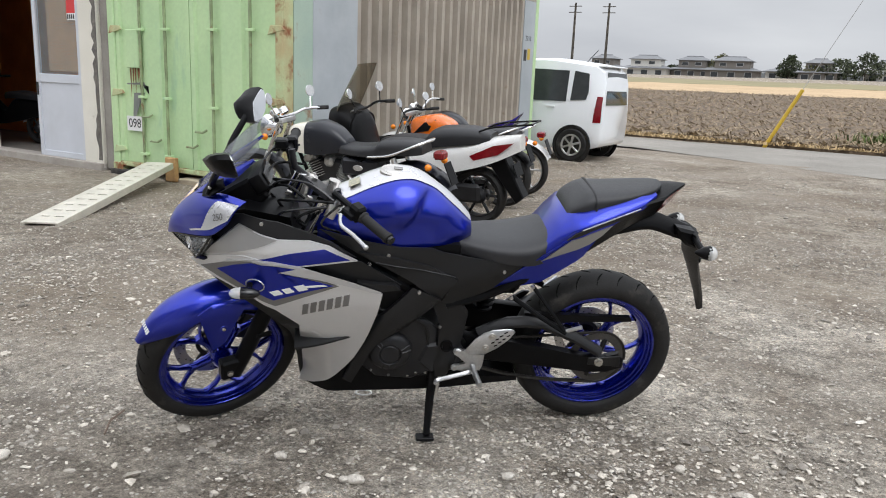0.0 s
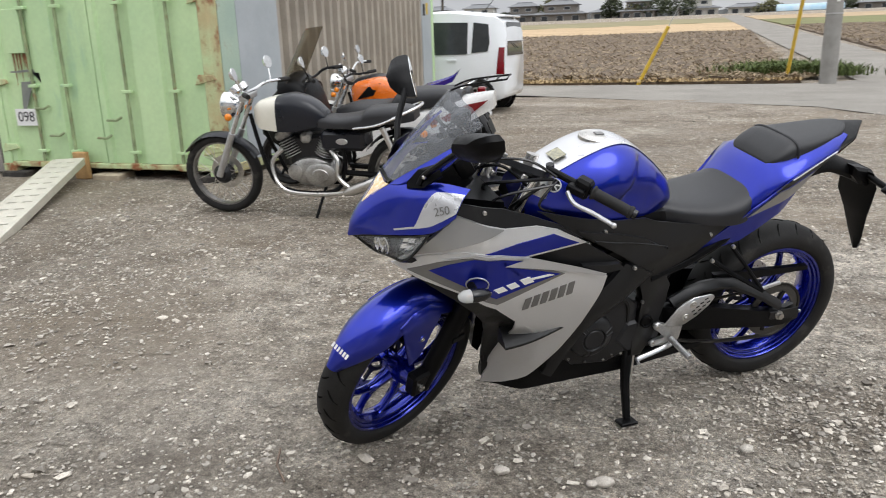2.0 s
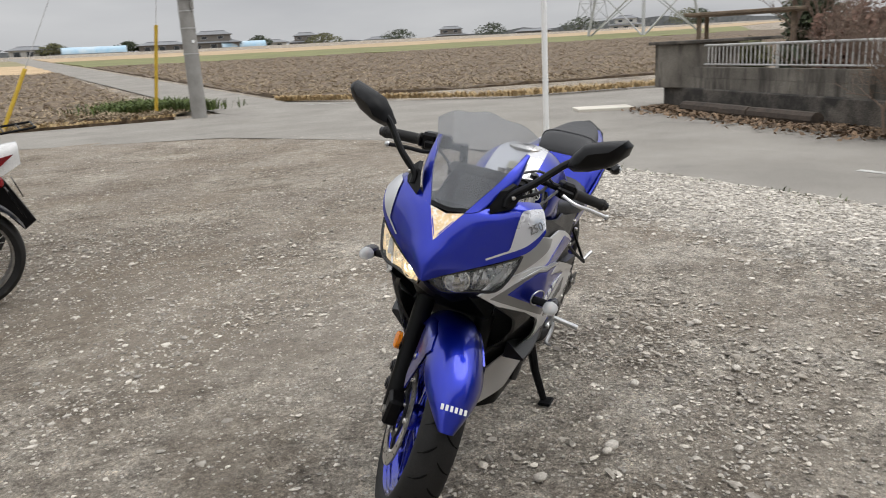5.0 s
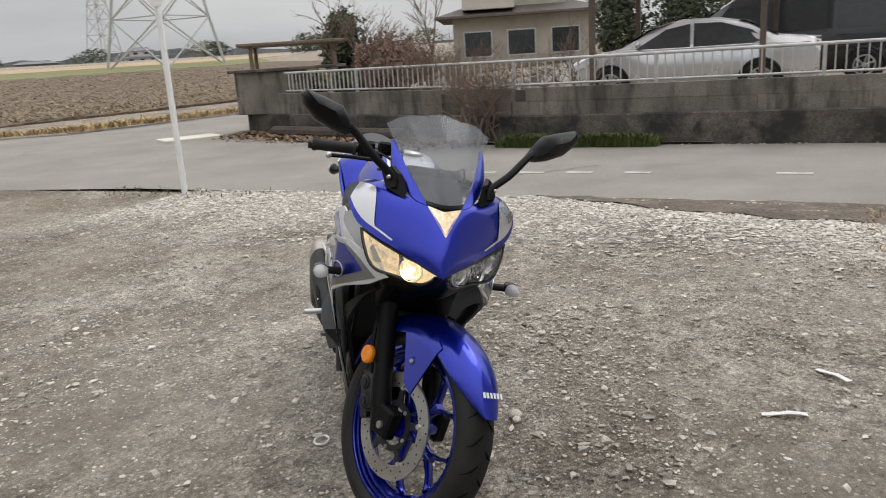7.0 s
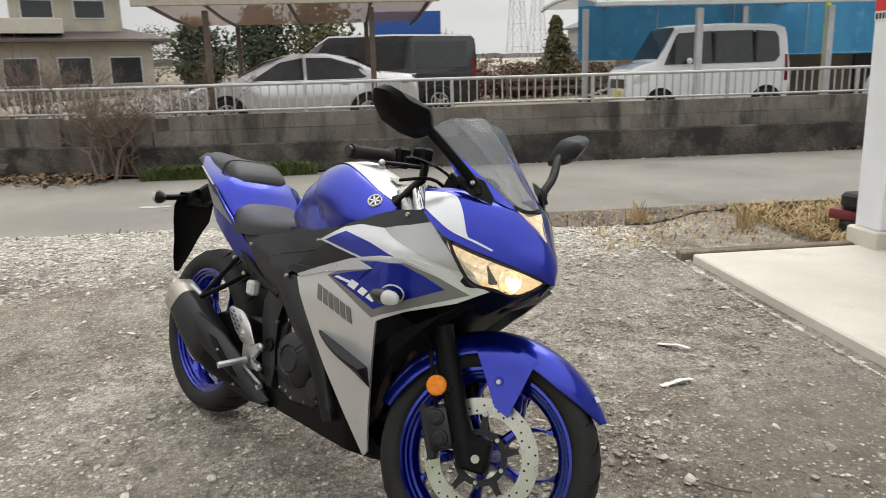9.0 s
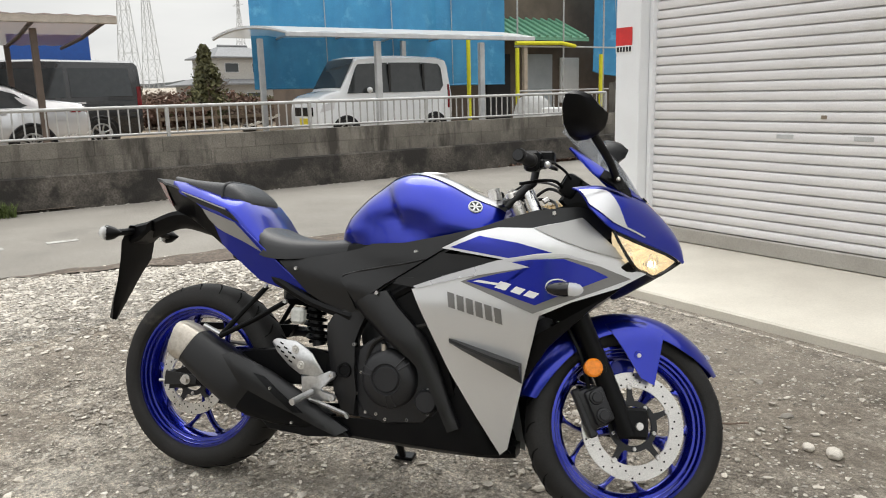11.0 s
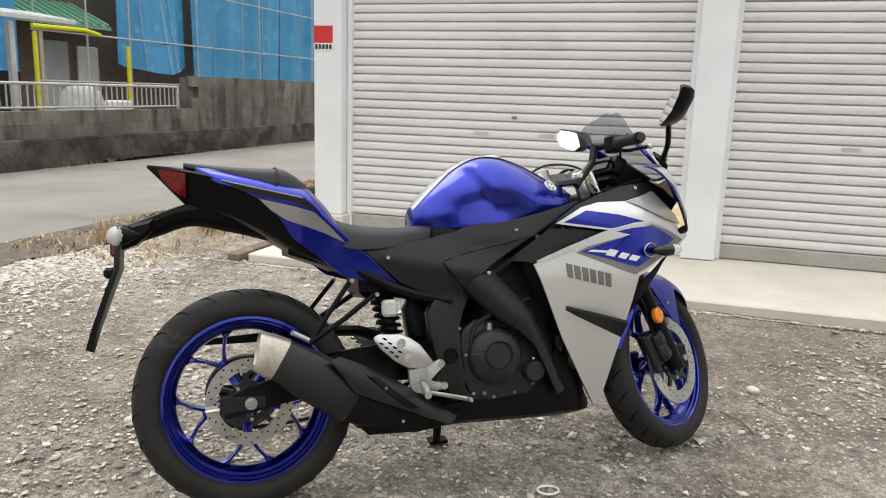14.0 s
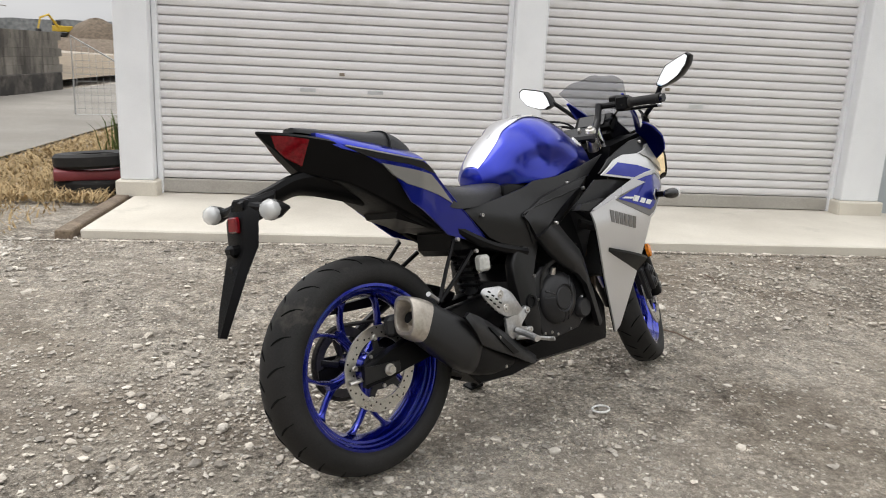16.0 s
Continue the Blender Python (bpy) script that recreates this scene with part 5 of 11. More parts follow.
# ---- side fairings ----
for s in (-1, 1):
    up = bpart("upper_fairing", panel([(-1.475, 0.737), (-1.41, 0.790), (-1.315, 0.872), (-1.19, 0.842), (-1.095, 0.841), (-1.033, 0.826), (-0.939, 0.778), (-1.03, 0.765), (-1.13, 0.752), (-1.21, 0.768), (-1.30, 0.777), (-1.40, 0.760)], fairing, s), SILVER, "matt silver upper fairing panel")
    bpart("grey_facet", panel([(-1.455, 0.762), (-1.405, 0.800), (-1.318, 0.876), (-1.26, 0.858), (-1.196, 0.842), (-1.27, 0.812), (-1.35, 0.786)], lambda x, z: fairing(x, z) + 0.10 * clampf(0.876 - z, 0, 0.12), s, 0.001, 0.014, 4), surf("pewter", (0.36, 0.355, 0.345), (0.32, 0.315, 0.305), scale=3, rough=0.34, metal=0.65, fine=0.05, bscale=900), "pewter grey facet", parent=up)
    bpart("blue_stripe", panel([(-0.965, 0.781), (-1.046, 0.816), (-1.158, 0.800), (-1.262, 0.774), (-1.19, 0.767), (-1.13, 0.758)], fairing, s, 0.002, 0.003), BLUE, "blue stripe", parent=up)
    # the left panel ends broad and blunt, the right one in a point beside the exhaust
    if s > 0:
        foot = [(-0.91, 0.55), (-0.967, 0.425), (-1.04, 0.30), (-1.104, 0.196), (-1.125, 0.215), (-1.095, 0.35), (-1.066, 0.475), (-1.113, 0.535), (-1.22, 0.606)]
    else:
        foot = [(-0.873, 0.577), (-0.901, 0.480), (-0.922, 0.425), (-0.947, 0.369), (-0.978, 0.320), (-1.012, 0.276), (-1.054, 0.232), (-1.090, 0.202), (-1.115, 0.186), (-1.147, 0.178), (-1.144, 0.205), (-1.134, 0.240), (-1.122, 0.280), (-1.104, 0.325), (-1.083, 0.375), (-1.058, 0.413), (-1.010, 0.438), (-0.966, 0.466), (-0.964, 0.480), (-1.010, 0.484), (-1.050, 0.492), (-1.088, 0.527), (-1.130, 0.553), (-1.178, 0.580), (-1.21, 0.600)]
    low = bpart("lower_fairing", panel([(-1.487, 0.731), (-1.40, 0.765), (-1.30, 0.781), (-1.21, 0.773), (-1.13, 0.757), (-1.0, 0.706), (-0.857, 0.659)] + foot + [(-1.30, 0.646), (-1.42, 0.69)], fairing if s > 0 else fairing_left, s, 0.004, 0.006, 4), SILVER, "matt silver lower fairing panel")
    if s > 0:
        bpart("liner", panel([(-1.0, 0.690), (-0.875, 0.650)] + foot + [(-1.24, 0.625)], fairing, s, -0.0035, 0.003), BLACK, "black inner face", parent=low)
    bpart("grey_border", panel([(-1.000, 0.688), (-1.144, 0.744), (-1.286, 0.766), (-1.37, 0.747), (-1.450, 0.716), (-1.40, 0.694), (-1.204, 0.612)], fairing, s, 0.006, 0.003), GREY, "gunmetal border", parent=low)
    bpart("blue_field", panel([(-1.016, 0.690), (-1.10, 0.713), (-1.194, 0.735), (-1.138, 0.747), (-1.20, 0.757), (-1.280, 0.762), (-1.34, 0.743), (-1.394, 0.719), (-1.30, 0.676), (-1.210, 0.635), (-1.10, 0.668)], fairing, s, 0.008, 0.003), BLUE, "blue field with a slanted white mark", parent=low)
    bpart("white_edge", panel([(-0.872, 0.662), (-1.0, 0.697), (-1.10, 0.718), (-1.192, 0.736), (-1.135, 0.749), (-1.20, 0.760), (-1.28, 0.768), (-1.36, 0.757), (-1.28, 0.776), (-1.20, 0.768), (-1.10, 0.750), (-0.96, 0.704), (-0.862, 0.668)], fairing, s, 0.0085, 0.003), BRIGHT, "bright silver edge line", parent=low)
    # slanted model mark and maker's mark, as plain bars
    for (x0, x1, z0, h) in ((-1.098, -1.128, 0.677, 0.018), (-1.142, -1.168, 0.668, 0.015), (-1.178, -1.206, 0.660, 0.014), (-1.036, -1.106, 0.690, 0.005)):
        bpart("mark", panel([(x0, z0), (x0 - 0.016, z0 + h), (x1 - 0.016, z0 + h - 0.007), (x1, z0 - 0.007)], fairing, s, 0.0105, 0.002, 1), WHITE, "white marking bar", parent=low)
    for k in range(6):
        x0, z0 = -0.968 - 0.0268 * k, 0.616 - 0.0070 * k
        bpart("mark", panel([(x0, z0), (x0 + 0.005, z0 + 0.042), (x0 - 0.015, z0 + 0.037), (x0 - 0.019, z0 - 0.005)], fairing, s, 0.0062, 0.002, 1), GREY, "dark grey marking bar", parent=low)
    bpart("intake_panel", panel([(-0.795, 0.680), (-0.93, 0.765), (-1.02, 0.760), (-1.13, 0.745), (-1.0, 0.70), (-0.865, 0.660)], fairing, s, -0.022), GREY_PLASTIC, "black intake panel")
    bpart("intake_lip", panel([(-0.798, 0.672), (-0.815, 0.690), (-0.86, 0.692), (-0.94, 0.700), (-0.865, 0.664)], fairing, s, 0.000, 0.03), GREY_PLASTIC, "black intake lip")
    if s > 0:
        bpart("front_duct", panel([(-1.42, 0.685), (-1.30, 0.61), (-1.15, 0.515), (-1.072, 0.478), (-1.10, 0.35), (-1.12, 0.31), (-1.16, 0.40), (-1.24, 0.52), (-1.36, 0.64)], fairing, s, -0.028, 0.012), BLACK, "black inner duct edge")
        rings = []
        for k in range(7):
            f = k / 6
            x, z = -0.968 - 0.205 * f, 0.522 - 0.058 * f
            w = fairing(x, z)
            o = 0.045 * math.sin(math.pi * min(f * 0.62 + 0.06, 1))
            rings.append([(x, s * (w - 0.01), z + 0.010), (x, s * (w + o), z + 0.004), (x, s * (w + o), z - 0.004), (x, s * (w - 0.01), z - 0.016 - 0.034 * f)])
    else:
        # the duct sinks towards the radiator, ahead of the silver crescent
        bpart("front_duct", panel([(-1.42, 0.688), (-1.30, 0.644), (-1.205, 0.603), (-1.178, 0.586), (-1.130, 0.559), (-1.088, 0.533), (-1.050, 0.498), (-0.960, 0.484), (-0.958, 0.462), (-1.010, 0.434), (-1.058, 0.409), (-1.083, 0.371), (-1.104, 0.321), (-1.122, 0.276), (-1.134, 0.236), (-1.146, 0.200), (-1.152, 0.260), (-1.160, 0.34), (-1.172, 0.420), (-1.205, 0.495), (-1.250, 0.556), (-1.320, 0.622)], lambda x, z: fairing_left(x, z) - 0.050 * clampf((-1.06 - x) / 0.12) * clampf((0.64 - z) / 0.12) * clampf((z - 0.26) / 0.14), s, -0.001, 0.008, 4), GREY_PLASTIC, "black concave air duct", angle=30)
        rings = []
        for k in range(9):
            f = k / 8
            x, z = -0.960 - 0.190 * f, 0.473 - 0.046 * f
            w = fairing(x, z)
            o = 0.003 + 0.022 * math.sin(math.pi * min(f * 0.7, 1))
            rings.append([(x, s * (w - 0.04 * f), z + 0.010 + 0.035 * f), (x, s * (w + o), z + 0.004), (x, s * (w + o + 0.001), z - 0.003), (x, s * (w - 0.004 - 0.04 * f), z - 0.010 - 0.016 * math.sin(math.pi * f))])
    bpart("fin", loft(B(), rings), GREY_PLASTIC, "black fairing fin", angle=25)
    # front indicator: a black pod with a clear nose, on a short stalk
    root, hub_p = Vector((-1.285, s * 0.225, 0.684)), Vector((-1.288, s * 0.275, 0.684))
    ind = bpart("indicator", tube(B(), [root, hub_p], 0.012, 10, flat=0.7), BLACK, "front indicator on a short black stalk")

    def pod(rows):
        return [[(x, s * (0.285 + r * 1.15 * math.cos(2 * math.pi * k / 16)), 0.684 + r * math.sin(2 * math.pi * k / 16)) for k in range(16)] for x, r in rows]
    bpart("indicator_housing", loft(B(), pod([(-1.246, 0.004), (-1.252, 0.010), (-1.268, 0.0165), (-1.290, 0.0195), (-1.306, 0.0190)])), GLOSS_BLACK, "black indicator housing", parent=ind, angle=50)
    bpart("indicator_reflector", loft(B(), pod([(-1.303, 0.0165), (-1.306, 0.0160), (-1.304, 0.006)])), CHROME, parent=ind, angle=50)
    bpart("indicator_lens", loft(B(), pod([(-1.3065, 0.0186), (-1.322, 0.0178), (-1.334, 0.0135), (-1.341, 0.007), (-1.343, 0.002)])), MILKY, "clear indicator lens", parent=ind, angle=60)
    bpart("indicator_bulb", ball(B(), (-1.310, s * 0.285, 0.684), 0.0036, 2, (1.3, 1, 1)), AMBER, "amber bulb", parent=ind)
    ring = [Vector((-1.268 + 0.030 * math.cos(2 * math.pi * k / 16), 0, 0.686 + 0.021 * math.sin(2 * math.pi * k / 16))) for k in range(16)]
    for p in ring:
        p.y = s * (fairing(p.x, p.z) + 0.010)
    bpart("indicator_ring", tube(B(), ring, 0.0022, 6, closed=True), ALLOY, "thin pale ring round the stalk", parent=ind)
    for x, z in ((-1.245, 0.885), (-0.90, 0.742)):
        screw(up, Vector((x, s * (fairing(x, z) - 0.011 if x < -1 else 0.185), z)), s)
    bpart("black_shoulder", panel([(-1.445, 0.845), (-1.398, 0.888), (-1.304, 0.906), (-1.194, 0.892), (-1.116, 0.868), (-1.021, 0.832), (-0.945, 0.785), (-1.05, 0.815), (-1.19, 0.840), (-1.30, 0.868), (-1.37, 0.815)], fairing, s, -0.012), GREY_PLASTIC, "black panel between cowl and fairing")
    bpart("belly_pan", panel([(-0.335, 0.215), (-0.60, 0.198), (-0.9, 0.192), (-1.12, 0.185), (-1.10, 0.22), (-0.975, 0.40), (-0.95, 0.345), (-0.90, 0.285), (-0.84, 0.262), (-0.693, 0.255), (-0.335, 0.232)], lambda x, z: (0.128 - 0.03 * clampf((x + 0.7) / 0.4) - 0.1 * clampf(0.24 - z)) * belly_wrap(x, z), s), BLACK, "black belly pan")
    bpart("side_shroud", panel([(-0.653, 0.604), (-0.70, 0.632), (-0.752, 0.648), (-0.792, 0.600), (-0.84, 0.553), (-0.878, 0.519), (-0.912, 0.455), (-0.952, 0.343), (-0.985, 0.262), (-0.955, 0.25), (-0.905, 0.36), (-0.876, 0.415), (-0.836, 0.454), (-0.771, 0.493), (-0.722, 0.533), (-0.681, 0.573)], shroud, s, 0, 0.02, 4), GREY_PLASTIC, "black frame shroud", angle=60)
    bpart("shroud_recess", panel([(-0.740, 0.652), (-0.765, 0.690), (-0.86, 0.66), (-0.90, 0.56), (-0.945, 0.42), (-0.965, 0.35), (-0.93, 0.36), (-0.88, 0.48), (-0.80, 0.58)], lambda x, z: 0.150 - 0.12 * clampf(0.5 - z), s, 0, 0.02, 2), BLACK, "dark recess behind the fairing")
    cov = bpart("side_cover", panel([(-0.37, 0.720), (-0.454, 0.730), (-0.56, 0.748), (-0.650, 0.768), (-0.690, 0.784), (-0.80, 0.791), (-0.93, 0.818), (-1.065, 0.852), (-0.99, 0.805), (-0.948, 0.778), (-0.85, 0.722), (-0.753, 0.664), (-0.655, 0.582), (-0.597, 0.565), (-0.472, 0.625)], cover, s), GREY_PLASTIC, "black plastic side cover")
    bpart("cover_crease", panel([(-0.600, 0.676), (-0.70, 0.726), (-0.80, 0.755), (-0.935, 0.782), (-0.84, 0.722), (-0.745, 0.664), (-0.658, 0.598)], cover, s, 0.012, 0.016), GREY_PLASTIC, parent=cov)
    seam = [(x, s * (cover(x, z) + o), z) for x, z, o in ((-0.880, 0.746, 0.012), (-0.806, 0.729, 0.0125), (-0.742, 0.717, 0.0125), (-0.679, 0.704, 0.012), (-0.622, 0.690, 0.010), (-0.606, 0.680, 0.007), (-0.618, 0.648, 0.004), (-0.636, 0.612, 0.003), (-0.648, 0.585, 0.002))]
    bpart("cover_ridge", tube(B(), smooth_line(seam), 0.0028, 6), GREY_PLASTIC, "moulded ridge", parent=cov, angle=60)
    for x, z in ((-0.838, 0.765), (-0.436, 0.698), (-0.731, 0.640)):
        screw(cov, Vector((x, s * (cover(x, z) + 0.003 if z > 0.66 else 0.192), z)), s)
belly = B()
loft(belly, [[(x, -w, z0), (x, -w * 0.8, z0 - 0.015), (x, w * 0.8, z0 - 0.015), (x, w, z0), (x, w * 0.9, z0 + 0.02), (x, -w * 0.9, z0 + 0.02)] for x, w, z0 in ((-0.34, 0.09, 0.215), (-0.6, 0.12, 0.2), (-0.9, 0.122, 0.19), (-1.03, 0.11, 0.188), (-1.08, 0.075, 0.184), (-1.13, 0.035, 0.184))])
bpart("belly_floor", belly, BLACK)

# ---- tank ----
TANK = [(-0.548, 0.845, 0.050), (-0.575, 0.875, 0.085), (-0.62, 0.918, 0.115), (-0.685, 0.970, 0.142), (-0.75, 1.003, 0.160), (-0.82, 1.008, 0.168), (-0.90, 0.985, 0.158), (-0.98, 0.947, 0.136), (-1.04, 0.925, 0.115), (-1.075, 0.905, 0.095)]


TANK_SIDE = [(0.86, 0, 0.0), (0.90, 0, 0.10), (1.0, 0, 0.30), (0.985, 0, 0.46), (0.90, 0, 0.62), (0.74, 0, 0.80), (0.52, 0, 0.93), (0.26, 0, 0.99), (0.0, 0, 1.0)]


def tank_at(x, zt, w, f):
    """A place on the right half of a tank section; f runs from the foot to the ridge."""
    p = along(TANK_SIDE, f)
    z = 0.780 + (zt - 0.780) * p.z
    knee = clampf((-0.58 - x) / 0.1) * clampf((x + 0.93) / 0.12)
    y = w * p.x * (1 - 0.17 * math.exp(-((z - 0.842) / 0.042) ** 2) * knee)
    # a pressed fold runs down and forward over each flank
    d = (x + 0.742 - 0.55 * (z - 0.925)) / 0.024
    y -= 0.019 * clampf((z - 0.835) / 0.03) * clampf((0.985 - z) / 0.03) * clampf(1 - abs(d - 0.5) if d < 0.5 else 1 - (d - 0.5) / 4.0)
    return Vector((x, y, z))


def tank_ring(x, zt, w, n=22):
    right = [tank_at(x, zt, w, i / n) for i in range(n + 1)]
    return [tuple(p) for p in right] + [(p.x, -p.y, p.z) for p in right[-2::-1]]


fine_tank = []
for i in range(81):
    p = along(TANK, i / 80)
    fine_tank.append(tank_ring(p.x, p.y, p.z))
tk = bpart("fuel_tank", loft(B(), fine_tank, closed=True), BLUE, "glossy blue fuel tank with a silver top", angle=50)


def tank_top(u, v):
    p = along(TANK, 0.02 + 0.97 * u)
    w = 2 * v - 1
    cut = 0.68 + 0.13 * clampf(u / 0.3) - 0.11 * clampf((u - 0.45) / 0.4)
    q = tank_at(p.x, p.y, p.z, 1 - (1 - cut) * abs(w))
    return Vector((q.x, math.copysign(q.y, w), q.z + 0.003))


bpart("tank_top", grid_shell(tank_top, 36, 10), BRIGHT, "silver-white tank top band", parent=tk, angle=50)
mc = pose(-0.815, 0, 1.005, 0, 4, 0)
cap = bpart("filler_cap", lathe(B(), [(0, 0.008), (0.034, 0.008), (0.038, 0.005), (0.042, 0.003), (0.05, 0.005), (0.055, 0.0), (0.055, -0.01)], 32, mc), STEEL, "round metal filler cap", parent=tk)
bpart("key_cover", box(B(), -0.008, 0.022, -0.010, 0.010, 0.007, 0.012, 0.002, mc), GREY, parent=cap)
bpart("sticker", box(B(), -0.02, 0.02, -0.03, 0.03, 0.0, 0.002, 0, pose(-0.955, -0.02, 0.967, 0, -24, 0)), surf("label_yellow", (0.5, 0.47, 0.3), (0.2, 0.2, 0.18), scale=90, rough=0.5), "small printed warning sticker", parent=tk)
for s in (-1, 1):
    k = 7.2 / 9
    p = along(TANK, k)
    f = 0.60
    c = tank_at(p.x, p.y, p.z, f)
    tx = tank_at(*along(TANK, k + 0.02), f) - tank_at(*along(TANK, k - 0.02), f)
    tz = tank_at(p.x, p.y, p.z, f + 0.05) - tank_at(p.x, p.y, p.z, f - 0.05)
    nrm = tz.cross(tx).normalized()
    nrm = nrm if nrm.y > 0 else -nrm
    c, nrm = Vector((c.x, s * c.y, c.z)), Vector((nrm.x, s * nrm.y, nrm.z))
    m = Matrix.Translation(c) @ nrm.to_track_quat("Z", "X").to_matrix().to_4x4()
    em = bpart("emblem", lathe(B(), [(0.0175, 0.001), (0.0185, 0.004), (0.021, 0.004), (0.022, 0.0)], 28, m), WHITE, "round white and black emblem, plain", parent=tk)
    bpart("emblem_face", lathe(B(), [(0, 0.002), (0.0178, 0.002), (0.0178, -0.004)], 24, m), GLOSS_BLACK, parent=em)
    for j in range(3):
        bpart("emblem_bar", box(B(), -0.0165, 0.0165, -0.0022, 0.0022, 0.002, 0.0035, 0, m @ pose(0, 0, 0, 0, 0, 60 * j + 30)), WHITE, parent=em)

# ---- seats and tail ----
def pad(rows, n=14, pw=0.5):
    rings = []
    for x, zb, zt, w in rows:
        r = []
        for i in range(n + 1):
            a = math.pi * i / n
            c, si = math.cos(a), math.sin(a)
            r.append((x, w * math.copysign(abs(c) ** 0.55, c), zb + (zt - zb) * abs(si) ** pw))
        rings.append(r)
    return rings


def soft_rows(rows, k):
    out = []
    q = [(r[0], r[1], r[2]) for r in rows]
    w = [(r[3], 0, 0) for r in rows]
    for i in range(k + 1):
        a, b = along(q, i / k), along(w, i / k)
        out.append((a.x, a.y, a.z, b.x))
    return out


bpart("rider_seat", loft(B(), pad(soft_rows([(-0.675, 0.762, 0.790, 0.060), (-0.60, 0.745, 0.798, 0.092), (-0.50, 0.735, 0.790, 0.128), (-0.40, 0.725, 0.793, 0.150), (-0.32, 0.73, 0.810, 0.152), (-0.265, 0.76, 0.835, 0.130), (-0.245, 0.79, 0.845, 0.10)], 24))), SEAT, "black vinyl rider's seat", angle=50)
pil = bpart("pillion_seat", loft(B(), pad(soft_rows([(-0.226, 0.895, 0.903, 0.082), (-0.212, 0.898, 0.926, 0.104), (-0.18, 0.905, 0.953, 0.112), (-0.145, 0.912, 0.970, 0.112), (-0.08, 0.925, 0.972, 0.106), (0.02, 0.952, 0.980, 0.086), (0.085, 0.970, 0.989, 0.060), (0.116, 0.980, 0.994, 0.030)], 28))), SEAT, "black vinyl pillion pad", angle=50)
strap = [(-0.135, 0.117 * math.copysign(abs(math.cos(a)) ** 0.55, math.cos(a)), 0.908 + 0.065 * abs(math.sin(a)) ** 0.5) for a in [math.pi * i / 14 for i in range(15)]]
bpart("strap", tube(B(), strap, 0.004, 6, flat=0.5), SEAT, "black passenger strap", parent=pil)
for s in (-1, 1):
    tl = bpart("tail_panel", panel([(0.03, 0.936), (-0.08, 0.908), (-0.195, 0.877), (-0.219, 0.850), (-0.268, 0.803), (-0.327, 0.750), (-0.40, 0.686), (-0.478, 0.617), (-0.403, 0.624), (-0.302, 0.654), (-0.217, 0.724), (-0.165, 0.764), (-0.140, 0.808), (-0.12, 0.850), (-0.035, 0.902)], tail, s), BLUE, "glossy blue tail panel")
    bpart("grey_flash", panel([(-0.077, 0.877), (-0.16, 0.854), (-0.223, 0.834), (-0.262, 0.797), (-0.313, 0.745), (-0.252, 0.775), (-0.151, 0.814), (-0.11, 0.842)], tail, s, 0.004, 0.006), surf("pewter", (0.36, 0.355, 0.345)), "pewter grey flash", parent=tl)
    bpart("edge_line", tube(B(), [(x, s * (tail(x, z) + 0.001), z) for x, z in ladder([(-0.222, 0.849), (-0.268, 0.803), (-0.327, 0.750), (-0.40, 0.686), (-0.470, 0.624)], 24)], 0.0022, 6), BLUE, parent=tl)
    bpart("dark_band", panel([(0.02, 0.930), (-0.08, 0.902), (-0.193, 0.871), (-0.213, 0.860), (-0.240, 0.834), (-0.158, 0.866), (-0.076, 0.888), (-0.03, 0.902)], tail, s, 0.0045, 0.006), GREY_PLASTIC, "dark grey band", parent=tl)
    bpart("white_line", panel([(0.02, 0.9335), (-0.08, 0.9065), (-0.192, 0.8763), (-0.192, 0.8728), (-0.08, 0.903), (0.02, 0.930)], tail, s, 0.006, 0.005), BRIGHT, "thin white line", parent=tl)
    lamp = [(0.186, 0.9735), (0.165, 0.970), (0.142, 0.964), (0.112, 0.954), (0.132, 0.934), (0.124, 0.912), (0.112, 0.889), (0.15, 0.916), (0.172, 0.942)]
    bpart("tail_lamp", panel(lamp, tail_side, s, 0.004, 0.008), RED_LENS, "dark red wedge-shaped tail lamp")
plinth = B()
loft(plinth, [[(x, -w, z0), (x, -w, zl), (x, -w * 0.985, zl + 0.006), (x, -wp, zp), (x, 0, zp), (x, wp, zp), (x, w * 0.985, zl + 0.006), (x, w, zl), (x, w, z0)]
             for x, w, z0, zl, wp, zp in ((-0.327, 0.138, 0.70, 0.750, 0.115, 0.763), (-0.300, 0.144, 0.73, 0.775, 0.120, 0.800), (-0.262, 0.154, 0.77, 0.814, 0.116, 0.856), (-0.222, 0.166, 0.83, 0.858, 0.110, 0.902), (-0.195, 0.174, 0.85, 0.876, 0.108, 0.912), (-0.08, 0.142, 0.89, 0.906, 0.098, 0.941), (0.03, 0.111, 0.925, 0.936, 0.083, 0.966), (0.085, 0.080, 0.960, 0.966, 0.058, 0.974))])
bpart("tail_plinth", plinth, BLUE, "glossy blue seat cowl under the pillion pad", angle=40)
bpart("tail_underside", loft(B(), [[(x, -w, z), (x, -w * 0.7, z - 0.05), (x, w * 0.7, z - 0.05), (x, w, z), (x, 0, z + 0.02)] for x, w, z in ((-0.50, 0.10, 0.66), (-0.30, 0.12, 0.72), (-0.16, 0.10, 0.77))]), BLACK, "black plastic tail underside")
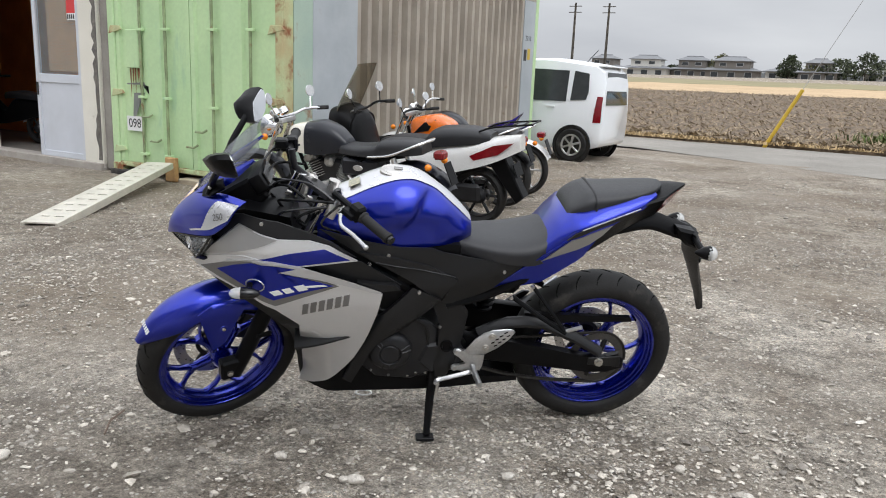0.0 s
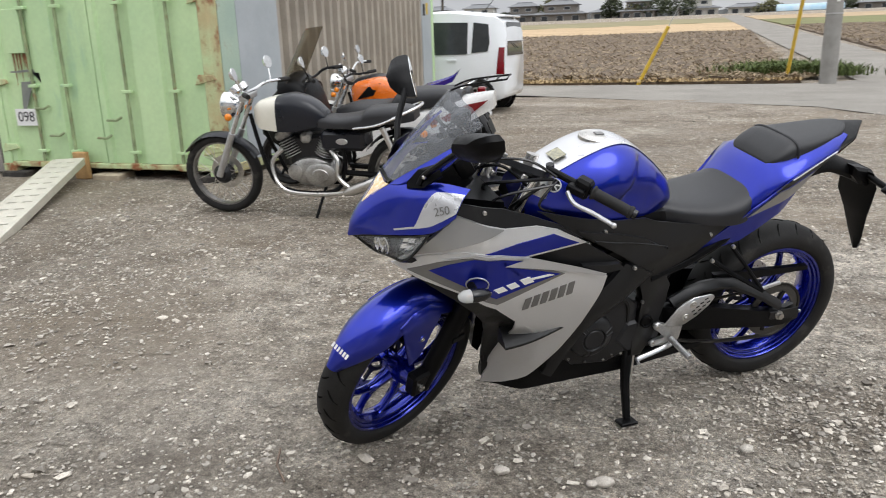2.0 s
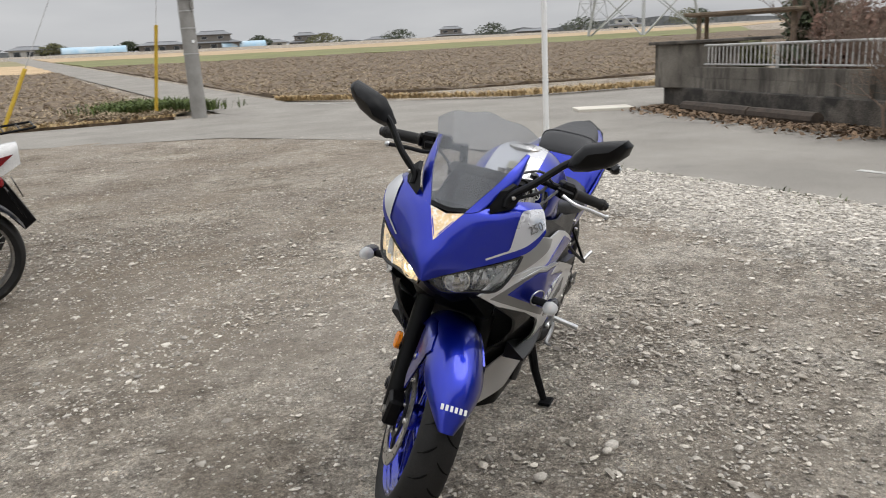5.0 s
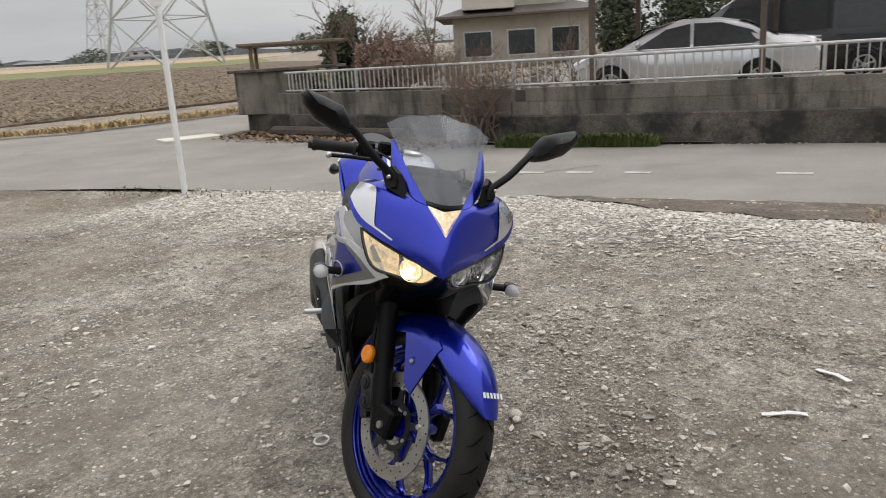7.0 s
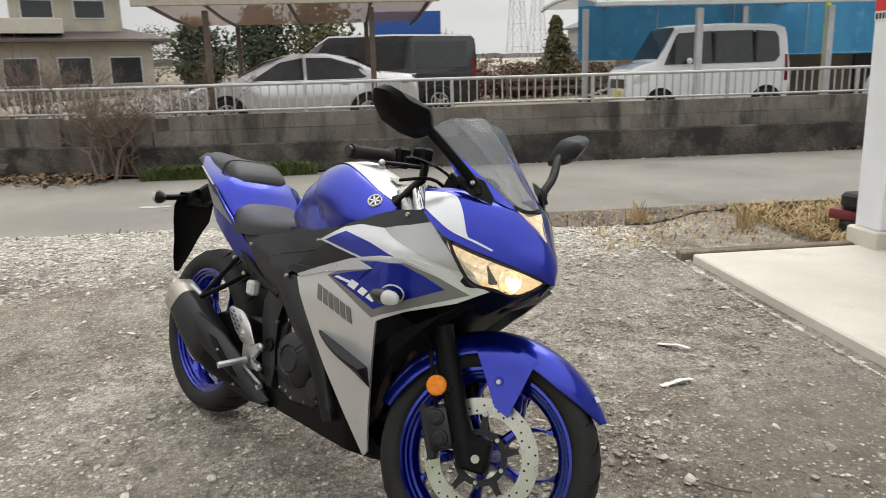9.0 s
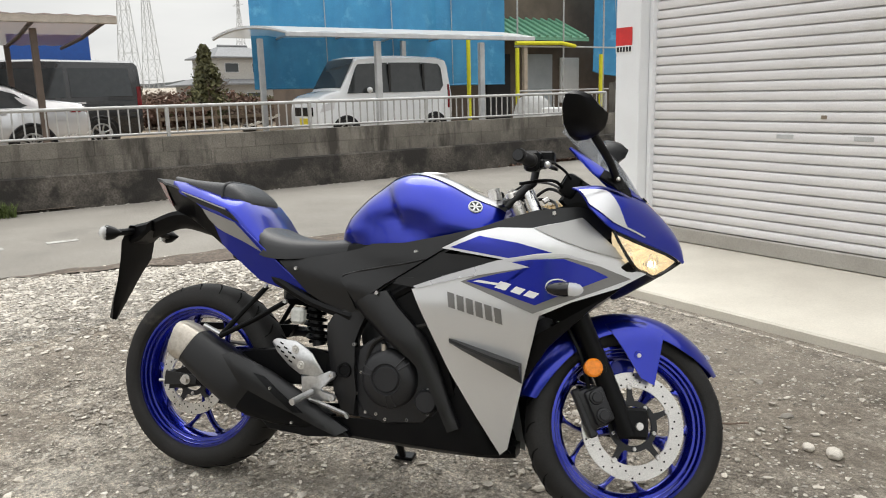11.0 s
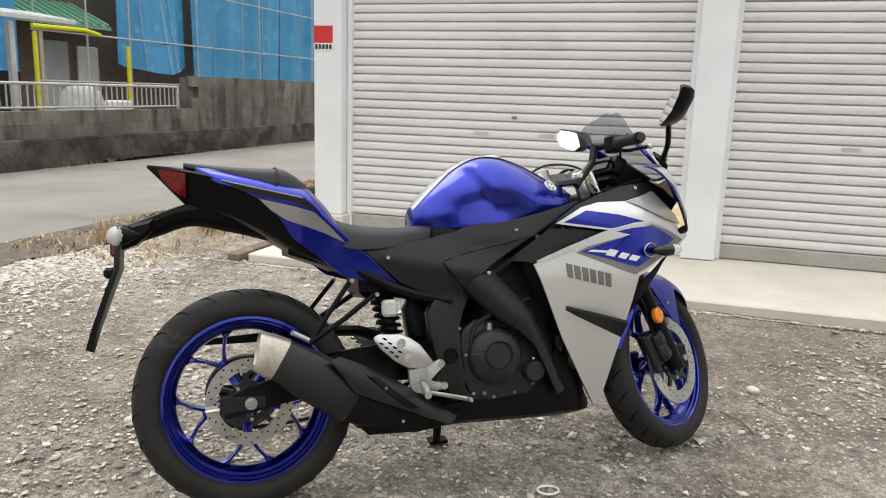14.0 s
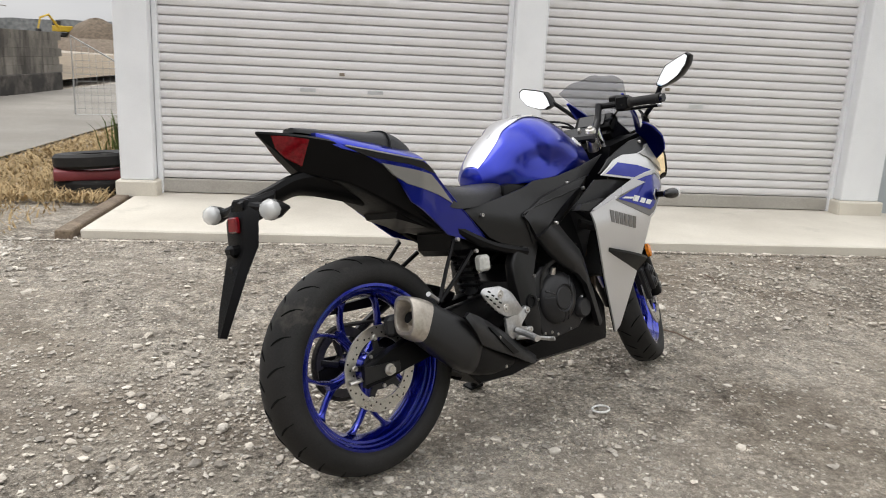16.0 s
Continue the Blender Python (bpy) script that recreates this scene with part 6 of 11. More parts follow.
bpart("tail_cowl", loft(B(), [[(x, -wb * 0.86, zb), (x, -wb, zb + 0.06 * (zs - zb)), (x, -ws, zs - 0.003), (x, -ws * 0.93, zs + 0.003), (x, 0, zt), (x, ws * 0.93, zs + 0.003), (x, ws, zs - 0.003), (x, wb, zb + 0.06 * (zs - zb)), (x, wb * 0.86, zb)]
                             for x, ws, zs, wb, zb, zt in [tail_row(-0.30 + 0.513 * i / 26) for i in range(27)]]), BLACK, "black pointed tail cowl", angle=30)
arm = smooth_line([(-0.12, 0, 0.80), (-0.02, 0, 0.825), (0.10, 0, 0.845), (0.20, 0, 0.815), (0.29, 0, 0.785)], 5)
hanger = bpart("plate_hanger", tube(B(), arm, 0.03, 10, radii=[0.045 - 0.012 * i / 20 for i in range(21)], flat=0.55), BLACK, "black rear mudguard and plate hanger")
bpart("hanger_flap", loft(B(), [[(x, -w, z), (x + 0.016, -w * 0.6, z + 0.004), (x + 0.016, w * 0.6, z + 0.004), (x, w, z), (x - 0.006, 0, z - 0.004)] for x, w, z in ((0.262, 0.075, 0.815), (0.285, 0.085, 0.76), (0.29, 0.080, 0.70), (0.318, 0.055, 0.63), (0.352, 0.034, 0.54), (0.372, 0.012, 0.478))]), BLACK, "tapered black mudguard flap", parent=hanger)
bpart("rear_reflector", box(B(), 0.30, 0.315, -0.022, 0.022, 0.735, 0.775, 0.004), RED_LENS, "square red reflector", parent=hanger)
bpart("plate_lamp", box(B(), 0.29, 0.335, -0.02, 0.02, 0.675, 0.705, 0.008), BLACK, parent=hanger)
bpart("rubber_stop", lathe(B(), [(0, 0.022), (0.010, 0.022), (0.013, 0.017), (0.013, 0)], 12, pose(0.312, 0.0, 0.640, 0, 90, 0)), BLACK, parent=hanger)
bpart("hanger_brace", prism(B(), [(0.20, 0.835), (0.285, 0.815), (0.300, 0.745), (0.245, 0.765), (0.205, 0.80)], -0.050, 0.050, 0.010), BLACK, "black bracket over the flap", parent=hanger)
for s in (-1, 1):
    ri = bpart("rear_indicator", tube(B(), [(0.275, s * 0.03, 0.800), (0.268, s * 0.085, 0.792), (0.266, s * 0.142, 0.786)], 0.015, 10, radii=[0.014, 0.012, 0.012]), BLACK, "rear indicator on a black stalk", parent=hanger)
    bpart("indicator_housing", tube(B(), [(0.286, s * 0.152, 0.785), (0.262, s * 0.151, 0.785), (0.232, s * 0.148, 0.786)], 0.02, 12, radii=[0.027, 0.021, 0.004]), BLACK, parent=ri)
    bpart("rear_lens", ball(B(), (0.288, s * 0.152, 0.785), 0.029, 2, (0.9, 1.05, 0.92)), MILKY, "clear indicator lens", parent=ri)
    bpart("indicator_reflector", ball(B(), (0.286, s * 0.152, 0.785), 0.024, 2, (0.5, 1, 0.9)), CHROME, parent=ri)

# ---- frame, swingarm, engine ----
for s in (-1, 1):
    bpart("frame_rail", tube(B(), smooth_line([(-1.08, s * 0.05, 0.84), (-0.95, s * 0.12, 0.74), (-0.78, s * 0.135, 0.64), (-0.66, s * 0.118, 0.57), (-0.60, s * 0.11, 0.54)]), 0.022, 10), BLACK, "black tubular frame rail")
    bpart("subframe", tube(B(), smooth_line([(-0.63, s * 0.135, 0.56), (-0.48, s * 0.125, 0.60), (-0.32, s * 0.115, 0.68), (-0.12, s * 0.09, 0.80)]), 0.016, 8), BLACK, "black rear subframe tube")
    spar = [(-0.575, 0.574), (-0.64, 0.584), (-0.712, 0.622), (-0.690, 0.575), (-0.652, 0.530), (-0.638, 0.49), (-0.640, 0.44), (-0.656, 0.40), (-0.650, 0.33), (-0.662, 0.262), (-0.612, 0.262), (-0.585, 0.33), (-0.570, 0.40), (-0.556, 0.47), (-0.548, 0.53)]
    pl = bpart("pivot_plate", prism(B(), spar, min(s * 0.108, s * 0.146), max(s * 0.108, s * 0.146), 0.009, None, 2), GREY_PLASTIC, "black frame pivot plate", angle=50)
    bpart("pivot_ring", lathe(B(), [(0.0, 0.002), (0.015, 0.002), (0.017, 0.007), (0.022, 0.007), (0.024, 0.0)], 22, Matrix.Translation((-0.617, s * 0.146, 0.398)) @ pose(0, 0, 0, -90 * s)), BLACK, parent=pl)
    screw(pl, Vector((-0.646, s * 0.147, 0.478)), s, 0.006, GREY)

    if s < 0:
        sa = [(-0.60, 0.44), (-0.469, 0.412), (-0.397, 0.402), (-0.25, 0.372), (-0.10, 0.336), (0.065, 0.312), (0.066, 0.278), (0.0, 0.266), (-0.064, 0.265), (-0.226, 0.288), (-0.384, 0.310), (-0.60, 0.335)]
    else:
        sa = [(-0.60, 0.44), (-0.45, 0.45), (-0.25, 0.43), (-0.10, 0.372), (-0.05, 0.362), (0.036, 0.334), (0.036, 0.275), (-0.03, 0.285), (-0.10, 0.300), (-0.30, 0.33), (-0.60, 0.34)]
    sw = bpart("swingarm", prism(B(), sa, min(s * 0.083, s * 0.120), max(s * 0.083, s * 0.120), 0.006), BLACK, "black steel swingarm", angle=50)
    if s < 0:
        arch = ladder([(-0.50, 0.425), (-0.440, 0.455), (-0.391, 0.472), (-0.32, 0.476), (-0.262, 0.468), (-0.20, 0.440), (-0.12, 0.400), (-0.03, 0.345)], 28)
        bpart("swingarm_brace", tube(B(), [(x, -0.104, z) for x, z in arch], 0.022, 8, flat=0.62), GREY_PLASTIC, "arched black swingarm brace", parent=sw)
    bpart("adjuster_plate", prism(B(), [(0.046, 0.336), (0.050, 0.290), (-0.075, 0.300), (-0.075, 0.330)], min(s * 0.119, s * 0.1235), max(s * 0.119, s * 0.1235), 0.001), GREY_PLASTIC, parent=sw)
    bpart("axle_nut", cyl(B(), (-0.035, s * 0.115, 0.313), (-0.035, s * 0.138, 0.313), 0.0125, seg=6), STEEL, parent=sw)
    bpart("axle_washer", cyl(B(), (-0.035, s * 0.117, 0.313), (-0.035, s * 0.1265, 0.313), 0.017, seg=16), STEEL, parent=sw)
    bpart("chain_adjuster", cyl(B(), (0.045, s * 0.10, 0.30), (0.085, s * 0.10, 0.298), 0.006, seg=8), STEEL, parent=sw)
    # passenger peg bracket
    pb = bpart("peg_bracket", tube(B(), [(-0.395, s * 0.125, 0.592), (-0.30, s * 0.150, 0.530), (-0.195, s * 0.178, 0.472)], 0.0095, 8, flat=0.7), BLACK, "black passenger footrest bracket")
    bpart("bracket_strut", tube(B(), [(-0.325, s * 0.125, 0.635), (-0.26, s * 0.150, 0.555), (-0.195, s * 0.178, 0.472)], 0.0085, 8, flat=0.7), BLACK, parent=pb)
    bpart("passenger_peg", tube(B(), [(-0.20, s * 0.172, 0.475), (-0.165, s * 0.185, 0.495), (-0.145, s * 0.193, 0.506)], 0.0075, 8), ALLOY, "folded alloy passenger peg", parent=pb)
    for x, z in ((-0.40, 0.593), (-0.328, 0.637)):
        screw(pb, Vector((x, s * 0.141, z)), s, 0.007)
    # rider's footrest
    plate = [(-0.376, 0.466), (-0.382, 0.475), (-0.394, 0.480), (-0.46, 0.476), (-0.487, 0.462), (-0.516, 0.442), (-0.556, 0.386), (-0.532, 0.373), (-0.478, 0.375), (-0.436, 0.400), (-0.398, 0.437)]
    rs = bpart("heel_plate", prism(B(), plate, min(s * 0.160, s * 0.167), max(s * 0.160, s * 0.167), 0.0025), ALLOY, "drilled alloy heel plate", angle=60)
    for i in range(4):
        for j in range(3):
            x, z = -0.400 - 0.0145 * i - 0.0105 * (j - 1), 0.450 - 0.0135 * i + 0.0125 * (j - 1) + 0.003
            bpart("slot", box(B(), -0.0068, 0.0068, -0.0015, 0.0015, -0.0026, 0.0026, 0.001, pose(x, s * 0.1665, z, 0, -25, 0)), GROOVE, parent=rs)
    for x, z in ((-0.459, 0.450), (-0.479, 0.403)):
        bpart("washer", lathe(B(), [(0.006, 0.0015), (0.0125, 0.0015), (0.0135, 0)], 18, Matrix.Translation((x, s * 0.167, z)) @ pose(0, 0, 0, -90 * s)), STEEL, parent=rs)
        screw(rs, Vector((x, s * 0.168, z)), s, 0.0062)
    cast = [(-0.478, 0.372), (-0.537, 0.374), (-0.560, 0.386), (-0.574, 0.393), (-0.588, 0.390), (-0.594, 0.379), (-0.586, 0.367), (-0.556, 0.350), (-0.541, 0.337), (-0.548, 0.326), (-0.587, 0.325), (-0.597, 0.315), (-0.592, 0.303), (-0.544, 0.300), (-0.514, 0.301), (-0.490, 0.301), (-0.482, 0.325)]
    hang = bpart("footrest_hanger", prism(B(), cast, min(s * 0.147, s * 0.161), max(s * 0.147, s * 0.161), 0.004, None, 2), ALLOY, "alloy footrest hanger", angle=60)
    for q in ((-0.580, 0.379), (-0.586, 0.314)):
        bpart("boss", lathe(B(), [(0.005, 0.005), (0.010, 0.005), (0.012, 0.0)], 16, Matrix.Translation((q[0], s * 0.160, q[1])) @ pose(0, 0, 0, -90 * s)), ALLOY, parent=hang)
        screw(hang, Vector((q[0], s * 0.161, q[1])), s, 0.0058)
    bpart("footpeg", tube(B(), [(-0.52, s * 0.165, 0.325), (-0.515, s * 0.21, 0.318), (-0.505, s * 0.258, 0.308)], 0.0105, 10), ALLOY, "knurled alloy footpeg", parent=hang)
    bpart("pedal", tube(B(), smooth_line([(-0.515, s * 0.165, 0.302), (-0.549, s * 0.172, 0.297), (-0.60, s * 0.176, 0.285), (-0.645, s * 0.178, 0.273), (-0.655, s * 0.20, 0.272)]), 0.0085, 8, flat=0.6), ALLOY, "alloy foot pedal", parent=hang)
bpart("swingarm_pivot", cyl(B(), (-0.575, -0.13, 0.395), (-0.575, 0.13, 0.395), 0.03, seg=12), BLACK)
bpart("rear_hugger", panel([(-0.33, 0.50), (0.075, 0.482), (0.08, 0.465), (-0.10, 0.462), (-0.30, 0.455)], lambda x, z: 0.085, -1, 0, 0.02, 2), BLACK, "black chain guard")
bpart("shock_body", tube(B(), [(-0.44, 0.03, 0.60), (-0.47, 0.03, 0.45)], 0.022, 12), CAST, "rear shock absorber")
coil = [Vector((-0.44, 0.03, 0.585)).lerp(Vector((-0.468, 0.03, 0.46)), i / 60) + Vector((0.034 * math.cos(i * 0.628), 0.034 * math.sin(i * 0.628), 0)) for i in range(61)]
bpart("shock_spring", tube(B(), coil, 0.006, 6), BLACK, "black coil spring")
bpart("fluid_bottle", box(B(), -0.462, -0.418, 0.105, 0.14, 0.525, 0.575, 0.008), surf("milky_plastic", (0.6, 0.6, 0.56), rough=0.4), "milky brake fluid bottle")
bpart("rear_caliper", box(B(), -0.13, -0.055, 0.082, 0.122, 0.395, 0.455, 0.012), CAST, "black rear brake caliper")
eng = bpart("crankcase", loft(B(), [[(-0.93, y, 0.30), (-0.95, y, 0.40), (-0.88, y, 0.49), (-0.74, y, 0.50), (-0.62, y, 0.46), (-0.60, y, 0.33), (-0.66, y, 0.26), (-0.85, y, 0.245)] for y in (-0.125, -0.11, 0.11, 0.125)]), CAST, "black engine crankcase", angle=25)
bpart("cylinder_block", box(B(), -0.08, 0.08, -0.12, 0.12, -0.02, 0.22, 0.015, pose(-0.86, 0, 0.46, 0, -28, 0), 2), CAST, "black cylinder block", parent=eng)
bpart("cylinder_head", box(B(), -0.09, 0.09, -0.125, 0.125, 0.205, 0.30, 0.02, pose(-0.86, 0, 0.46, 0, -28, 0), 2), CAST, parent=eng)
case = [(-0.655, 0.465), (-0.70, 0.500), (-0.80, 0.495), (-0.87, 0.46), (-0.912, 0.40), (-0.918, 0.31), (-0.87, 0.262), (-0.74, 0.250), (-0.675, 0.280), (-0.645, 0.34)]
for s, c, r in ((1, Vector((-0.762, 0.134, 0.386)), 0.090), (-1, Vector((-0.82, -0.134, 0.375)), 0.080)):
    bpart("side_case", prism(B(), case, min(s * 0.112, s * 0.136), max(s * 0.112, s * 0.136), 0.007, None, 2), CAST, "black engine side case", parent=eng, angle=50)
    m = Matrix.Translation(c) @ pose(0, 0, 0, -90 * s)
    prof = [(0, 0.036), (r * 0.40, 0.036), (r * 0.43, 0.034), (r * 0.445, 0.031), (r * 0.48, 0.031), (r * 0.52, 0.036), (r * 0.56, 0.035), (r * 0.74, 0.030), (r * 0.90, 0.022), (r * 0.98, 0.010), (r, 0.0)]
    cv = bpart("clutch_cover" if s > 0 else "generator_cover", lathe(B(), prof, 40, m), CAST, "round black engine cover", parent=eng, angle=35)
    for a0 in (8, 24, 128, 142, 250, 268):
        a = radians(a0)
        bpart("rib", tube(B(), [c + Vector((r * 0.54 * math.cos(a), s * 0.035, r * 0.54 * math.sin(a))), c + Vector((r * 0.93 * math.cos(a), s * 0.021, r * 0.93 * math.sin(a)))], 0.0035, 6), CAST, parent=cv)
    for x, z in ((-0.668, 0.395), (-0.655, 0.33), (-0.687, 0.277), (-0.722, 0.275), (-0.752, 0.262), (-0.821, 0.267), (-0.885, 0.290), (-0.902, 0.360), (-0.858, 0.458), (-0.700, 0.478)):
        screw(eng, Vector((x, s * 0.134, z)), s, 0.0052, GREY if x < -0.8 else STEEL)
lever = bpart("clutch_arm", prism(B(), [(-0.868, 0.352), (-0.888, 0.372), (-0.905, 0.345), (-0.885, 0.330)], 0.136, 0.150, 0.003), ALLOY, "bare metal clutch arm", parent=eng)
bpart("oil_cap", tube(B(), [(-0.744, 0.134, 0.455), (-0.744, 0.142, 0.468), (-0.743, 0.147, 0.478), (-0.743, 0.150, 0.490)], 0.011, 12, radii=[0.015, 0.012, 0.009, 0.009]), STEEL, "steel oil filler cap", parent=eng)
bpart("water_pump", lathe(B(), [(0, 0.04), (0.03, 0.04), (0.036, 0.03), (0.038, 0)], 18, pose(-0.885, 0.12, 0.33, -90)), CAST, parent=eng)
bpart("sprocket_cover", prism(B(), [(-0.69, 0.40), (-0.58, 0.42), (-0.54, 0.36), (-0.57, 0.29), (-0.67, 0.28), (-0.72, 0.33)], -0.145, -0.11, 0.01), CAST, "black front sprocket cover", parent=eng)
bpart("radiator", box(B(), -0.02, 0.02, -0.14, 0.14, -0.14, 0.14, 0.006, pose(-1.08, 0, 0.55, 0, -18, 0)), surf("radiator_core", (0.03, 0.03, 0.03), scale=200, rough=0.6), "black radiator")
for s in (-1, 1):
    bpart("header_pipe", tube(B(), smooth_line([(-1.0, s * 0.05, 0.56), (-1.07, s * 0.05, 0.45), (-1.05, s * 0.05, 0.30), (-0.95, s * 0.045, 0.235), (-0.70, s * 0.03, 0.225), (-0.5, 0.05, 0.23)]), 0.019, 10), surf("burnt_pipe", (0.20, 0.15, 0.11), (0.10, 0.075, 0.06), scale=12, rough=0.4, metal=0.8), "heat-tinted exhaust header")
    bpart("coolant_hose", tube(B(), smooth_line([(-1.06, s * 0.12, 0.62), (-1.0, s * 0.15, 0.60), (-0.93, s * 0.13, 0.62)]), 0.016, 8), RUBBER)
    bpart("engine_hose", tube(B(), smooth_line([(-0.90, s * 0.14, 0.56), (-0.80, s * 0.155, 0.53), (-0.70, s * 0.14, 0.48), (-0.68, s * 0.13, 0.36)]), 0.007, 6), RUBBER)
bpart("airbox", box(B(), -0.95, -0.58, -0.115, 0.115, 0.60, 0.79, 0.03, None, 2), BLACK, "black airbox under the tank")
bpart("battery_box", box(B(), -0.58, -0.36, -0.10, 0.10, 0.58, 0.73, 0.02), BLACK)
# silencer, on the right
def muffler_ring(p, w, h, tilt, n=16):
    out = []
    for i in range(n):
        a = 2 * math.pi * i / n
        y = w * math.copysign(abs(math.cos(a)) ** 0.6, math.cos(a))
        z = h * math.copysign(abs(math.sin(a)) ** 0.6, math.sin(a))
        out.append((p[0] - z * math.sin(radians(tilt)), p[1] + y - 0.15 * z, p[2] + z * math.cos(radians(tilt))))
    return out


def can(rows):
    return loft(B(), [muffler_ring(p, w, h, tilt_, 24) for p, w, h, tilt_ in rows])


CAP_STEEL = surf("worn_steel_cap", (0.50, 0.46, 0.40), (0.40, 0.36, 0.31), scale=10, rough=0.36, metal=0.75, stain=(0.30, 0.26, 0.21), stain_scale=9, stain_at=0.66)
mf = bpart("silencer", can([((-0.318, 0.160, 0.300), 0.040, 0.058, 35), ((-0.305, 0.166, 0.309), 0.049, 0.070, 35), ((-0.27, 0.171, 0.332), 0.051, 0.072, 35), ((-0.19, 0.179, 0.384), 0.050, 0.068, 34), ((-0.115, 0.185, 0.434), 0.047, 0.059, 33), ((-0.102, 0.186, 0.441), 0.045, 0.057, 33)]), GREY_PLASTIC, "matt black silencer", angle=40)
bpart("silencer_tip", can([((-0.110, 0.186, 0.436), 0.0475, 0.0600, 33), ((-0.080, 0.189, 0.450), 0.0470, 0.0585, 24), ((-0.056, 0.191, 0.461), 0.0450, 0.0555, 14), ((-0.050, 0.192, 0.463), 0.0410, 0.0510, 13), ((-0.050, 0.192, 0.463), 0.0345, 0.0430, 13), ((-0.056, 0.191, 0.461), 0.0310, 0.0390, 13), ((-0.090, 0.187, 0.445), 0.0270, 0.0330, 20)]), CAP_STEEL, "worn steel silencer end cap", parent=mf, angle=40)
bpart("front_chamber", can([((-0.56, 0.105, 0.232), 0.022, 0.022, 20), ((-0.50, 0.118, 0.240), 0.032, 0.036, 26), ((-0.42, 0.135, 0.258), 0.042, 0.052, 32), ((-0.345, 0.154, 0.284), 0.046, 0.062, 35), ((-0.312, 0.161, 0.303), 0.046, 0.064, 35)]), BLACK, "black front chamber of the exhaust", parent=mf, angle=40)
tipd = Vector((0.88, 0.10, 0.47)).normalized()
tc0 = Vector((-0.068, 0.190, 0.455))
bpart("outlet", tube(B(), [tc0 - tipd * 0.03, tc0 + tipd * 0.004], 0.0175, 18, cap=False), CAP_STEEL, parent=mf)
# black plug stands for the darkness inside the pipe
bpart("outlet_bore", tube(B(), [tc0 - tipd * 0.012, tc0 - tipd * 0.002], 0.0165, 16), GROOVE, "black plug in the outlet", parent=mf)


def shield(x, z):
    """Half width of the exhaust shield, folded along its length."""
    mid = 0.395 + 0.60 * (x + 0.27)
    return 0.232 - 0.24 * clampf(-0.28 - x) - 9.0 * clampf(z - mid, 0, 0.06) ** 2 - 0.12 * clampf(mid - z)


bpart("heat_shield", panel([(-0.240, 0.424), (-0.268, 0.432), (-0.325, 0.407), (-0.381, 0.380), (-0.48, 0.320), (-0.56, 0.262), (-0.632, 0.216), (-0.600, 0.198), (-0.54, 0.222), (-0.481, 0.251), (-0.39, 0.290), (-0.305, 0.330), (-0.278, 0.372)], shield, 1, 0, 0.012, 4), GREY_PLASTIC, "black exhaust heat shield", parent=mf, angle=50)
bpart("shield_strip", panel([(-0.345, 0.374), (-0.375, 0.364), (-0.43, 0.318), (-0.50, 0.262), (-0.47, 0.262), (-0.41, 0.312)], shield, 1, 0.004, 0.010, 3), BLACK, parent=mf)
for x, z in ((-0.398, 0.331), (-0.345, 0.250), (-0.455, 0.225)):
    screw(mf, Vector((x, shield(x, z) + (0.001 if z > 0.3 else -0.02), z)), 1, 0.005)
bpart("exhaust_tray", prism(B(), [(-0.315, 0.232), (-0.36, 0.190), (-0.50, 0.184), (-0.64, 0.196), (-0.60, 0.232), (-0.45, 0.246)], 0.02, 0.142, 0.006), BLACK, "black plate under the exhaust", parent=mf)
# side stand, on the left
st = bpart("side_stand", tube(B(), [(-0.655, -0.11, 0.295), (-0.668, -0.165, 0.16), (-0.678, -0.222, 0.062)], 0.016, 10, radii=[0.019, 0.016, 0.013]), BLACK, "black side stand, down")
bpart("stand_foot", box(B(), -0.035, 0.03, -0.03, 0.016, -0.008, 0.004, 0.003, pose(-0.682, -0.226, 0.060, -13, 0, 0)), BLACK, parent=st)
bpart("stand_spring", tube(B(), [(-0.63, -0.125, 0.28), (-0.65, -0.165, 0.17)], 0.006, 6), STEEL, parent=st)

# ---- green container and the white workshop ----
con = thing("shipping_container", at(0, 0, 0), "pale green steel container with rusty door gear beside the parked motorcycles", "container")
C0, C1, CN, CF = -8.36, -5.56, 6.58, 12.85
door_w = (C1 - C0 - 0.24) / 2
for name, a0 in (("door_leaf", C0 + 0.12), ("door_leaf", C0 + 0.12 + door_w)):
    bm = B()
    cols = [a0 + 0.006, a0 + 0.07, a0 + 0.09, a0 + door_w * 0.36, a0 + door_w * 0.38, a0 + door_w * 0.62, a0 + door_w * 0.64, a0 + door_w - 0.09, a0 + door_w - 0.07, a0 + door_w - 0.006]
    dep = [0, 0, 0.03, 0.03, 0, 0, 0.03, 0.03, 0, 0]
    loft(bm, [[(a, CN + d, 0.16), (a, CN + d, 2.60), (a, CN + 0.07, 2.60), (a, CN + 0.07, 0.16)] for a, d in zip(cols, dep)])
    part(name, bm, LIME, con, "pale green steel door leaf with faint stains", angle=20)
for a in (C0 + 0.60, C0 + 1.03, C0 + 1.78, C0 + 2.35):
    bar = part("lock_bar", tube(B(), [(a, CN - 0.03, 0.12), (a, CN - 0.03, 2.58)], 0.017, 8), BAR_GREEN, con, "vertical green locking bar")
    for z in (0.28, 0.95 if a < -7 else 0.88, 1.72):
        part("bar_bracket", box(B(), a - 0.05, a + 0.06, CN - 0.052, CN, z - 0.016, z + 0.016, 0.005), LIME, bar)
    part("cam_keeper", box(B(), a - 0.05, a + 0.05, CN - 0.06, CN, 0.10, 0.17, 0.01), LIME_RUST, bar)
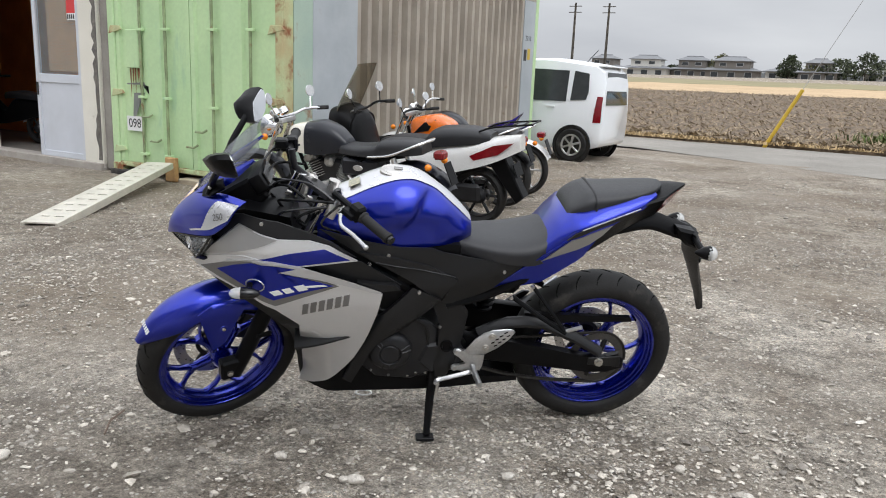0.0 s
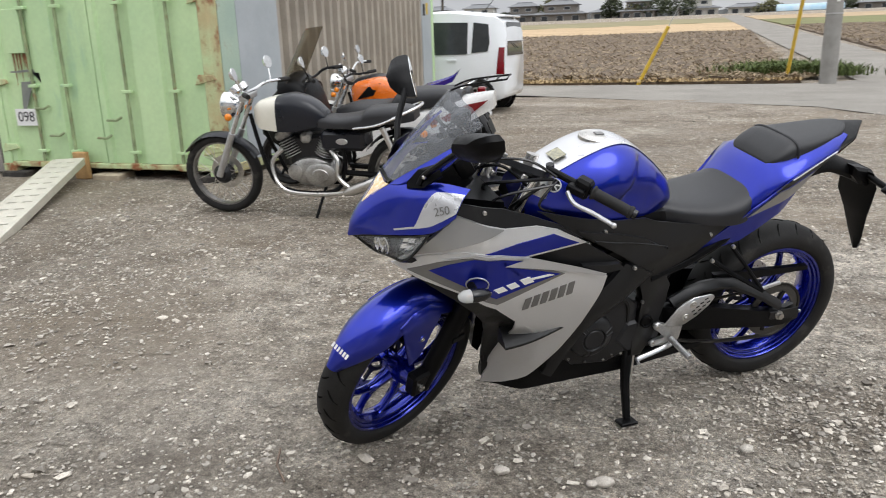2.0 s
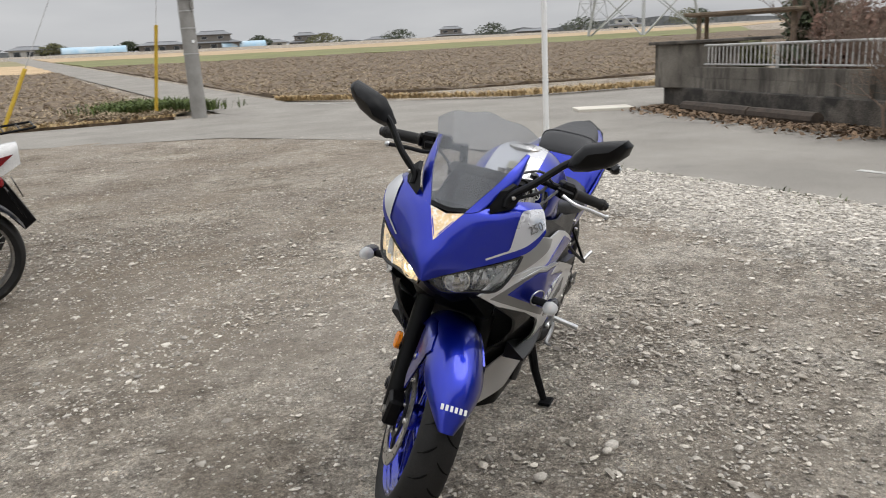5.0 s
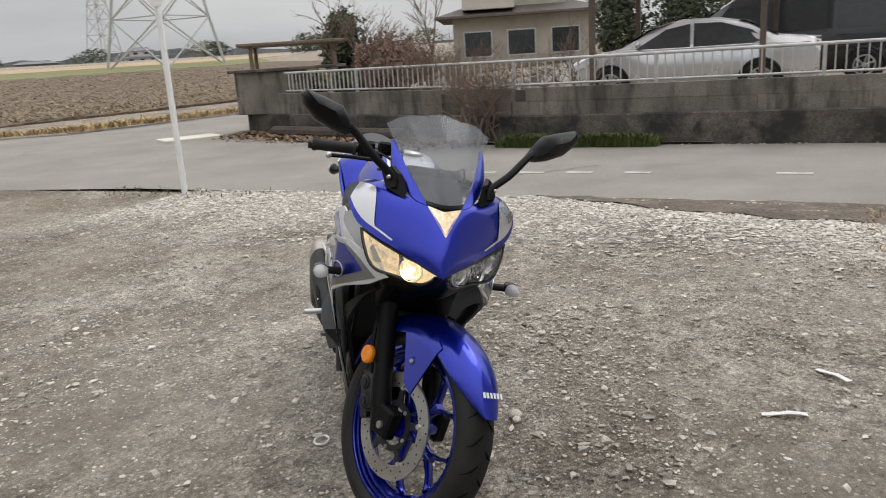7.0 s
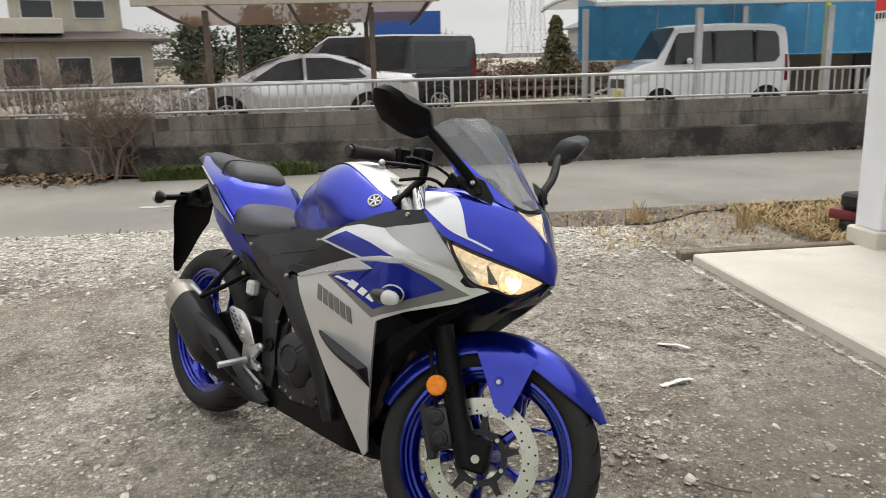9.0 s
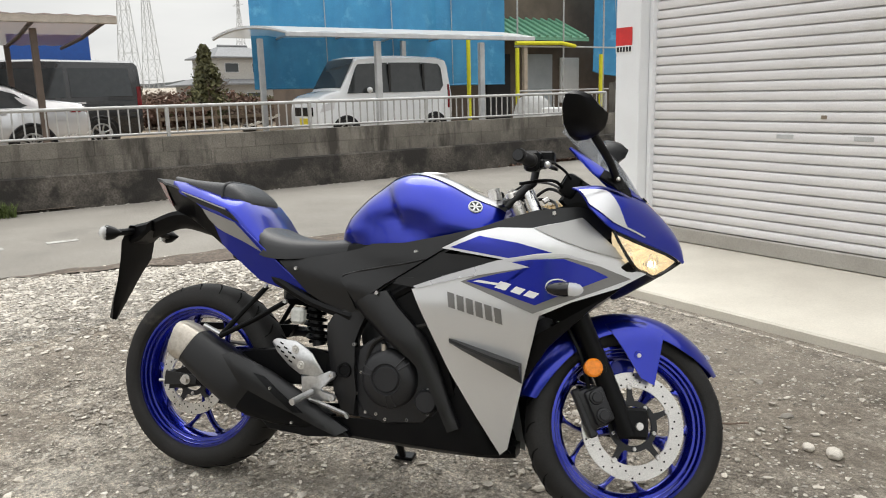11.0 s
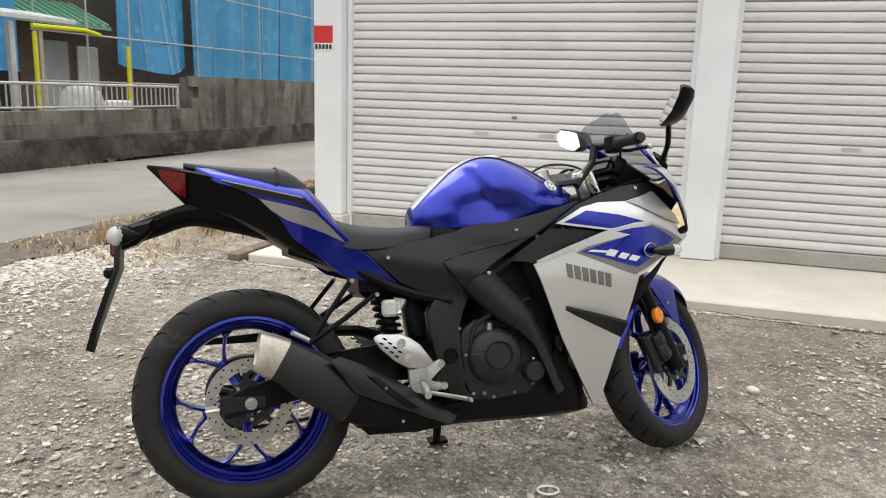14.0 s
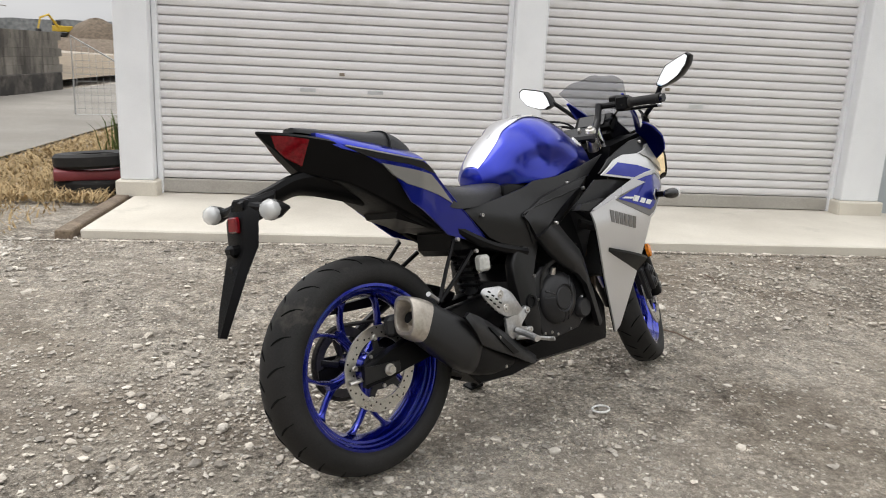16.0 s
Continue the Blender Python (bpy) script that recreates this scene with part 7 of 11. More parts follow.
for a, z in ((C0 + 0.72, 0.72), (C0 + 0.86, 0.44), (C0 + 1.62, 0.60), (C0 + 1.47, 0.42)):
    part("door_handle", tube(B(), [(a - 0.12, CN - 0.045, z), (a, CN - 0.05, z), (a + 0.05, CN - 0.03, z + 0.03)], 0.013, 6), BAR_GREEN, con, "grimy green door handle")
for a in (C0 + 0.02, C1 - 0.22):
    for z in (0.30, 0.98, 1.72):
        part("hinge", prism(B(), [(a, z - 0.05), (a + 0.04, z + 0.05), (a + 0.20, z + 0.045), (a + 0.24, z)], CN - 0.025, CN + 0.0, 0.006), LIME_RUST, con, "green strap hinge with rust")
for a0, a1, mt in ((C0, C0 + 0.12, LIME), (C1 - 0.12, C1, LIME_RUST)):
    part("corner_post", box(B(), a0, a1, CN - 0.02, CN + 0.14, 0.10, 2.70, 0.012), mt, con, "corner post streaked with rust" if mt is LIME_RUST else "")
part("sill_beam", box(B(), C0, C1, CN - 0.01, CN + 0.13, 0.10, 0.155, 0.008), LIME_RUST, con, "rusty bottom sill")
part("header_beam", box(B(), C0, C1, CN - 0.01, CN + 0.13, 2.605, 2.72, 0.008), LIME, con)
for a in (C0, C1 - 0.16):
    part("corner_casting", box(B(), a - 0.004, a + 0.164, CN - 0.03, CN + 0.15, 0.02, 0.14, 0.012), LIME_RUST, con, "rusty corner casting")
# long side: green end strip, flat grey panels, beige corrugation
part("side_strip", box(B(), C1 - 0.02, C1, CN + 0.14, CN + 0.44, 0.15, 2.62), surf("faded_mint", (0.40, 0.50, 0.40), (0.33, 0.43, 0.36), scale=2, rough=0.6, stain=(0.24, 0.10, 0.04), stain_scale=4, stain_at=0.64), con, "faded mint end strip with rust runs")
part("grey_panel", box(B(), C1 - 0.02, C1 + 0.004, CN + 0.44, CN + 1.22, 0.15, 2.62), GREY_PANEL, con, "flat grey repair panel")
bm = B()
ys, prof = CN + 1.22, []
while ys < CF - 0.55:
    prof += [(ys, 0.0), (ys + 0.07, 0.0), (ys + 0.095, -0.085), (ys + 0.185, -0.085), (ys + 0.21, 0.0)]
    ys += 0.21
prof = [(y, C1 - 0.0 + d) for y, d in prof]
loft(bm, [[(x, y, 0.15), (x, y, 2.62)] for y, x in prof], closed=False)
part("corrugated_side", bm, BEIGE_STEEL, con, "weathered beige corrugated steel side", angle=15)
part("far_panel", box(B(), C1 - 0.03, C1 + 0.004, CF - 0.55, CF - 0.12, 0.15, 2.62), GREY_PANEL, con, "flat grey panel with printed numbers")
part("far_post", box(B(), C1 - 0.12, C1 + 0.01, CF - 0.12, CF, 0.10, 2.70, 0.012), LIME, con, "pale green corner post")
part("bottom_rail", box(B(), C1 - 0.06, C1 + 0.006, CN + 0.14, CF - 0.12, 0.06, 0.15, 0.006), LIME_RUST, con)
part("top_rail", box(B(), C1 - 0.06, C1 + 0.006, CN + 0.14, CF - 0.12, 2.62, 2.70, 0.006), BEIGE_STEEL, con)
part("roof", box(B(), C0, C1, CN, CF, 2.70, 2.76), BEIGE_STEEL, con)
part("hidden_side", box(B(), C0, C0 + 0.04, CN + 0.14, CF, 0.1, 2.7), BEIGE_STEEL, con)
part("end_wall", box(B(), C0, C1 - 0.12, CF - 0.05, CF, 0.1, 2.7), LIME, con)
part("floor_frame", box(B(), C0, C1 - 0.06, CN + 0.13, CF - 0.05, 0.13, 0.18), RUST, con)
for k, (txt, y, z, sz) in enumerate((("2210", CF - 0.36, 2.02, 0.11),)):
    letters("stencil_number", txt, sz, pose(C1 + 0.0055, y, z, 90, 0, 90), INK, con)
part("yellow_plate", box(B(), C1 + 0.004, C1 + 0.008, CF - 0.36, CF - 0.26, 1.68, 1.86), surf("yellow_plate", (0.6, 0.42, 0.05), rough=0.5), con, "small yellow data plate")
part("data_plate", box(B(), C1 + 0.004, C1 + 0.008, CF - 0.50, CF - 0.40, 1.66, 1.84), INK, con)
pl = part("number_plate_card", box(B(), -8.085, -7.80, CN - 0.006, CN - 0.002, 0.54, 0.715), WHITE, con, "white card with a stencilled number")
letters("stencil_number", "098", 0.15, pose(-7.9425, CN - 0.008, 0.628, 90), INK, pl)
part("document_box", box(B(), -8.02, -7.80, CN - 0.03, CN, 1.28, 1.72, 0.006), LIME, con, "flat green document box")
for k, (a, ln) in enumerate(((-7.985, 0.34), (-7.94, 0.22), (-7.90, 0.30), (-7.85, 0.16), (-7.825, 0.24))):
    part("rust_run", prism(B(), [(a - 0.012, 1.28), (a + 0.014, 1.28), (a + 0.008, 1.28 - ln * 0.6), (a, 1.28 - ln), (a - 0.006, 1.28 - ln * 0.5)], CN - 0.003, CN - 0.001), RUST, con, "streak of rust")
part("peeling_tape", prism(B(), [(-7.94, 0.99), (-7.74, 1.0), (-7.80, 0.93), (-7.93, 0.70), (-7.97, 0.72)], CN - 0.004, CN - 0.002), surf("grey_tape", (0.14, 0.15, 0.14), (0.2, 0.21, 0.19), scale=8, rough=0.6), con, "peeling dark grey tape")
part("peeling_tape", prism(B(), [(-8.07, 1.10), (-7.75, 1.12), (-7.67, 0.98), (-7.68, 1.08), (-7.78, 1.09), (-8.05, 1.085)], CN - 0.004, CN - 0.002), surf("grey_tape", (0.14, 0.15, 0.14)), con)
for k, (a, n) in enumerate(((-8.2, 6.62), (-6.95, 6.60), (-5.75, 6.65), (-5.75, 12.4), (-8.2, 12.4))):
    bm = box(B(), -0.16, 0.16, -0.12, 0.16, -0.03, 0.055, 0.012)
    solid("support_block", bm, surf("block_wood", (0.42, 0.36, 0.26), (0.3, 0.25, 0.18), scale=6, rough=0.9) if k == 1 else OLD_CONCRETE, at(a, n, 0, 4 * k), "weathered block propping up the container", "block", "blocks under the container")
part("wood_wedge", box(B(), -7.33, -7.16, CN - 0.10, CN - 0.035, 0.0, 0.28, 0.01), surf("orange_wood", (0.48, 0.30, 0.13), (0.34, 0.20, 0.08), scale=10, rough=0.9), con, "orange-stained wooden wedge")

shop = thing("wall_workshop", at(0, 0, 0), "white workshop front with a sliding door and a dark opening", "wall", kind="structure")
SN = 6.66
CREAM = surf("cream_panel", (0.74, 0.71, 0.63), (0.66, 0.63, 0.55), scale=2, rough=0.6, stain=(0.40, 0.36, 0.29), stain_scale=5, stain_at=0.66)
part("corner_boarding", box(B(), -8.98, -8.62, SN - 0.06, SN + 0.12, 0.02, 3.2, 0.006), CREAM, shop, "cream corner boarding with peeling spots")
part("corner_post", box(B(), -8.60, -8.46, SN - 0.02, SN + 0.12, 0.02, 3.2, 0.006), surf("grey_board", (0.30, 0.28, 0.25), (0.22, 0.2, 0.18), scale=3, rough=0.8), shop)
rag = random.Random(12)
left = [(-8.70 + 0.035 * rag.uniform(-1, 1), 0.12 + 0.085 * k) for k in range(37)]
right = [(-8.625, z) for _, z in left[::-1]]
part("peeled_strip", prism(B(), left + right, SN - 0.0635, SN - 0.0605), surf("bare_grey_board", (0.17, 0.155, 0.135), (0.10, 0.09, 0.08), scale=9, rough=0.9, fine=0.3, bscale=40), shop, "ragged grey strip where the paint has peeled")
part("sill", box(B(), -14.5, -8.62, SN - 0.10, SN + 0.16, -0.02, 0.085, 0.008), surf("sill_grey", (0.40, 0.37, 0.33), (0.3, 0.27, 0.24), scale=5, rough=0.8), shop, "worn grey door sill")
# wall added out of view, keeps daylight out of the workshop
part("front_wall", box(B(), -14.5, -11.2, SN - 0.04, SN + 0.12, 0.085, 2.45), CREAM, shop)
part("lintel", box(B(), -14.5, -8.98, SN - 0.04, SN + 0.12, 2.45, 3.2), CREAM, shop)
sd = thing("door_1", at(0, 0, 0), "white sliding door with a lower panel and a glazed upper half", "door", kind="structure")
DA0, DA1 = -9.98, -9.0
LAV = surf("pale_grey_door", (0.58, 0.60, 0.65), (0.52, 0.54, 0.58), scale=2, rough=0.5, fine=0.03)
for q in ((DA0, DA0 + 0.07, 0.085, 2.45), (DA1 - 0.07, DA1, 0.085, 2.45)):
    part("stile", box(B(), q[0], q[1], SN - 0.03, SN + 0.02, q[2], q[3], 0.004), LAV, sd)
for z0, z1 in ((0.085, 0.16), (1.05, 1.16), (2.40, 2.45)):
    part("rail", box(B(), DA0 + 0.07, DA1 - 0.07, SN - 0.028, SN + 0.018, z0, z1, 0.004), LAV, sd)
part("lower_panel", box(B(), DA0 + 0.07, DA1 - 0.07, SN - 0.012, SN + 0.008, 0.16, 1.05), LAV, sd, "pale grey lower panel")
pane = part("pane", box(B(), DA0 + 0.07, DA1 - 0.07, SN - 0.010, SN - 0.004, 1.16, 2.40), glass("door_glass", (0.4, 0.42, 0.42), 0.02, 0.18), sd)
for k in range(34):
    z = 1.20 + k * 0.036
    part("blind_slat", box(B(), DA0 + 0.22, DA1 - 0.075, SN + 0.03, SN + 0.034, z, z + 0.032, 0, None), surf("wood_blind", (0.42, 0.27, 0.14), (0.34, 0.21, 0.10), scale=4, rough=0.6), sd)
part("sticker", box(B(), DA1 - 0.26, DA1 - 0.09, SN - 0.014, SN - 0.011, 1.92, 2.10), RED, sd, "red sticker with a white strip")
part("sticker_strip", box(B(), DA1 - 0.26, DA1 - 0.09, SN - 0.014, SN - 0.011, 1.835, 1.92), WHITE, sd)
for k in range(4):
    part("sticker_bar", box(B(), DA1 - 0.25 + 0.04 * k, DA1 - 0.225 + 0.04 * k, SN - 0.016, SN - 0.0141, 1.85, 1.905), INK, sd)
part("handle", box(B(), DA0 + 0.015, DA0 + 0.05, SN - 0.045, SN - 0.03, 0.88, 1.05, 0.004), DARK, sd)
solid("floor_workshop", box(B(), -14.5, -8.62, SN + 0.16, 12.0, -0.02, 0.075), surf("shop_floor", (0.20, 0.18, 0.16), (0.12, 0.11, 0.1), scale=3, rough=0.7), SITE, "dark oil-stained workshop floor", "floor", kind="structure")
for nm, q, mt in (("wall_shop_back", (-14.5, -8.5, 8.55, 8.65), surf("orange_wall", (0.62, 0.22, 0.05), (0.46, 0.15, 0.03), scale=2, rough=0.8)), ("wall_shop_west", (-14.6, -14.5, SN, 12.0), CREAM), ("wall_shop_east", (-8.5, -8.42, SN + 0.12, 12.0), CREAM)):
    solid(nm, box(B(), *q, 0.0, 3.2), mt, SITE, "plain workshop wall", "wall", kind="structure")
solid("ceiling_shop", box(B(), -14.6, -8.42, SN - 0.3, 12.0, 3.2, 3.3), CREAM, SITE, "plain workshop roof", "roof", kind="structure")

# ---- loading ramp ----
ramp = thing("loading_ramp", at(-7.25, 6.35, 0.22) @ pose(0, 0, 0, 0, 0, math.degrees(math.atan2(-2.35, 1.40)) + 90), "pale aluminium loading ramp with slotted tread laid against the sill", "ramp")
RL = 2.72
tilt = Matrix.Rotation(math.atan2(0.20, RL), 4, "X")
for s in (-1, 1):
    part("side_rail", box(B(), s * 0.14 - 0.012, s * 0.14 + 0.012, -RL, 0.0, -0.055, 0.016, 0.003, tilt), surf("pale_alloy", (0.70, 0.66, 0.58), (0.58, 0.55, 0.48), scale=6, rough=0.5, metal=0.3), ramp)
for k in range(13):
    y = -RL + 0.03 + k * (RL - 0.06) / 12.6
    part("tread", box(B(), -0.128, 0.128, y, y + 0.172, -0.004, 0.014, 0.003, tilt), surf("pale_alloy", (0.70, 0.66, 0.58)), ramp)
for k in range(12):
    y = -RL + 0.03 + k * (RL - 0.06) / 12.6 + 0.172
    for x, w in ((0.0, 0.020), (-0.113, 0.016), (0.113, 0.016)):
        part("rung", box(B(), x - w, x + w, y, y + 0.040, -0.004, 0.0135, 0, tilt), surf("pale_alloy", (0.70, 0.66, 0.58)), ramp)

# ---- other motorcycles ----
CREAM_TANK = surf("cream_enamel", (0.72, 0.69, 0.60), (0.66, 0.63, 0.54), rough=0.25, coat=0.6, fine=0.01)
NAVY = surf("black_navy_enamel", (0.008, 0.009, 0.014), rough=0.3, coat=0.15, spec=0.35, fine=0.01)
ORANGE = surf("orange_enamel", (0.75, 0.16, 0.008), (0.68, 0.14, 0.006), rough=0.25, coat=0.8)
PEARL = surf("pearl_white", (0.72, 0.71, 0.69), (0.66, 0.65, 0.63), rough=0.25, coat=0.6)
PURPLE = surf("violet_enamel", (0.03, 0.02, 0.26), rough=0.25, coat=0.6)


def small_wheel(bike_ob, x, r, w, rim_mat, spokes, name):
    m = pose(x, 0, r, 90)
    t = 0.065
    wh = part(name, lathe(B(), [(r - t - 0.012, -w * 0.55), (r - t + 0.008, -w * 0.6), (r - t + 0.002, 0), (r - t + 0.008, w * 0.6), (r - t - 0.012, w * 0.55), (r - t - 0.016, 0)], 40, m, closed=True), rim_mat, bike_ob, "spoked wheel" if spokes else "cast wheel")
    part("tyre", lathe(B(), [(r - t, -w * 0.62), (r - t * 0.55, -w), (r - t * 0.2, -w * 0.8), (r, 0), (r - t * 0.2, w * 0.8), (r - t * 0.55, w), (r - t, w * 0.62)], 44, m), RUBBER, wh, "black tyre", angle=60)
    part("hub", lathe(B(), [(0.0, -0.07), (0.05, -0.065), (0.075, -0.03), (0.075, 0.03), (0.05, 0.065), (0.0, 0.07)], 20, m), CAST, wh)
    n = 28 if spokes else 6
    for k in range(n):
        a = 2 * math.pi * k / n
        side = 0.03 * (1 if k % 2 else -1) if spokes else 0
        part("spoke", tube(B(), [(x + 0.07 * math.cos(a + (0.5 if k % 4 < 2 else -0.5) * spokes), side, r + 0.07 * math.sin(a + (0.5 if k % 4 < 2 else -0.5) * spokes)), (x + (r - t) * math.cos(a), 0, r + (r - t) * math.sin(a))], 0.0022 if spokes else 0.014, 4 if spokes else 6), STEEL if spokes else rim_mat, wh)
    part("brake_disc", lathe(B(), [(0.09, -0.058), (0.135, -0.058), (0.135, -0.053), (0.09, -0.053)], 28, m, closed=True), STEEL, wh)
    return wh


def bars(ob, x, z, half, rise_z, mat):
    part("handlebar", tube(B(), smooth_line([(x + 0.16, -half, z + rise_z * 0.8), (x + 0.05, -half * 0.6, z + rise_z), (x, -0.10, z), (x, 0.10, z), (x + 0.05, half * 0.6, z + rise_z), (x + 0.16, half, z + rise_z * 0.8)]), 0.012, 8), mat, ob, "handlebar")
    for s in (-1, 1):
        part("grip", tube(B(), [(x + 0.10, s * half * 0.82, z + rise_z * 0.9), (x + 0.165, s * half * 1.02, z + rise_z * 0.79)], 0.018, 8), RUBBER, ob)
        part("lever", tube(B(), [(x + 0.06, s * half * 0.6, z + rise_z - 0.01), (x + 0.09, s * half * 1.0, z + rise_z * 0.75)], 0.007, 6), ALLOY, ob)
        stalk = [(x + 0.07, s * half * 0.66, z + rise_z), (x + 0.04, s * half * 0.80, z + rise_z + 0.11)]
        mi = part("mirror", tube(B(), stalk, 0.006, 6), mat, ob, "round mirror on a thin stalk")
        part("mirror_head", lathe(B(), [(0, 0.006), (0.048, 0.006), (0.05, 0.0), (0.03, -0.025), (0, -0.03)], 18, Matrix.Translation(stalk[1]) @ pose(0, 0, 0.03, 0, 78, -10 * s)), CHROME, mi)


def roadster(name, m, label, tank1, tank2, seat_mat, guard, rim_mat, spokes, wb=1.5, group="parked motorcycles", seat_z=0.78, bar_rise=0.10, lamp=True, black_engine=False, black_frame=False, bar_mat=None):
    ob = thing(name, m, label, "motorcycle", group)
    r = 0.32
    small_wheel(ob, -wb, r, 0.05, rim_mat, spokes, "front_wheel")
    small_wheel(ob, 0, r - 0.005, 0.062, rim_mat, spokes, "rear_wheel")
    dull = surf("dull_engine_alloy", (0.46, 0.45, 0.43), (0.25, 0.24, 0.225), scale=9, rough=0.36, metal=0.75, fine=0.2, bscale=120)
    em, eb = (CAST, CAST) if black_engine else (dull, CAST)
    for s in (-1, 1):
        lo, hi = Vector((-wb, s * 0.085, r)), Vector((-wb + 0.30, s * 0.085, 0.93))
        part("fork_leg", tube(B(), [lo, lo.lerp(hi, 0.55)], 0.026, 10), ALLOY, ob, "alloy fork leg")
        part("fork_tube", tube(B(), [lo.lerp(hi, 0.5), hi], 0.018, 10), CHROME, ob)
        part("shock", tube(B(), [(-0.02, s * 0.11, 0.40), (-0.14, s * 0.11, 0.70)], 0.022, 10), STEEL, ob, "rear shock with a bright spring")
        part("swingarm", tube(B(), [(-0.48, s * 0.09, 0.36), (0.02, s * 0.10, r)], 0.022, 8), BLACK, ob)
        part("frame_tube", tube(B(), smooth_line([(-wb + 0.32, s * 0.05, 0.80), (-wb + 0.42, s * 0.11, 0.45), (-wb + 0.55, s * 0.13, 0.24), (-0.55, s * 0.13, 0.22), (-0.45, s * 0.11, 0.40), (-0.42, s * 0.10, 0.62), (-0.05, s * 0.09, 0.72)]), 0.016, 8), BLACK if black_engine or black_frame else CHROME, ob, "bent frame tube")
        part("indicator", ball(B(), (-wb + 0.20, s * 0.17, 0.80), 0.028, 2), AMBER, ob)
        part("rear_indicator", ball(B(), (0.18, s * 0.15, 0.66), 0.028, 2), AMBER, ob)
    arc = []
    for i in range(13):
        a = radians(30 + 125 * i / 12)
        arc.append([(-wb - (r + 0.02) * math.cos(a), y, r + (r + 0.02 - 0.03 * abs(y / 0.065) ** 2) * math.sin(a)) for y in (-0.065, -0.03, 0, 0.03, 0.065)])
    part("front_mudguard", loft(B(), arc, closed=False), guard, ob, "front mudguard")
    arc = []
    for i in range(15):
        a = radians(25 + 120 * i / 14)
        arc.append([((r + 0.035) * math.cos(a), y, r + (r + 0.035 - 0.03 * abs(y / 0.085) ** 2) * math.sin(a)) for y in (-0.085, -0.04, 0, 0.04, 0.085)])
    part("rear_mudguard", loft(B(), arc, closed=False), guard, ob, "rear mudguard")
    tank_rows = [(-wb + 0.36, 0.74, 0.86, 0.07), (-wb + 0.42, 0.70, 0.90, 0.12), (-wb + 0.56, 0.68, 0.93, 0.14)]
    tank_rear = [(-wb + 0.56, 0.68, 0.93, 0.142), (-wb + 0.68, 0.68, 0.94, 0.145), (-wb + 0.82, 0.70, 0.89, 0.12), (-wb + 0.92, 0.72, 0.80, 0.08)]
    part("fuel_tank", loft(B(), pad(soft_rows(tank_rows, 10), 14, 0.6)), tank1, ob, "front half of the fuel tank", angle=50)
    part("tank_rear", loft(B(), pad(soft_rows(tank_rear, 14), 14, 0.6)), tank2, ob, "rear half of the fuel tank", angle=50)
    part("seat", loft(B(), pad(soft_rows([(-wb + 0.86, 0.70, seat_z, 0.10), (-wb + 1.02, 0.70, seat_z - 0.01, 0.14), (-wb + 1.20, 0.70, seat_z + 0.015, 0.15), (-wb + 1.26, 0.72, seat_z + 0.05, 0.14), (-wb + 1.50, 0.73, seat_z + 0.06, 0.13), (-wb + 1.60, 0.74, seat_z + 0.035, 0.09)], 26))), seat_mat, ob, "black stepped dual seat", angle=50)
    part("side_panel", box(B(), -0.62, -0.28, -0.125, 0.125, 0.52, 0.68, 0.03), tank2, ob, "dark side panel")
    part("side_badge", lathe(B(), [(0, 0.004), (0.04, 0.004), (0.045, 0)], 20, pose(-0.45, -0.127, 0.60, 90) @ Matrix.Diagonal((1, 0.55, 1, 1))), ALLOY, ob, "plain oval badge")
    part("crankcase", lathe(B(), [(0, -0.12), (0.09, -0.12), (0.12, -0.10), (0.13, 0), (0.12, 0.10), (0.09, 0.12), (0, 0.12)], 28, pose(-0.72, 0, 0.36, 90) @ Matrix.Diagonal((1.45, 0.9, 1, 1))), em, ob, "engine case", angle=40)
    for sy in (-1, 1):
        part("side_cover", lathe(B(), [(0, 0.028), (0.050, 0.028), (0.056, 0.022), (0.085, 0.020), (0.100, 0.010), (0.104, -0.02)], 28, pose(-0.64, sy * 0.125, 0.345, -90 * sy) @ Matrix.Diagonal((1.25, 0.92, 1, 1))), em, ob, "rounded engine side cover", angle=35)
        part("front_cover", lathe(B(), [(0, 0.02), (0.03, 0.02), (0.058, 0.012), (0.064, -0.02)], 22, pose(-0.845, sy * 0.118, 0.365, -90 * sy)), em, ob, "", angle=35)
    part("engine_block", box(B(), -0.92, -0.58, -0.065, 0.065, 0.34, 0.64, 0.03), CAST, ob, "dark engine block")
    for tilt_d, x in ((-24, -0.82), (26, -0.68)):
        mc = pose(x, 0, 0.39, 0, tilt_d, 0)
        part("cylinder", cyl(B(), mc @ Vector((0, 0, 0.04)), mc @ Vector((0, 0, 0.25)), 0.072, seg=18), eb, ob)
        for k in range(7):
            part("fin", lathe(B(), [(0.04, -0.004), (0.098, -0.003), (0.100, 0), (0.098, 0.003), (0.04, 0.004)], 18, mc @ Matrix.Translation((0, 0, 0.105 + 0.020 * k)) @ Matrix.Diagonal((0.88, 1.06, 1, 1))), em, ob)
        part("rocker_cover", box(B(), -0.065, 0.065, -0.095, 0.095, 0.245, 0.305, 0.018, mc), em, ob, "alloy rocker cover")
        part("cover_bolt", cyl(B(), mc @ Vector((0, -0.10, 0.275)), mc @ Vector((0, -0.088, 0.275)), 0.028, seg=14), em, ob)
    part("exhaust", tube(B(), smooth_line([(-0.95, -0.06, 0.53), (-1.03, -0.09, 0.45), (-1.02, -0.12, 0.32), (-0.93, -0.14, 0.225), (-0.75, -0.15, 0.20), (-0.52, -0.15, 0.205), (-0.40, -0.155, 0.235)]), 0.0165, 8), STEEL, ob, "chrome exhaust pipe")
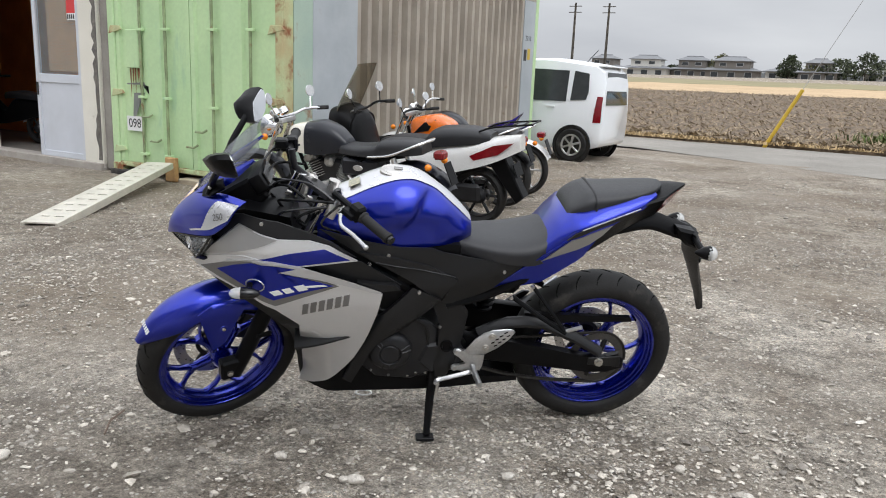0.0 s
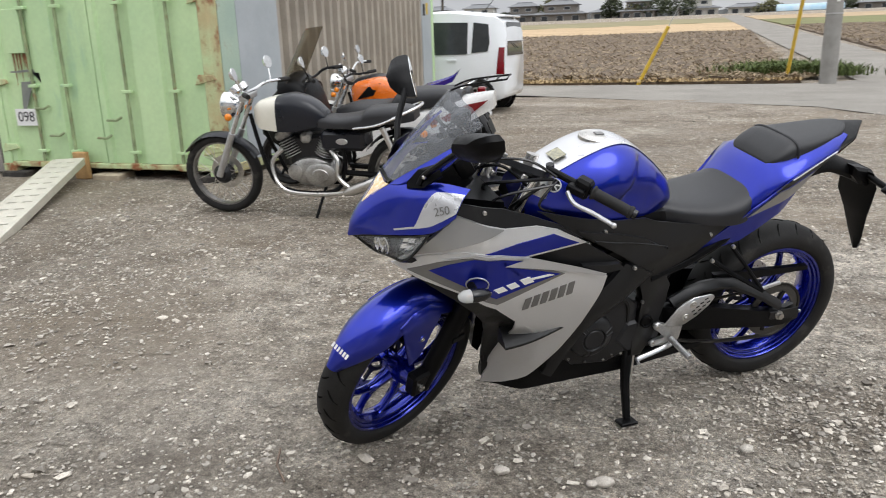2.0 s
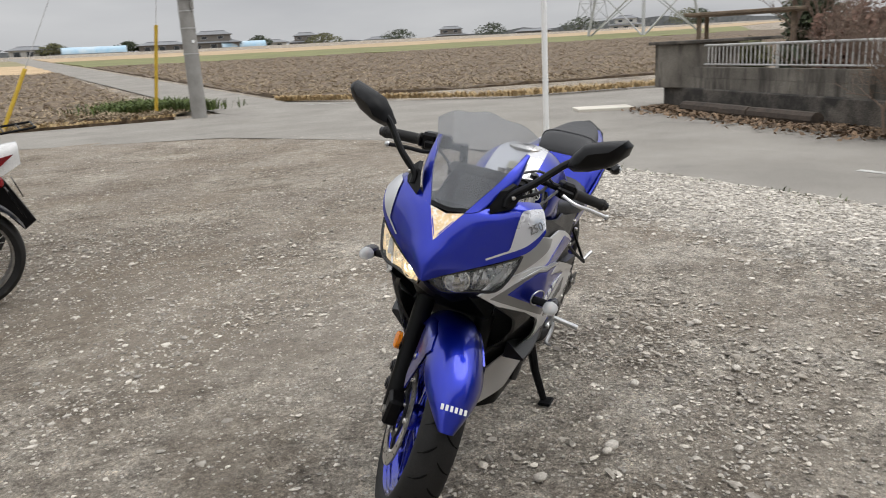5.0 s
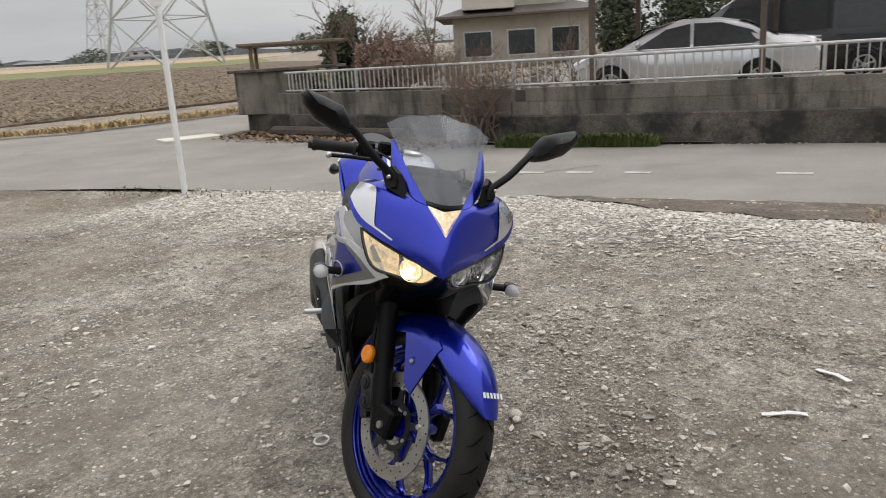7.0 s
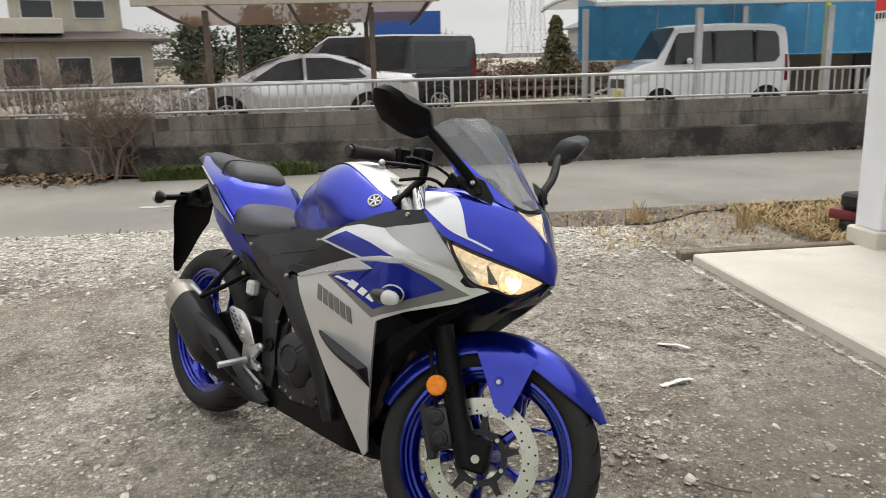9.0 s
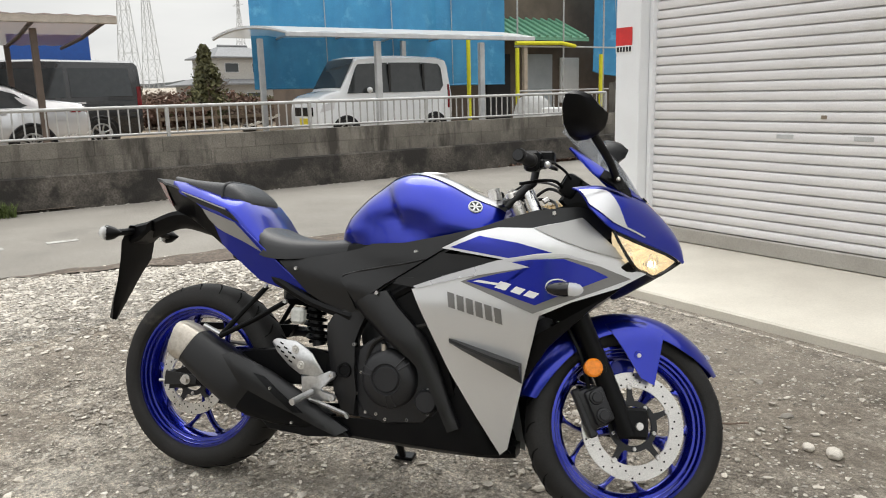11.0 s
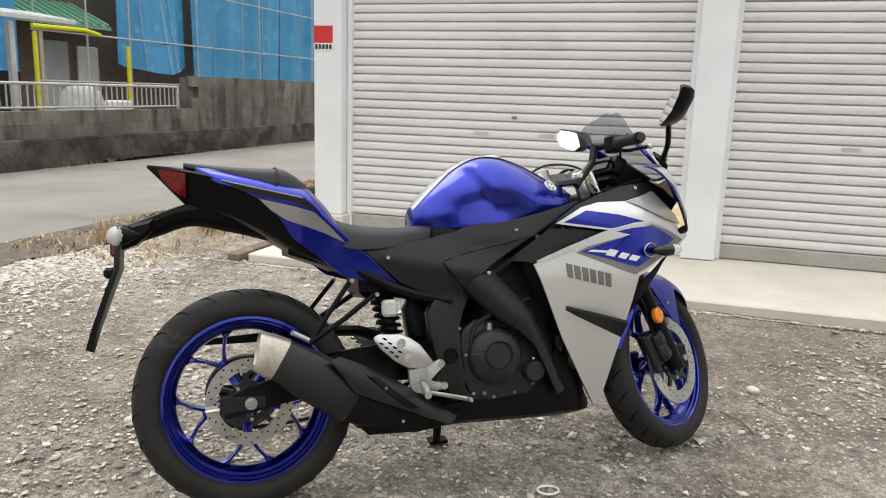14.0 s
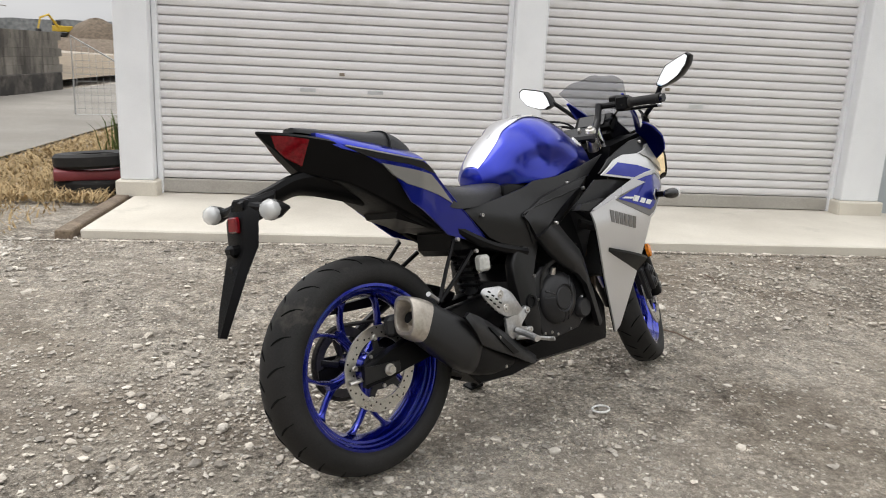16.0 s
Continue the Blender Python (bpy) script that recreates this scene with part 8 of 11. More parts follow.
    part("rear_exhaust", tube(B(), smooth_line([(-0.57, -0.08, 0.54), (-0.50, -0.13, 0.46), (-0.50, -0.15, 0.34), (-0.42, -0.155, 0.255)]), 0.0165, 8), STEEL, ob, "chrome exhaust pipe")
    part("silencer", tube(B(), [(-0.46, -0.155, 0.21), (-0.40, -0.16, 0.235), (-0.13, -0.175, 0.335), (-0.10, -0.176, 0.345)], 0.042, 16, radii=[0.020, 0.040, 0.047, 0.039]), STEEL, ob, "short chrome silencer")
    part("carburettor", box(B(), -0.79, -0.71, -0.105, 0.0, 0.58, 0.66, 0.02), em, ob)
    bars(ob, -wb + 0.32, 0.96, 0.36, bar_rise, bar_mat or CHROME)
    part("yoke", box(B(), -wb + 0.27, -wb + 0.33, -0.11, 0.11, 0.90, 0.95, 0.01), ALLOY, ob)
    if lamp:
        hl = part("headlamp", lathe(B(), [(0, -0.10), (0.055, -0.09), (0.095, -0.03), (0.105, 0.02), (0.102, 0.03), (0.0, 0.045)], 24, pose(-wb + 0.14, 0, 0.86, 0, -85, 0)), CHROME, ob, "round chrome headlamp")
        for s in (-1, 1):
            part("dial", lathe(B(), [(0, 0.03), (0.038, 0.03), (0.042, 0.02), (0.04, -0.02), (0, -0.03)], 18, pose(-wb + 0.24, s * 0.06, 0.98, 0, -35, 0)), CHROME, ob, "chrome dial")
    part("tail_lamp", box(B(), 0.17, 0.26, -0.05, 0.05, 0.70, 0.765, 0.015), RED_LENS, ob, "red tail lamp")
    part("plate_bracket", box(B(), -0.004, 0.004, -0.06, 0.06, -0.18, 0.0, 0.002, pose(0.27, 0, 0.68, 0, -22, 0)), BLACK, ob)
    part("grab_rail", tube(B(), smooth_line([(-0.35, -0.14, 0.70), (-0.15, -0.16, 0.73), (0.08, -0.14, 0.82), (0.14, 0, 0.84), (0.08, 0.14, 0.82), (-0.15, 0.16, 0.73), (-0.35, 0.14, 0.70)]), 0.011, 8), CHROME, ob, "chrome grab rail")
    part("side_stand", tube(B(), [(-0.62, -0.10, 0.25), (-0.68, -0.22, 0.035)], 0.012, 8), BLACK, ob)
    return ob


roadster("motorcycle", at(-3.24, 5.58, 0.0, 6.4, 7), "cream and black classic roadster with wire wheels on its stand", CREAM_TANK, NAVY, SEAT, NAVY, surf("dull_rim", (0.30, 0.29, 0.275), (0.2, 0.19, 0.18), scale=10, rough=0.4, metal=0.8), 1, bar_rise=0.03, black_frame=True)
orange_bike = roadster("motorcycle", at(-3.55, 7.75, 0.0, 4, 7), "orange naked motorcycle with black seat, parked among the others", ORANGE, ORANGE, SEAT, BLACK, CAST, 0, wb=1.42, bar_rise=-0.02, lamp=False, black_engine=True, bar_mat=BLACK)
for s in (-1, 1):
    part("tank_flash", panel([(-0.98, 0.74), (-0.86, 0.86), (-0.72, 0.90), (-0.80, 0.78)], lambda x, z: 0.150 - 0.35 * clampf(z - 0.80), s, 0.0, 0.02, 1), BLACK, orange_bike, "black flash")
cr = roadster("motorcycle", at(-3.75, 8.65, 0.0, 10, 7), "low cruiser motorcycle with a white rear mudguard and high chrome bars", NAVY, NAVY, SEAT, PEARL, ALLOY, 0, wb=1.6, seat_z=0.70, bar_rise=0.08)
part("tail_fin", prism(B(), [(-0.42, 0.80), (-0.15, 0.86), (-0.02, 0.96), (-0.10, 0.84), (-0.25, 0.78)], -0.09, 0.09, 0.01), PURPLE, cr, "violet tail piece")

# maxi scooter
sco = thing("scooter", at(-3.28, 6.72, 0.0, 5, 8), "white maxi scooter with a tall smoked screen and luggage rack", "scooter", "parked motorcycles")
small_wheel(sco, -1.55, 0.27, 0.055, CAST, 0, "front_wheel")
small_wheel(sco, 0, 0.27, 0.07, CAST, 0, "rear_wheel")
part("body", loft(B(), pad(soft_rows([(-1.75, 0.50, 0.62, 0.06), (-1.60, 0.48, 0.85, 0.20), (-1.40, 0.36, 0.98, 0.26), (-1.22, 0.28, 0.96, 0.25), (-1.10, 0.26, 0.62, 0.22), (-0.85, 0.26, 0.60, 0.21)], 26))), BLACK, sco, "black front body", angle=50)
part("rear_body", loft(B(), pad(soft_rows([(-0.90, 0.28, 0.62, 0.20), (-0.55, 0.40, 0.70, 0.20), (-0.20, 0.50, 0.76, 0.19), (0.15, 0.60, 0.82, 0.15), (0.42, 0.72, 0.86, 0.07)], 22))), PEARL, sco, "white rear body", angle=50)
part("seat", loft(B(), pad(soft_rows([(-0.98, 0.60, 0.74, 0.11), (-0.80, 0.64, 0.78, 0.18), (-0.50, 0.68, 0.79, 0.19), (-0.38, 0.72, 0.88, 0.18), (-0.05, 0.76, 0.90, 0.16), (0.15, 0.78, 0.86, 0.10)], 26))), SEAT, sco, "black stepped scooter seat", angle=50)
part("screen", grid_shell(lambda u, v: Vector((-1.52 + 0.30 * u + 0.10 * (2 * v - 1) ** 2, (2 * v - 1) * (0.21 - 0.06 * u * u), 0.92 + 0.50 * u)), 10, 12, 0.004), glass("smoked_tan", (0.30, 0.27, 0.22), 0.08, 0.35, (0.70, 0.66, 0.58)), sco, "tall smoked windscreen")
part("dash_cowl", loft(B(), pad(soft_rows([(-1.48, 0.80, 1.02, 0.20), (-1.36, 0.80, 1.04, 0.24), (-1.22, 0.80, 0.95, 0.23)], 10))), BLACK, sco, "black dash cowl", angle=50)
bars(sco, -1.22, 1.0, 0.34, 0.04, BLACK)
for s in (-1, 1):
    part("tail_lamp", panel([(0.38, 0.80), (0.20, 0.77), (-0.02, 0.67), (0.02, 0.63), (0.24, 0.69)], lambda x, z: 0.185 - 0.16 * clampf(x + 0.05), s, 0.0, 0.01), RED_LENS, sco, "long red tail lamp")
    part("rack_rail", tube(B(), smooth_line([(0.05, s * 0.11, 0.88), (0.20, s * 0.12, 0.93), (0.55, s * 0.10, 0.97)]), 0.009, 6), BLACK, sco, "black luggage rack")
for x in (0.25, 0.35, 0.45, 0.54):
    part("rack_bar", tube(B(), [(x, -0.11, 0.90 + 0.13 * x), (x, 0.11, 0.90 + 0.13 * x)], 0.007, 6), BLACK, sco)
part("silencer", tube(B(), [(-0.45, 0.17, 0.28), (0.05, 0.19, 0.34), (0.18, 0.19, 0.36)], 0.06, 14), BLACK, sco, "black silencer")
part("mudflap", prism(B(), [(0.10, 0.62), (0.28, 0.66), (0.46, 0.30), (0.38, 0.24)], -0.07, 0.07, 0.01), BLACK, sco, "black rear mudflap")
part("plate_bracket", box(B(), -0.004, 0.004, -0.08, 0.08, -0.12, 0.0, 0, pose(0.36, 0, 0.60, 0, -20, 0)), BLACK, sco)
part("swing_case", box(B(), -0.50, 0.06, -0.14, -0.08, 0.22, 0.40, 0.03), CAST, sco)
part("side_stand", tube(B(), [(-0.60, -0.10, 0.24), (-0.64, -0.22, 0.035)], 0.012, 8), BLACK, sco)

# small moped standing inside the workshop
mop = thing("moped", at(-11.35, 7.5, 0.075, 10, 6), "dark moped with white mudguards inside the workshop", "moped")
small_wheel(mop, -1.15, 0.24, 0.045, CAST, 0, "front_wheel")
small_wheel(mop, 0, 0.24, 0.045, CAST, 0, "rear_wheel")
for x in (-1.15, 0):
    arc = []
    for i in range(11):
        a = radians(20 + 130 * i / 10)
        arc.append([(x - 0.27 * math.cos(a), y, 0.24 + (0.27 - 0.03 * abs(y / 0.06) ** 2) * math.sin(a)) for y in (-0.06, -0.03, 0, 0.03, 0.06)])
    part("mudguard", loft(B(), arc, closed=False), WHITE, mop, "white mudguard")
part("body", loft(B(), pad(soft_rows([(-1.05, 0.45, 0.80, 0.10), (-0.90, 0.30, 0.70, 0.14), (-0.60, 0.30, 0.50, 0.12), (-0.30, 0.35, 0.70, 0.13), (0.15, 0.45, 0.66, 0.08)], 20))), BLACK, mop, "black body", angle=50)
part("seat", loft(B(), pad(soft_rows([(-0.50, 0.68, 0.78, 0.10), (-0.2, 0.70, 0.80, 0.13), (0.15, 0.68, 0.76, 0.09)], 12))), SEAT, mop, angle=50)
bars(mop, -0.95, 0.95, 0.30, 0.03, BLACK)

# ---- cars ----
CAR_WHITE = surf("car_white", (0.84, 0.86, 0.88), (0.80, 0.82, 0.84), scale=2, rough=0.22, coat=0.8, fine=0.02)
CAR_SILVER = surf("car_silver", (0.74, 0.75, 0.77), (0.68, 0.69, 0.71), scale=2, rough=0.25, metal=0.5, coat=0.8, fine=0.03)
CAR_DARK = surf("car_dark_grey", (0.028, 0.029, 0.031), (0.024, 0.024, 0.026), scale=2, rough=0.25, metal=0.2, coat=0.8, fine=0.03)
CAR_GLASS = surf("car_glass", (0.042, 0.047, 0.050), rough=0.06, rough_var=0.02)


def car(name, m, label, paint, stations, wheels, wheel_r, windows, screens, lamps, half_r=0.30, rim_mat=ALLOY, spoke_n=6):
    """stations: x, sill, belt, roof, half width at sill, belt, roof. Front is at +x, the near side at +y."""
    ob = thing(name, m, label, "car")
    rings = []
    for x, zs, zb, zr, ws, wb2, wr in stations:
        half = [(ws * 0.92, zs), (ws, zs + 0.10), (wb2, (zs + zb) / 2), (wb2 * 0.985, zb), (wr + (wb2 - wr) * 0.35, zb + (zr - zb) * 0.6), (wr, zr - 0.045 * min(1, (zr - zb) / 0.3)), (wr * 0.82, zr), (0, zr + 0.015)]
        rings.append([(x, y, z) for y, z in half] + [(x, -y, z) for y, z in half[-2::-1]])
    part("body", loft(B(), rings), paint, ob, "car body", angle=38)

    def half_at(x, z):
        for a, b in zip(stations, stations[1:]):
            if min(a[0], b[0]) <= x <= max(a[0], b[0]):
                f = (x - a[0]) / (b[0] - a[0])
                zb, zr, wb2, wr, zs, ws = (a[i] + (b[i] - a[i]) * f for i in (2, 3, 5, 6, 1, 4))
                if z <= zb:
                    return wb2
                t = clampf((z - zb) / max(zr - zb, 0.01))
                mid_w = wr + (wb2 - wr) * 0.35
                return wb2 * 0.985 + (mid_w - wb2 * 0.985) * min(t / 0.6, 1) if t < 0.6 else mid_w + (wr - mid_w) * (t - 0.6) / 0.4
        return stations[0][5]
    def top_at(x):
        for a, b in zip(stations, stations[1:]):
            if min(a[0], b[0]) <= x <= max(a[0], b[0]):
                return a[3] + (b[3] - a[3]) * (x - a[0]) / (b[0] - a[0])
        return stations[0][3]
    for s in (-1, 1):
        for w in windows:
            part("side_window", panel(w, half_at, s, 0.016, 0.012, 3), CAR_GLASS, ob, "dark side window")
    for (x0, z0, w0, x1, z1, w1) in screens:
        def pane_at(u, v):
            x, w = x0 + (x1 - x0) * u, 2 * v - 1
            if abs(x1 - x0) < 0.25:
                return Vector((x - 0.035, w * (w0 + (w1 - w0) * u), z0 + (z1 - z0) * u))
            return Vector((x, w * (w0 + (w1 - w0) * u), top_at(x) + 0.030 - 0.016 * abs(w) ** 3))
        bm = grid_shell(pane_at, 14, 8, 0.004)
        part("windscreen", bm, CAR_GLASS, ob, "windscreen")
    for mt, poly, s_list in lamps:
        for s in s_list:
            part("lamp", panel(poly, half_at, s, 0.008, 0.03, 1), mt, ob, "car lamp")
    for x in wheels:
        for s in (-1, 1):
            y = half_at(x, wheel_r)
            m2 = pose(x, s * (y - 0.09), wheel_r, -90 * s)
            part("wheel_arch", lathe(B(), [(0, 0.094), (wheel_r + 0.045, 0.094), (wheel_r + 0.05, 0.10), (wheel_r + 0.07, 0.092)], 28, m2), GLOSS_BLACK, ob)
            wh = part("wheel", lathe(B(), [(wheel_r * 0.66, 0.10), (wheel_r * 0.68, 0.112), (wheel_r * 0.92, 0.118), (wheel_r, 0.10), (wheel_r, -0.06), (wheel_r * 0.66, -0.06)], 32, m2), RUBBER, ob, "black tyre on an alloy rim")
            part("rim", lathe(B(), [(wheel_r * 0.56, 0.102), (wheel_r * 0.60, 0.116), (wheel_r * 0.67, 0.116), (wheel_r * 0.68, 0.10)], 32, m2), rim_mat, wh)
            part("rim_dark", lathe(B(), [(0, 0.096), (wheel_r * 0.6, 0.098)], 24, m2), GLOSS_BLACK, wh)
            part("rim_hub", lathe(B(), [(0, 0.12), (wheel_r * 0.16, 0.118), (wheel_r * 0.18, 0.10)], 12, m2), rim_mat, wh)
            for k in range(spoke_n):
                a = 2 * math.pi * k / spoke_n + 0.3
                c, si = math.cos(a), math.sin(a)
                part("rim_spoke", tube(B(), [m2 @ Vector((wheel_r * 0.1 * c, wheel_r * 0.1 * si, 0.112)), m2 @ Vector((wheel_r * 0.62 * c, wheel_r * 0.62 * si, 0.112))], wheel_r * 0.075, 5, radii=[wheel_r * 0.07, wheel_r * 0.10], flat=0.5), rim_mat, wh)
        part("side_mirror", ball(B(), (wheels[0] - 0.55, half_at(wheels[0] - 0.5, 0.8) + 0.09, stations[2][2] + 0.10), 0.085, 2, (0.7, 1.0, 0.75)), paint, ob, "door mirror") if x == wheels[0] else None
        part("door_handle", box(B(), wheels[1] + 0.35, wheels[1] + 0.52, half_at(wheels[1] + 0.4, 0.8) + 0.002, half_at(wheels[1] + 0.4, 0.8) + 0.022, stations[2][2] - 0.09, stations[2][2] - 0.06, 0.004), paint, ob) if x == wheels[1] else None
    return ob


def kei(name, m, label, side=None):
    st = [(0.0, 0.30, 0.70, 0.86, 0.60, 0.66, 0.60), (0.08, 0.22, 0.86, 0.97, 0.70, 0.72, 0.66), (0.42, 0.20, 0.98, 1.05, 0.72, 0.735, 0.66), (0.98, 0.20, 1.0, 1.64, 0.73, 0.74, 0.61), (1.16, 0.20, 1.0, 1.73, 0.73, 0.74, 0.61), (2.4, 0.20, 1.0, 1.75, 0.73, 0.74, 0.61), (3.20, 0.22, 1.0, 1.66, 0.72, 0.735, 0.60), (3.36, 0.28, 0.98, 1.55, 0.70, 0.72, 0.60), (3.40, 0.34, 0.95, 1.40, 0.66, 0.70, 0.60)]
    st = [(3.40 - x, *r) for x, *r in st][::-1]
    win = [[(3.40 - x, z) for x, z in w] for w in ([(0.66, 1.03), (1.02, 1.52), (1.08, 1.58), (1.80, 1.61), (1.80, 1.03)], [(1.86, 1.03), (1.86, 1.62), (2.55, 1.62), (2.55, 1.03)], [(2.62, 1.05), (2.62, 1.62), (3.12, 1.56), (3.24, 1.34), (3.20, 1.08)])]
    win = side or win
    return car(name, m, label, CAR_WHITE, st, (3.40 - 0.62, 0.50), 0.28, win, [(3.40 - 0.46, 1.06, 0.64, 3.40 - 1.10, 1.60, 0.57), (0.022, 0.98, 0.57, 0.052, 1.53, 0.51)],
               [(RED_LENS, [(0.015, 0.68), (0.015, 1.12), (0.11, 1.12), (0.15, 0.68)], (-1, 1)), (surf("car_lamp", (0.7, 0.7, 0.72), rough=0.15), [(3.34, 0.70), (3.30, 0.84), (2.98, 0.90), (3.04, 0.74)], (-1, 1))])


k1 = kei("kei_car", at(-4.40, 13.85, 0.0, 180), "small white tall hatchback parked beyond the container", [[(0.30, 1.06), (0.27, 1.20), (0.30, 1.50), (0.56, 1.54), (0.58, 1.04)], [(0.66, 1.02), (0.66, 1.54), (1.34, 1.56), (1.34, 1.02)], [(1.42, 1.02), (1.42, 1.56), (2.10, 1.54), (2.45, 1.08)]])
part("rear_spoiler", box(B(), 0.015, 0.20, -0.56, 0.56, 1.615, 1.645, 0.012), CAR_WHITE, k1)
part("aerial", tube(B(), [(0.5, 0.3, 1.68), (0.30, 0.3, 1.90)], 0.006, 5), BLACK, k1)
part("rear_wiper", tube(B(), [(-0.03, -0.1, 1.10), (-0.02, 0.2, 1.18)], 0.008, 5), BLACK, k1)
box_st = [(0.0, 0.30, 0.66, 0.84, 0.60, 0.66, 0.60), (0.06, 0.22, 0.86, 0.98, 0.70, 0.72, 0.66), (0.20, 0.20, 0.98, 1.05, 0.72, 0.735, 0.67), (0.54, 0.20, 1.02, 1.12, 0.73, 0.74, 0.67), (0.92, 0.20, 1.02, 1.72, 0.73, 0.74, 0.63),
          (1.02, 0.20, 1.02, 1.79, 0.73, 0.74, 0.63), (2.0, 0.20, 1.02, 1.82, 0.73, 0.74, 0.63), (3.05, 0.20, 1.02, 1.79, 0.73, 0.74, 0.63), (3.28, 0.22, 1.02, 1.75, 0.73, 0.735, 0.62), (3.36, 0.26, 1.02, 1.62, 0.71, 0.72, 0.60), (3.40, 0.34, 1.00, 1.30, 0.68, 0.70, 0.60)]
box_st = [(3.40 - x, *r) for x, *r in box_st][::-1]
box_win = [[(3.40 - x, z) for x, z in w] for w in ([(0.68, 1.06), (0.94, 1.58), (1.00, 1.64), (1.72, 1.67), (1.72, 1.06)], [(1.75, 1.06), (1.75, 1.67), (2.60, 1.67), (2.60, 1.06)], [(2.63, 1.06), (2.63, 1.67), (3.06, 1.64), (3.14, 1.54), (3.16, 1.18), (3.06, 1.07)])]
k2 = car("kei_van", at(11.35, -5.95, 0.2, 90) @ Matrix.Diagonal((0.95, 1, 1, 1)), "white tall kei wagon with dark rear glass in the carport", CAR_WHITE, box_st, (3.40 - 0.62, 0.50), 0.28, box_win, [(3.40 - 0.56, 1.10, 0.64, 3.40 - 0.94, 1.70, 0.58)],
         [(RED_LENS, [(0.05, 0.70), (0.05, 1.20), (0.12, 1.20), (0.13, 0.70)], (-1, 1)), (surf("car_lamp", (0.7, 0.7, 0.72), rough=0.15), [(3.36, 0.70), (3.32, 0.84), (3.02, 0.92), (3.06, 0.76)], (-1, 1))])
for x, w in ((1.665, 0.028), (0.785, 0.028)):
    for sy in (-1, 1):
        part("window_pillar", box(B(), x - w, x + w, sy * 0.71 - 0.03, sy * 0.71 + 0.03, 1.07, 1.64, 0.004, pose(0, 0, 0)), GLOSS_BLACK, k2)
part("front_grille", box(B(), 3.365, 3.41, -0.45, 0.45, 0.62, 0.80, 0.01), GLOSS_BLACK, k2)
part("plate_bar", box(B(), 3.40, 3.43, -0.17, 0.17, 0.42, 0.58), surf("plate_yellow", (0.75, 0.62, 0.03), rough=0.5), k2, "plain yellow plate")
sed = [(0.02, 0.30, 0.72, 0.95, 0.70, 0.80, 0.60), (0.12, 0.24, 0.90, 1.02, 0.80, 0.86, 0.66), (0.75, 0.22, 0.95, 1.10, 0.84, 0.89, 0.62), (1.25, 0.20, 0.95, 1.36, 0.85, 0.89, 0.58), (1.80, 0.20, 0.94, 1.46, 0.85, 0.89, 0.58), (2.45, 0.20, 0.93, 1.47, 0.85, 0.89, 0.58), (3.0, 0.20, 0.92, 1.32, 0.85, 0.89, 0.58), (3.55, 0.22, 0.92, 1.00, 0.84, 0.89, 0.74), (4.20, 0.24, 0.84, 0.90, 0.84, 0.88, 0.72), (4.52, 0.26, 0.68, 0.78, 0.76, 0.82, 0.66), (4.62, 0.34, 0.56, 0.66, 0.62, 0.68, 0.56)]
s1 = car("sedan", at(12.4, 1.30, 0.2, 90), "silver four-door saloon parked under a brown carport", CAR_SILVER, sed, (3.72, 0.98), 0.32,
         [[(3.25, 0.96), (2.70, 1.30), (2.25, 1.38), (2.22, 0.96)], [(2.16, 0.96), (2.18, 1.38), (1.70, 1.37), (1.15, 1.20), (0.95, 1.02), (1.1, 0.97)]], [(3.50, 1.0, 0.66, 2.62, 1.42, 0.54), (0.72, 1.06, 0.62, 1.40, 1.40, 0.54)],
         [(RED_LENS, [(0.03, 0.86), (0.05, 0.95), (0.35, 0.93), (0.33, 0.86)], (1, -1)), (surf("car_lamp", (0.7, 0.7, 0.72), rough=0.15), [(4.55, 0.62), (4.22, 0.80), (4.05, 0.79), (4.40, 0.60)], (1, -1))], spoke_n=10)
for sy in (-1, 1):
    part("window_trim", tube(B(), smooth_line([(3.32, sy * 0.905, 0.955), (2.3, sy * 0.905, 0.948), (1.10, sy * 0.905, 0.955)]), 0.009, 6), CHROME, s1, "bright strip under the windows")
    part("sill_trim", tube(B(), [(3.30, sy * 0.868, 0.245), (1.42, sy * 0.868, 0.245)], 0.012, 6), CHROME, s1, "bright sill strip")
part("boot_lip", box(B(), 0.02, 0.16, -0.62, 0.62, 1.0, 1.03, 0.008), CAR_SILVER, s1)
van = [(0.02, 0.35, 1.05, 1.85, 0.78, 0.83, 0.70), (0.10, 0.28, 1.08, 1.93, 0.82, 0.85, 0.70), (2.0, 0.25, 1.08, 1.97, 0.83, 0.85, 0.70), (3.6, 0.25, 1.08, 1.95, 0.83, 0.85, 0.68), (4.15, 0.25, 1.05, 1.60, 0.82, 0.85, 0.66), (4.60, 0.28, 0.95, 1.05, 0.78, 0.82, 0.62), (4.70, 0.34, 0.80, 0.85, 0.70, 0.76, 0.6)]
car("van", at(16.2, -0.50, 0.2, 90), "dark grey panel van parked behind the saloon", CAR_DARK, van, (3.75, 0.95), 0.33,
         [[(4.25, 1.12), (3.75, 1.72), (3.10, 1.76), (3.10, 1.12)], [(3.0, 1.12), (3.0, 1.76), (1.6, 1.78), (1.6, 1.14)], [(1.5, 1.14), (1.5, 1.78), (0.25, 1.76), (0.2, 1.14)]], [(4.52, 1.06, 0.66, 3.95, 1.72, 0.60), (0.0, 1.15, 0.68, 0.03, 1.75, 0.62)],
         [(RED_LENS, [(0.02, 0.90), (0.02, 1.35), (0.10, 1.35), (0.12, 0.90)], (1, -1))])

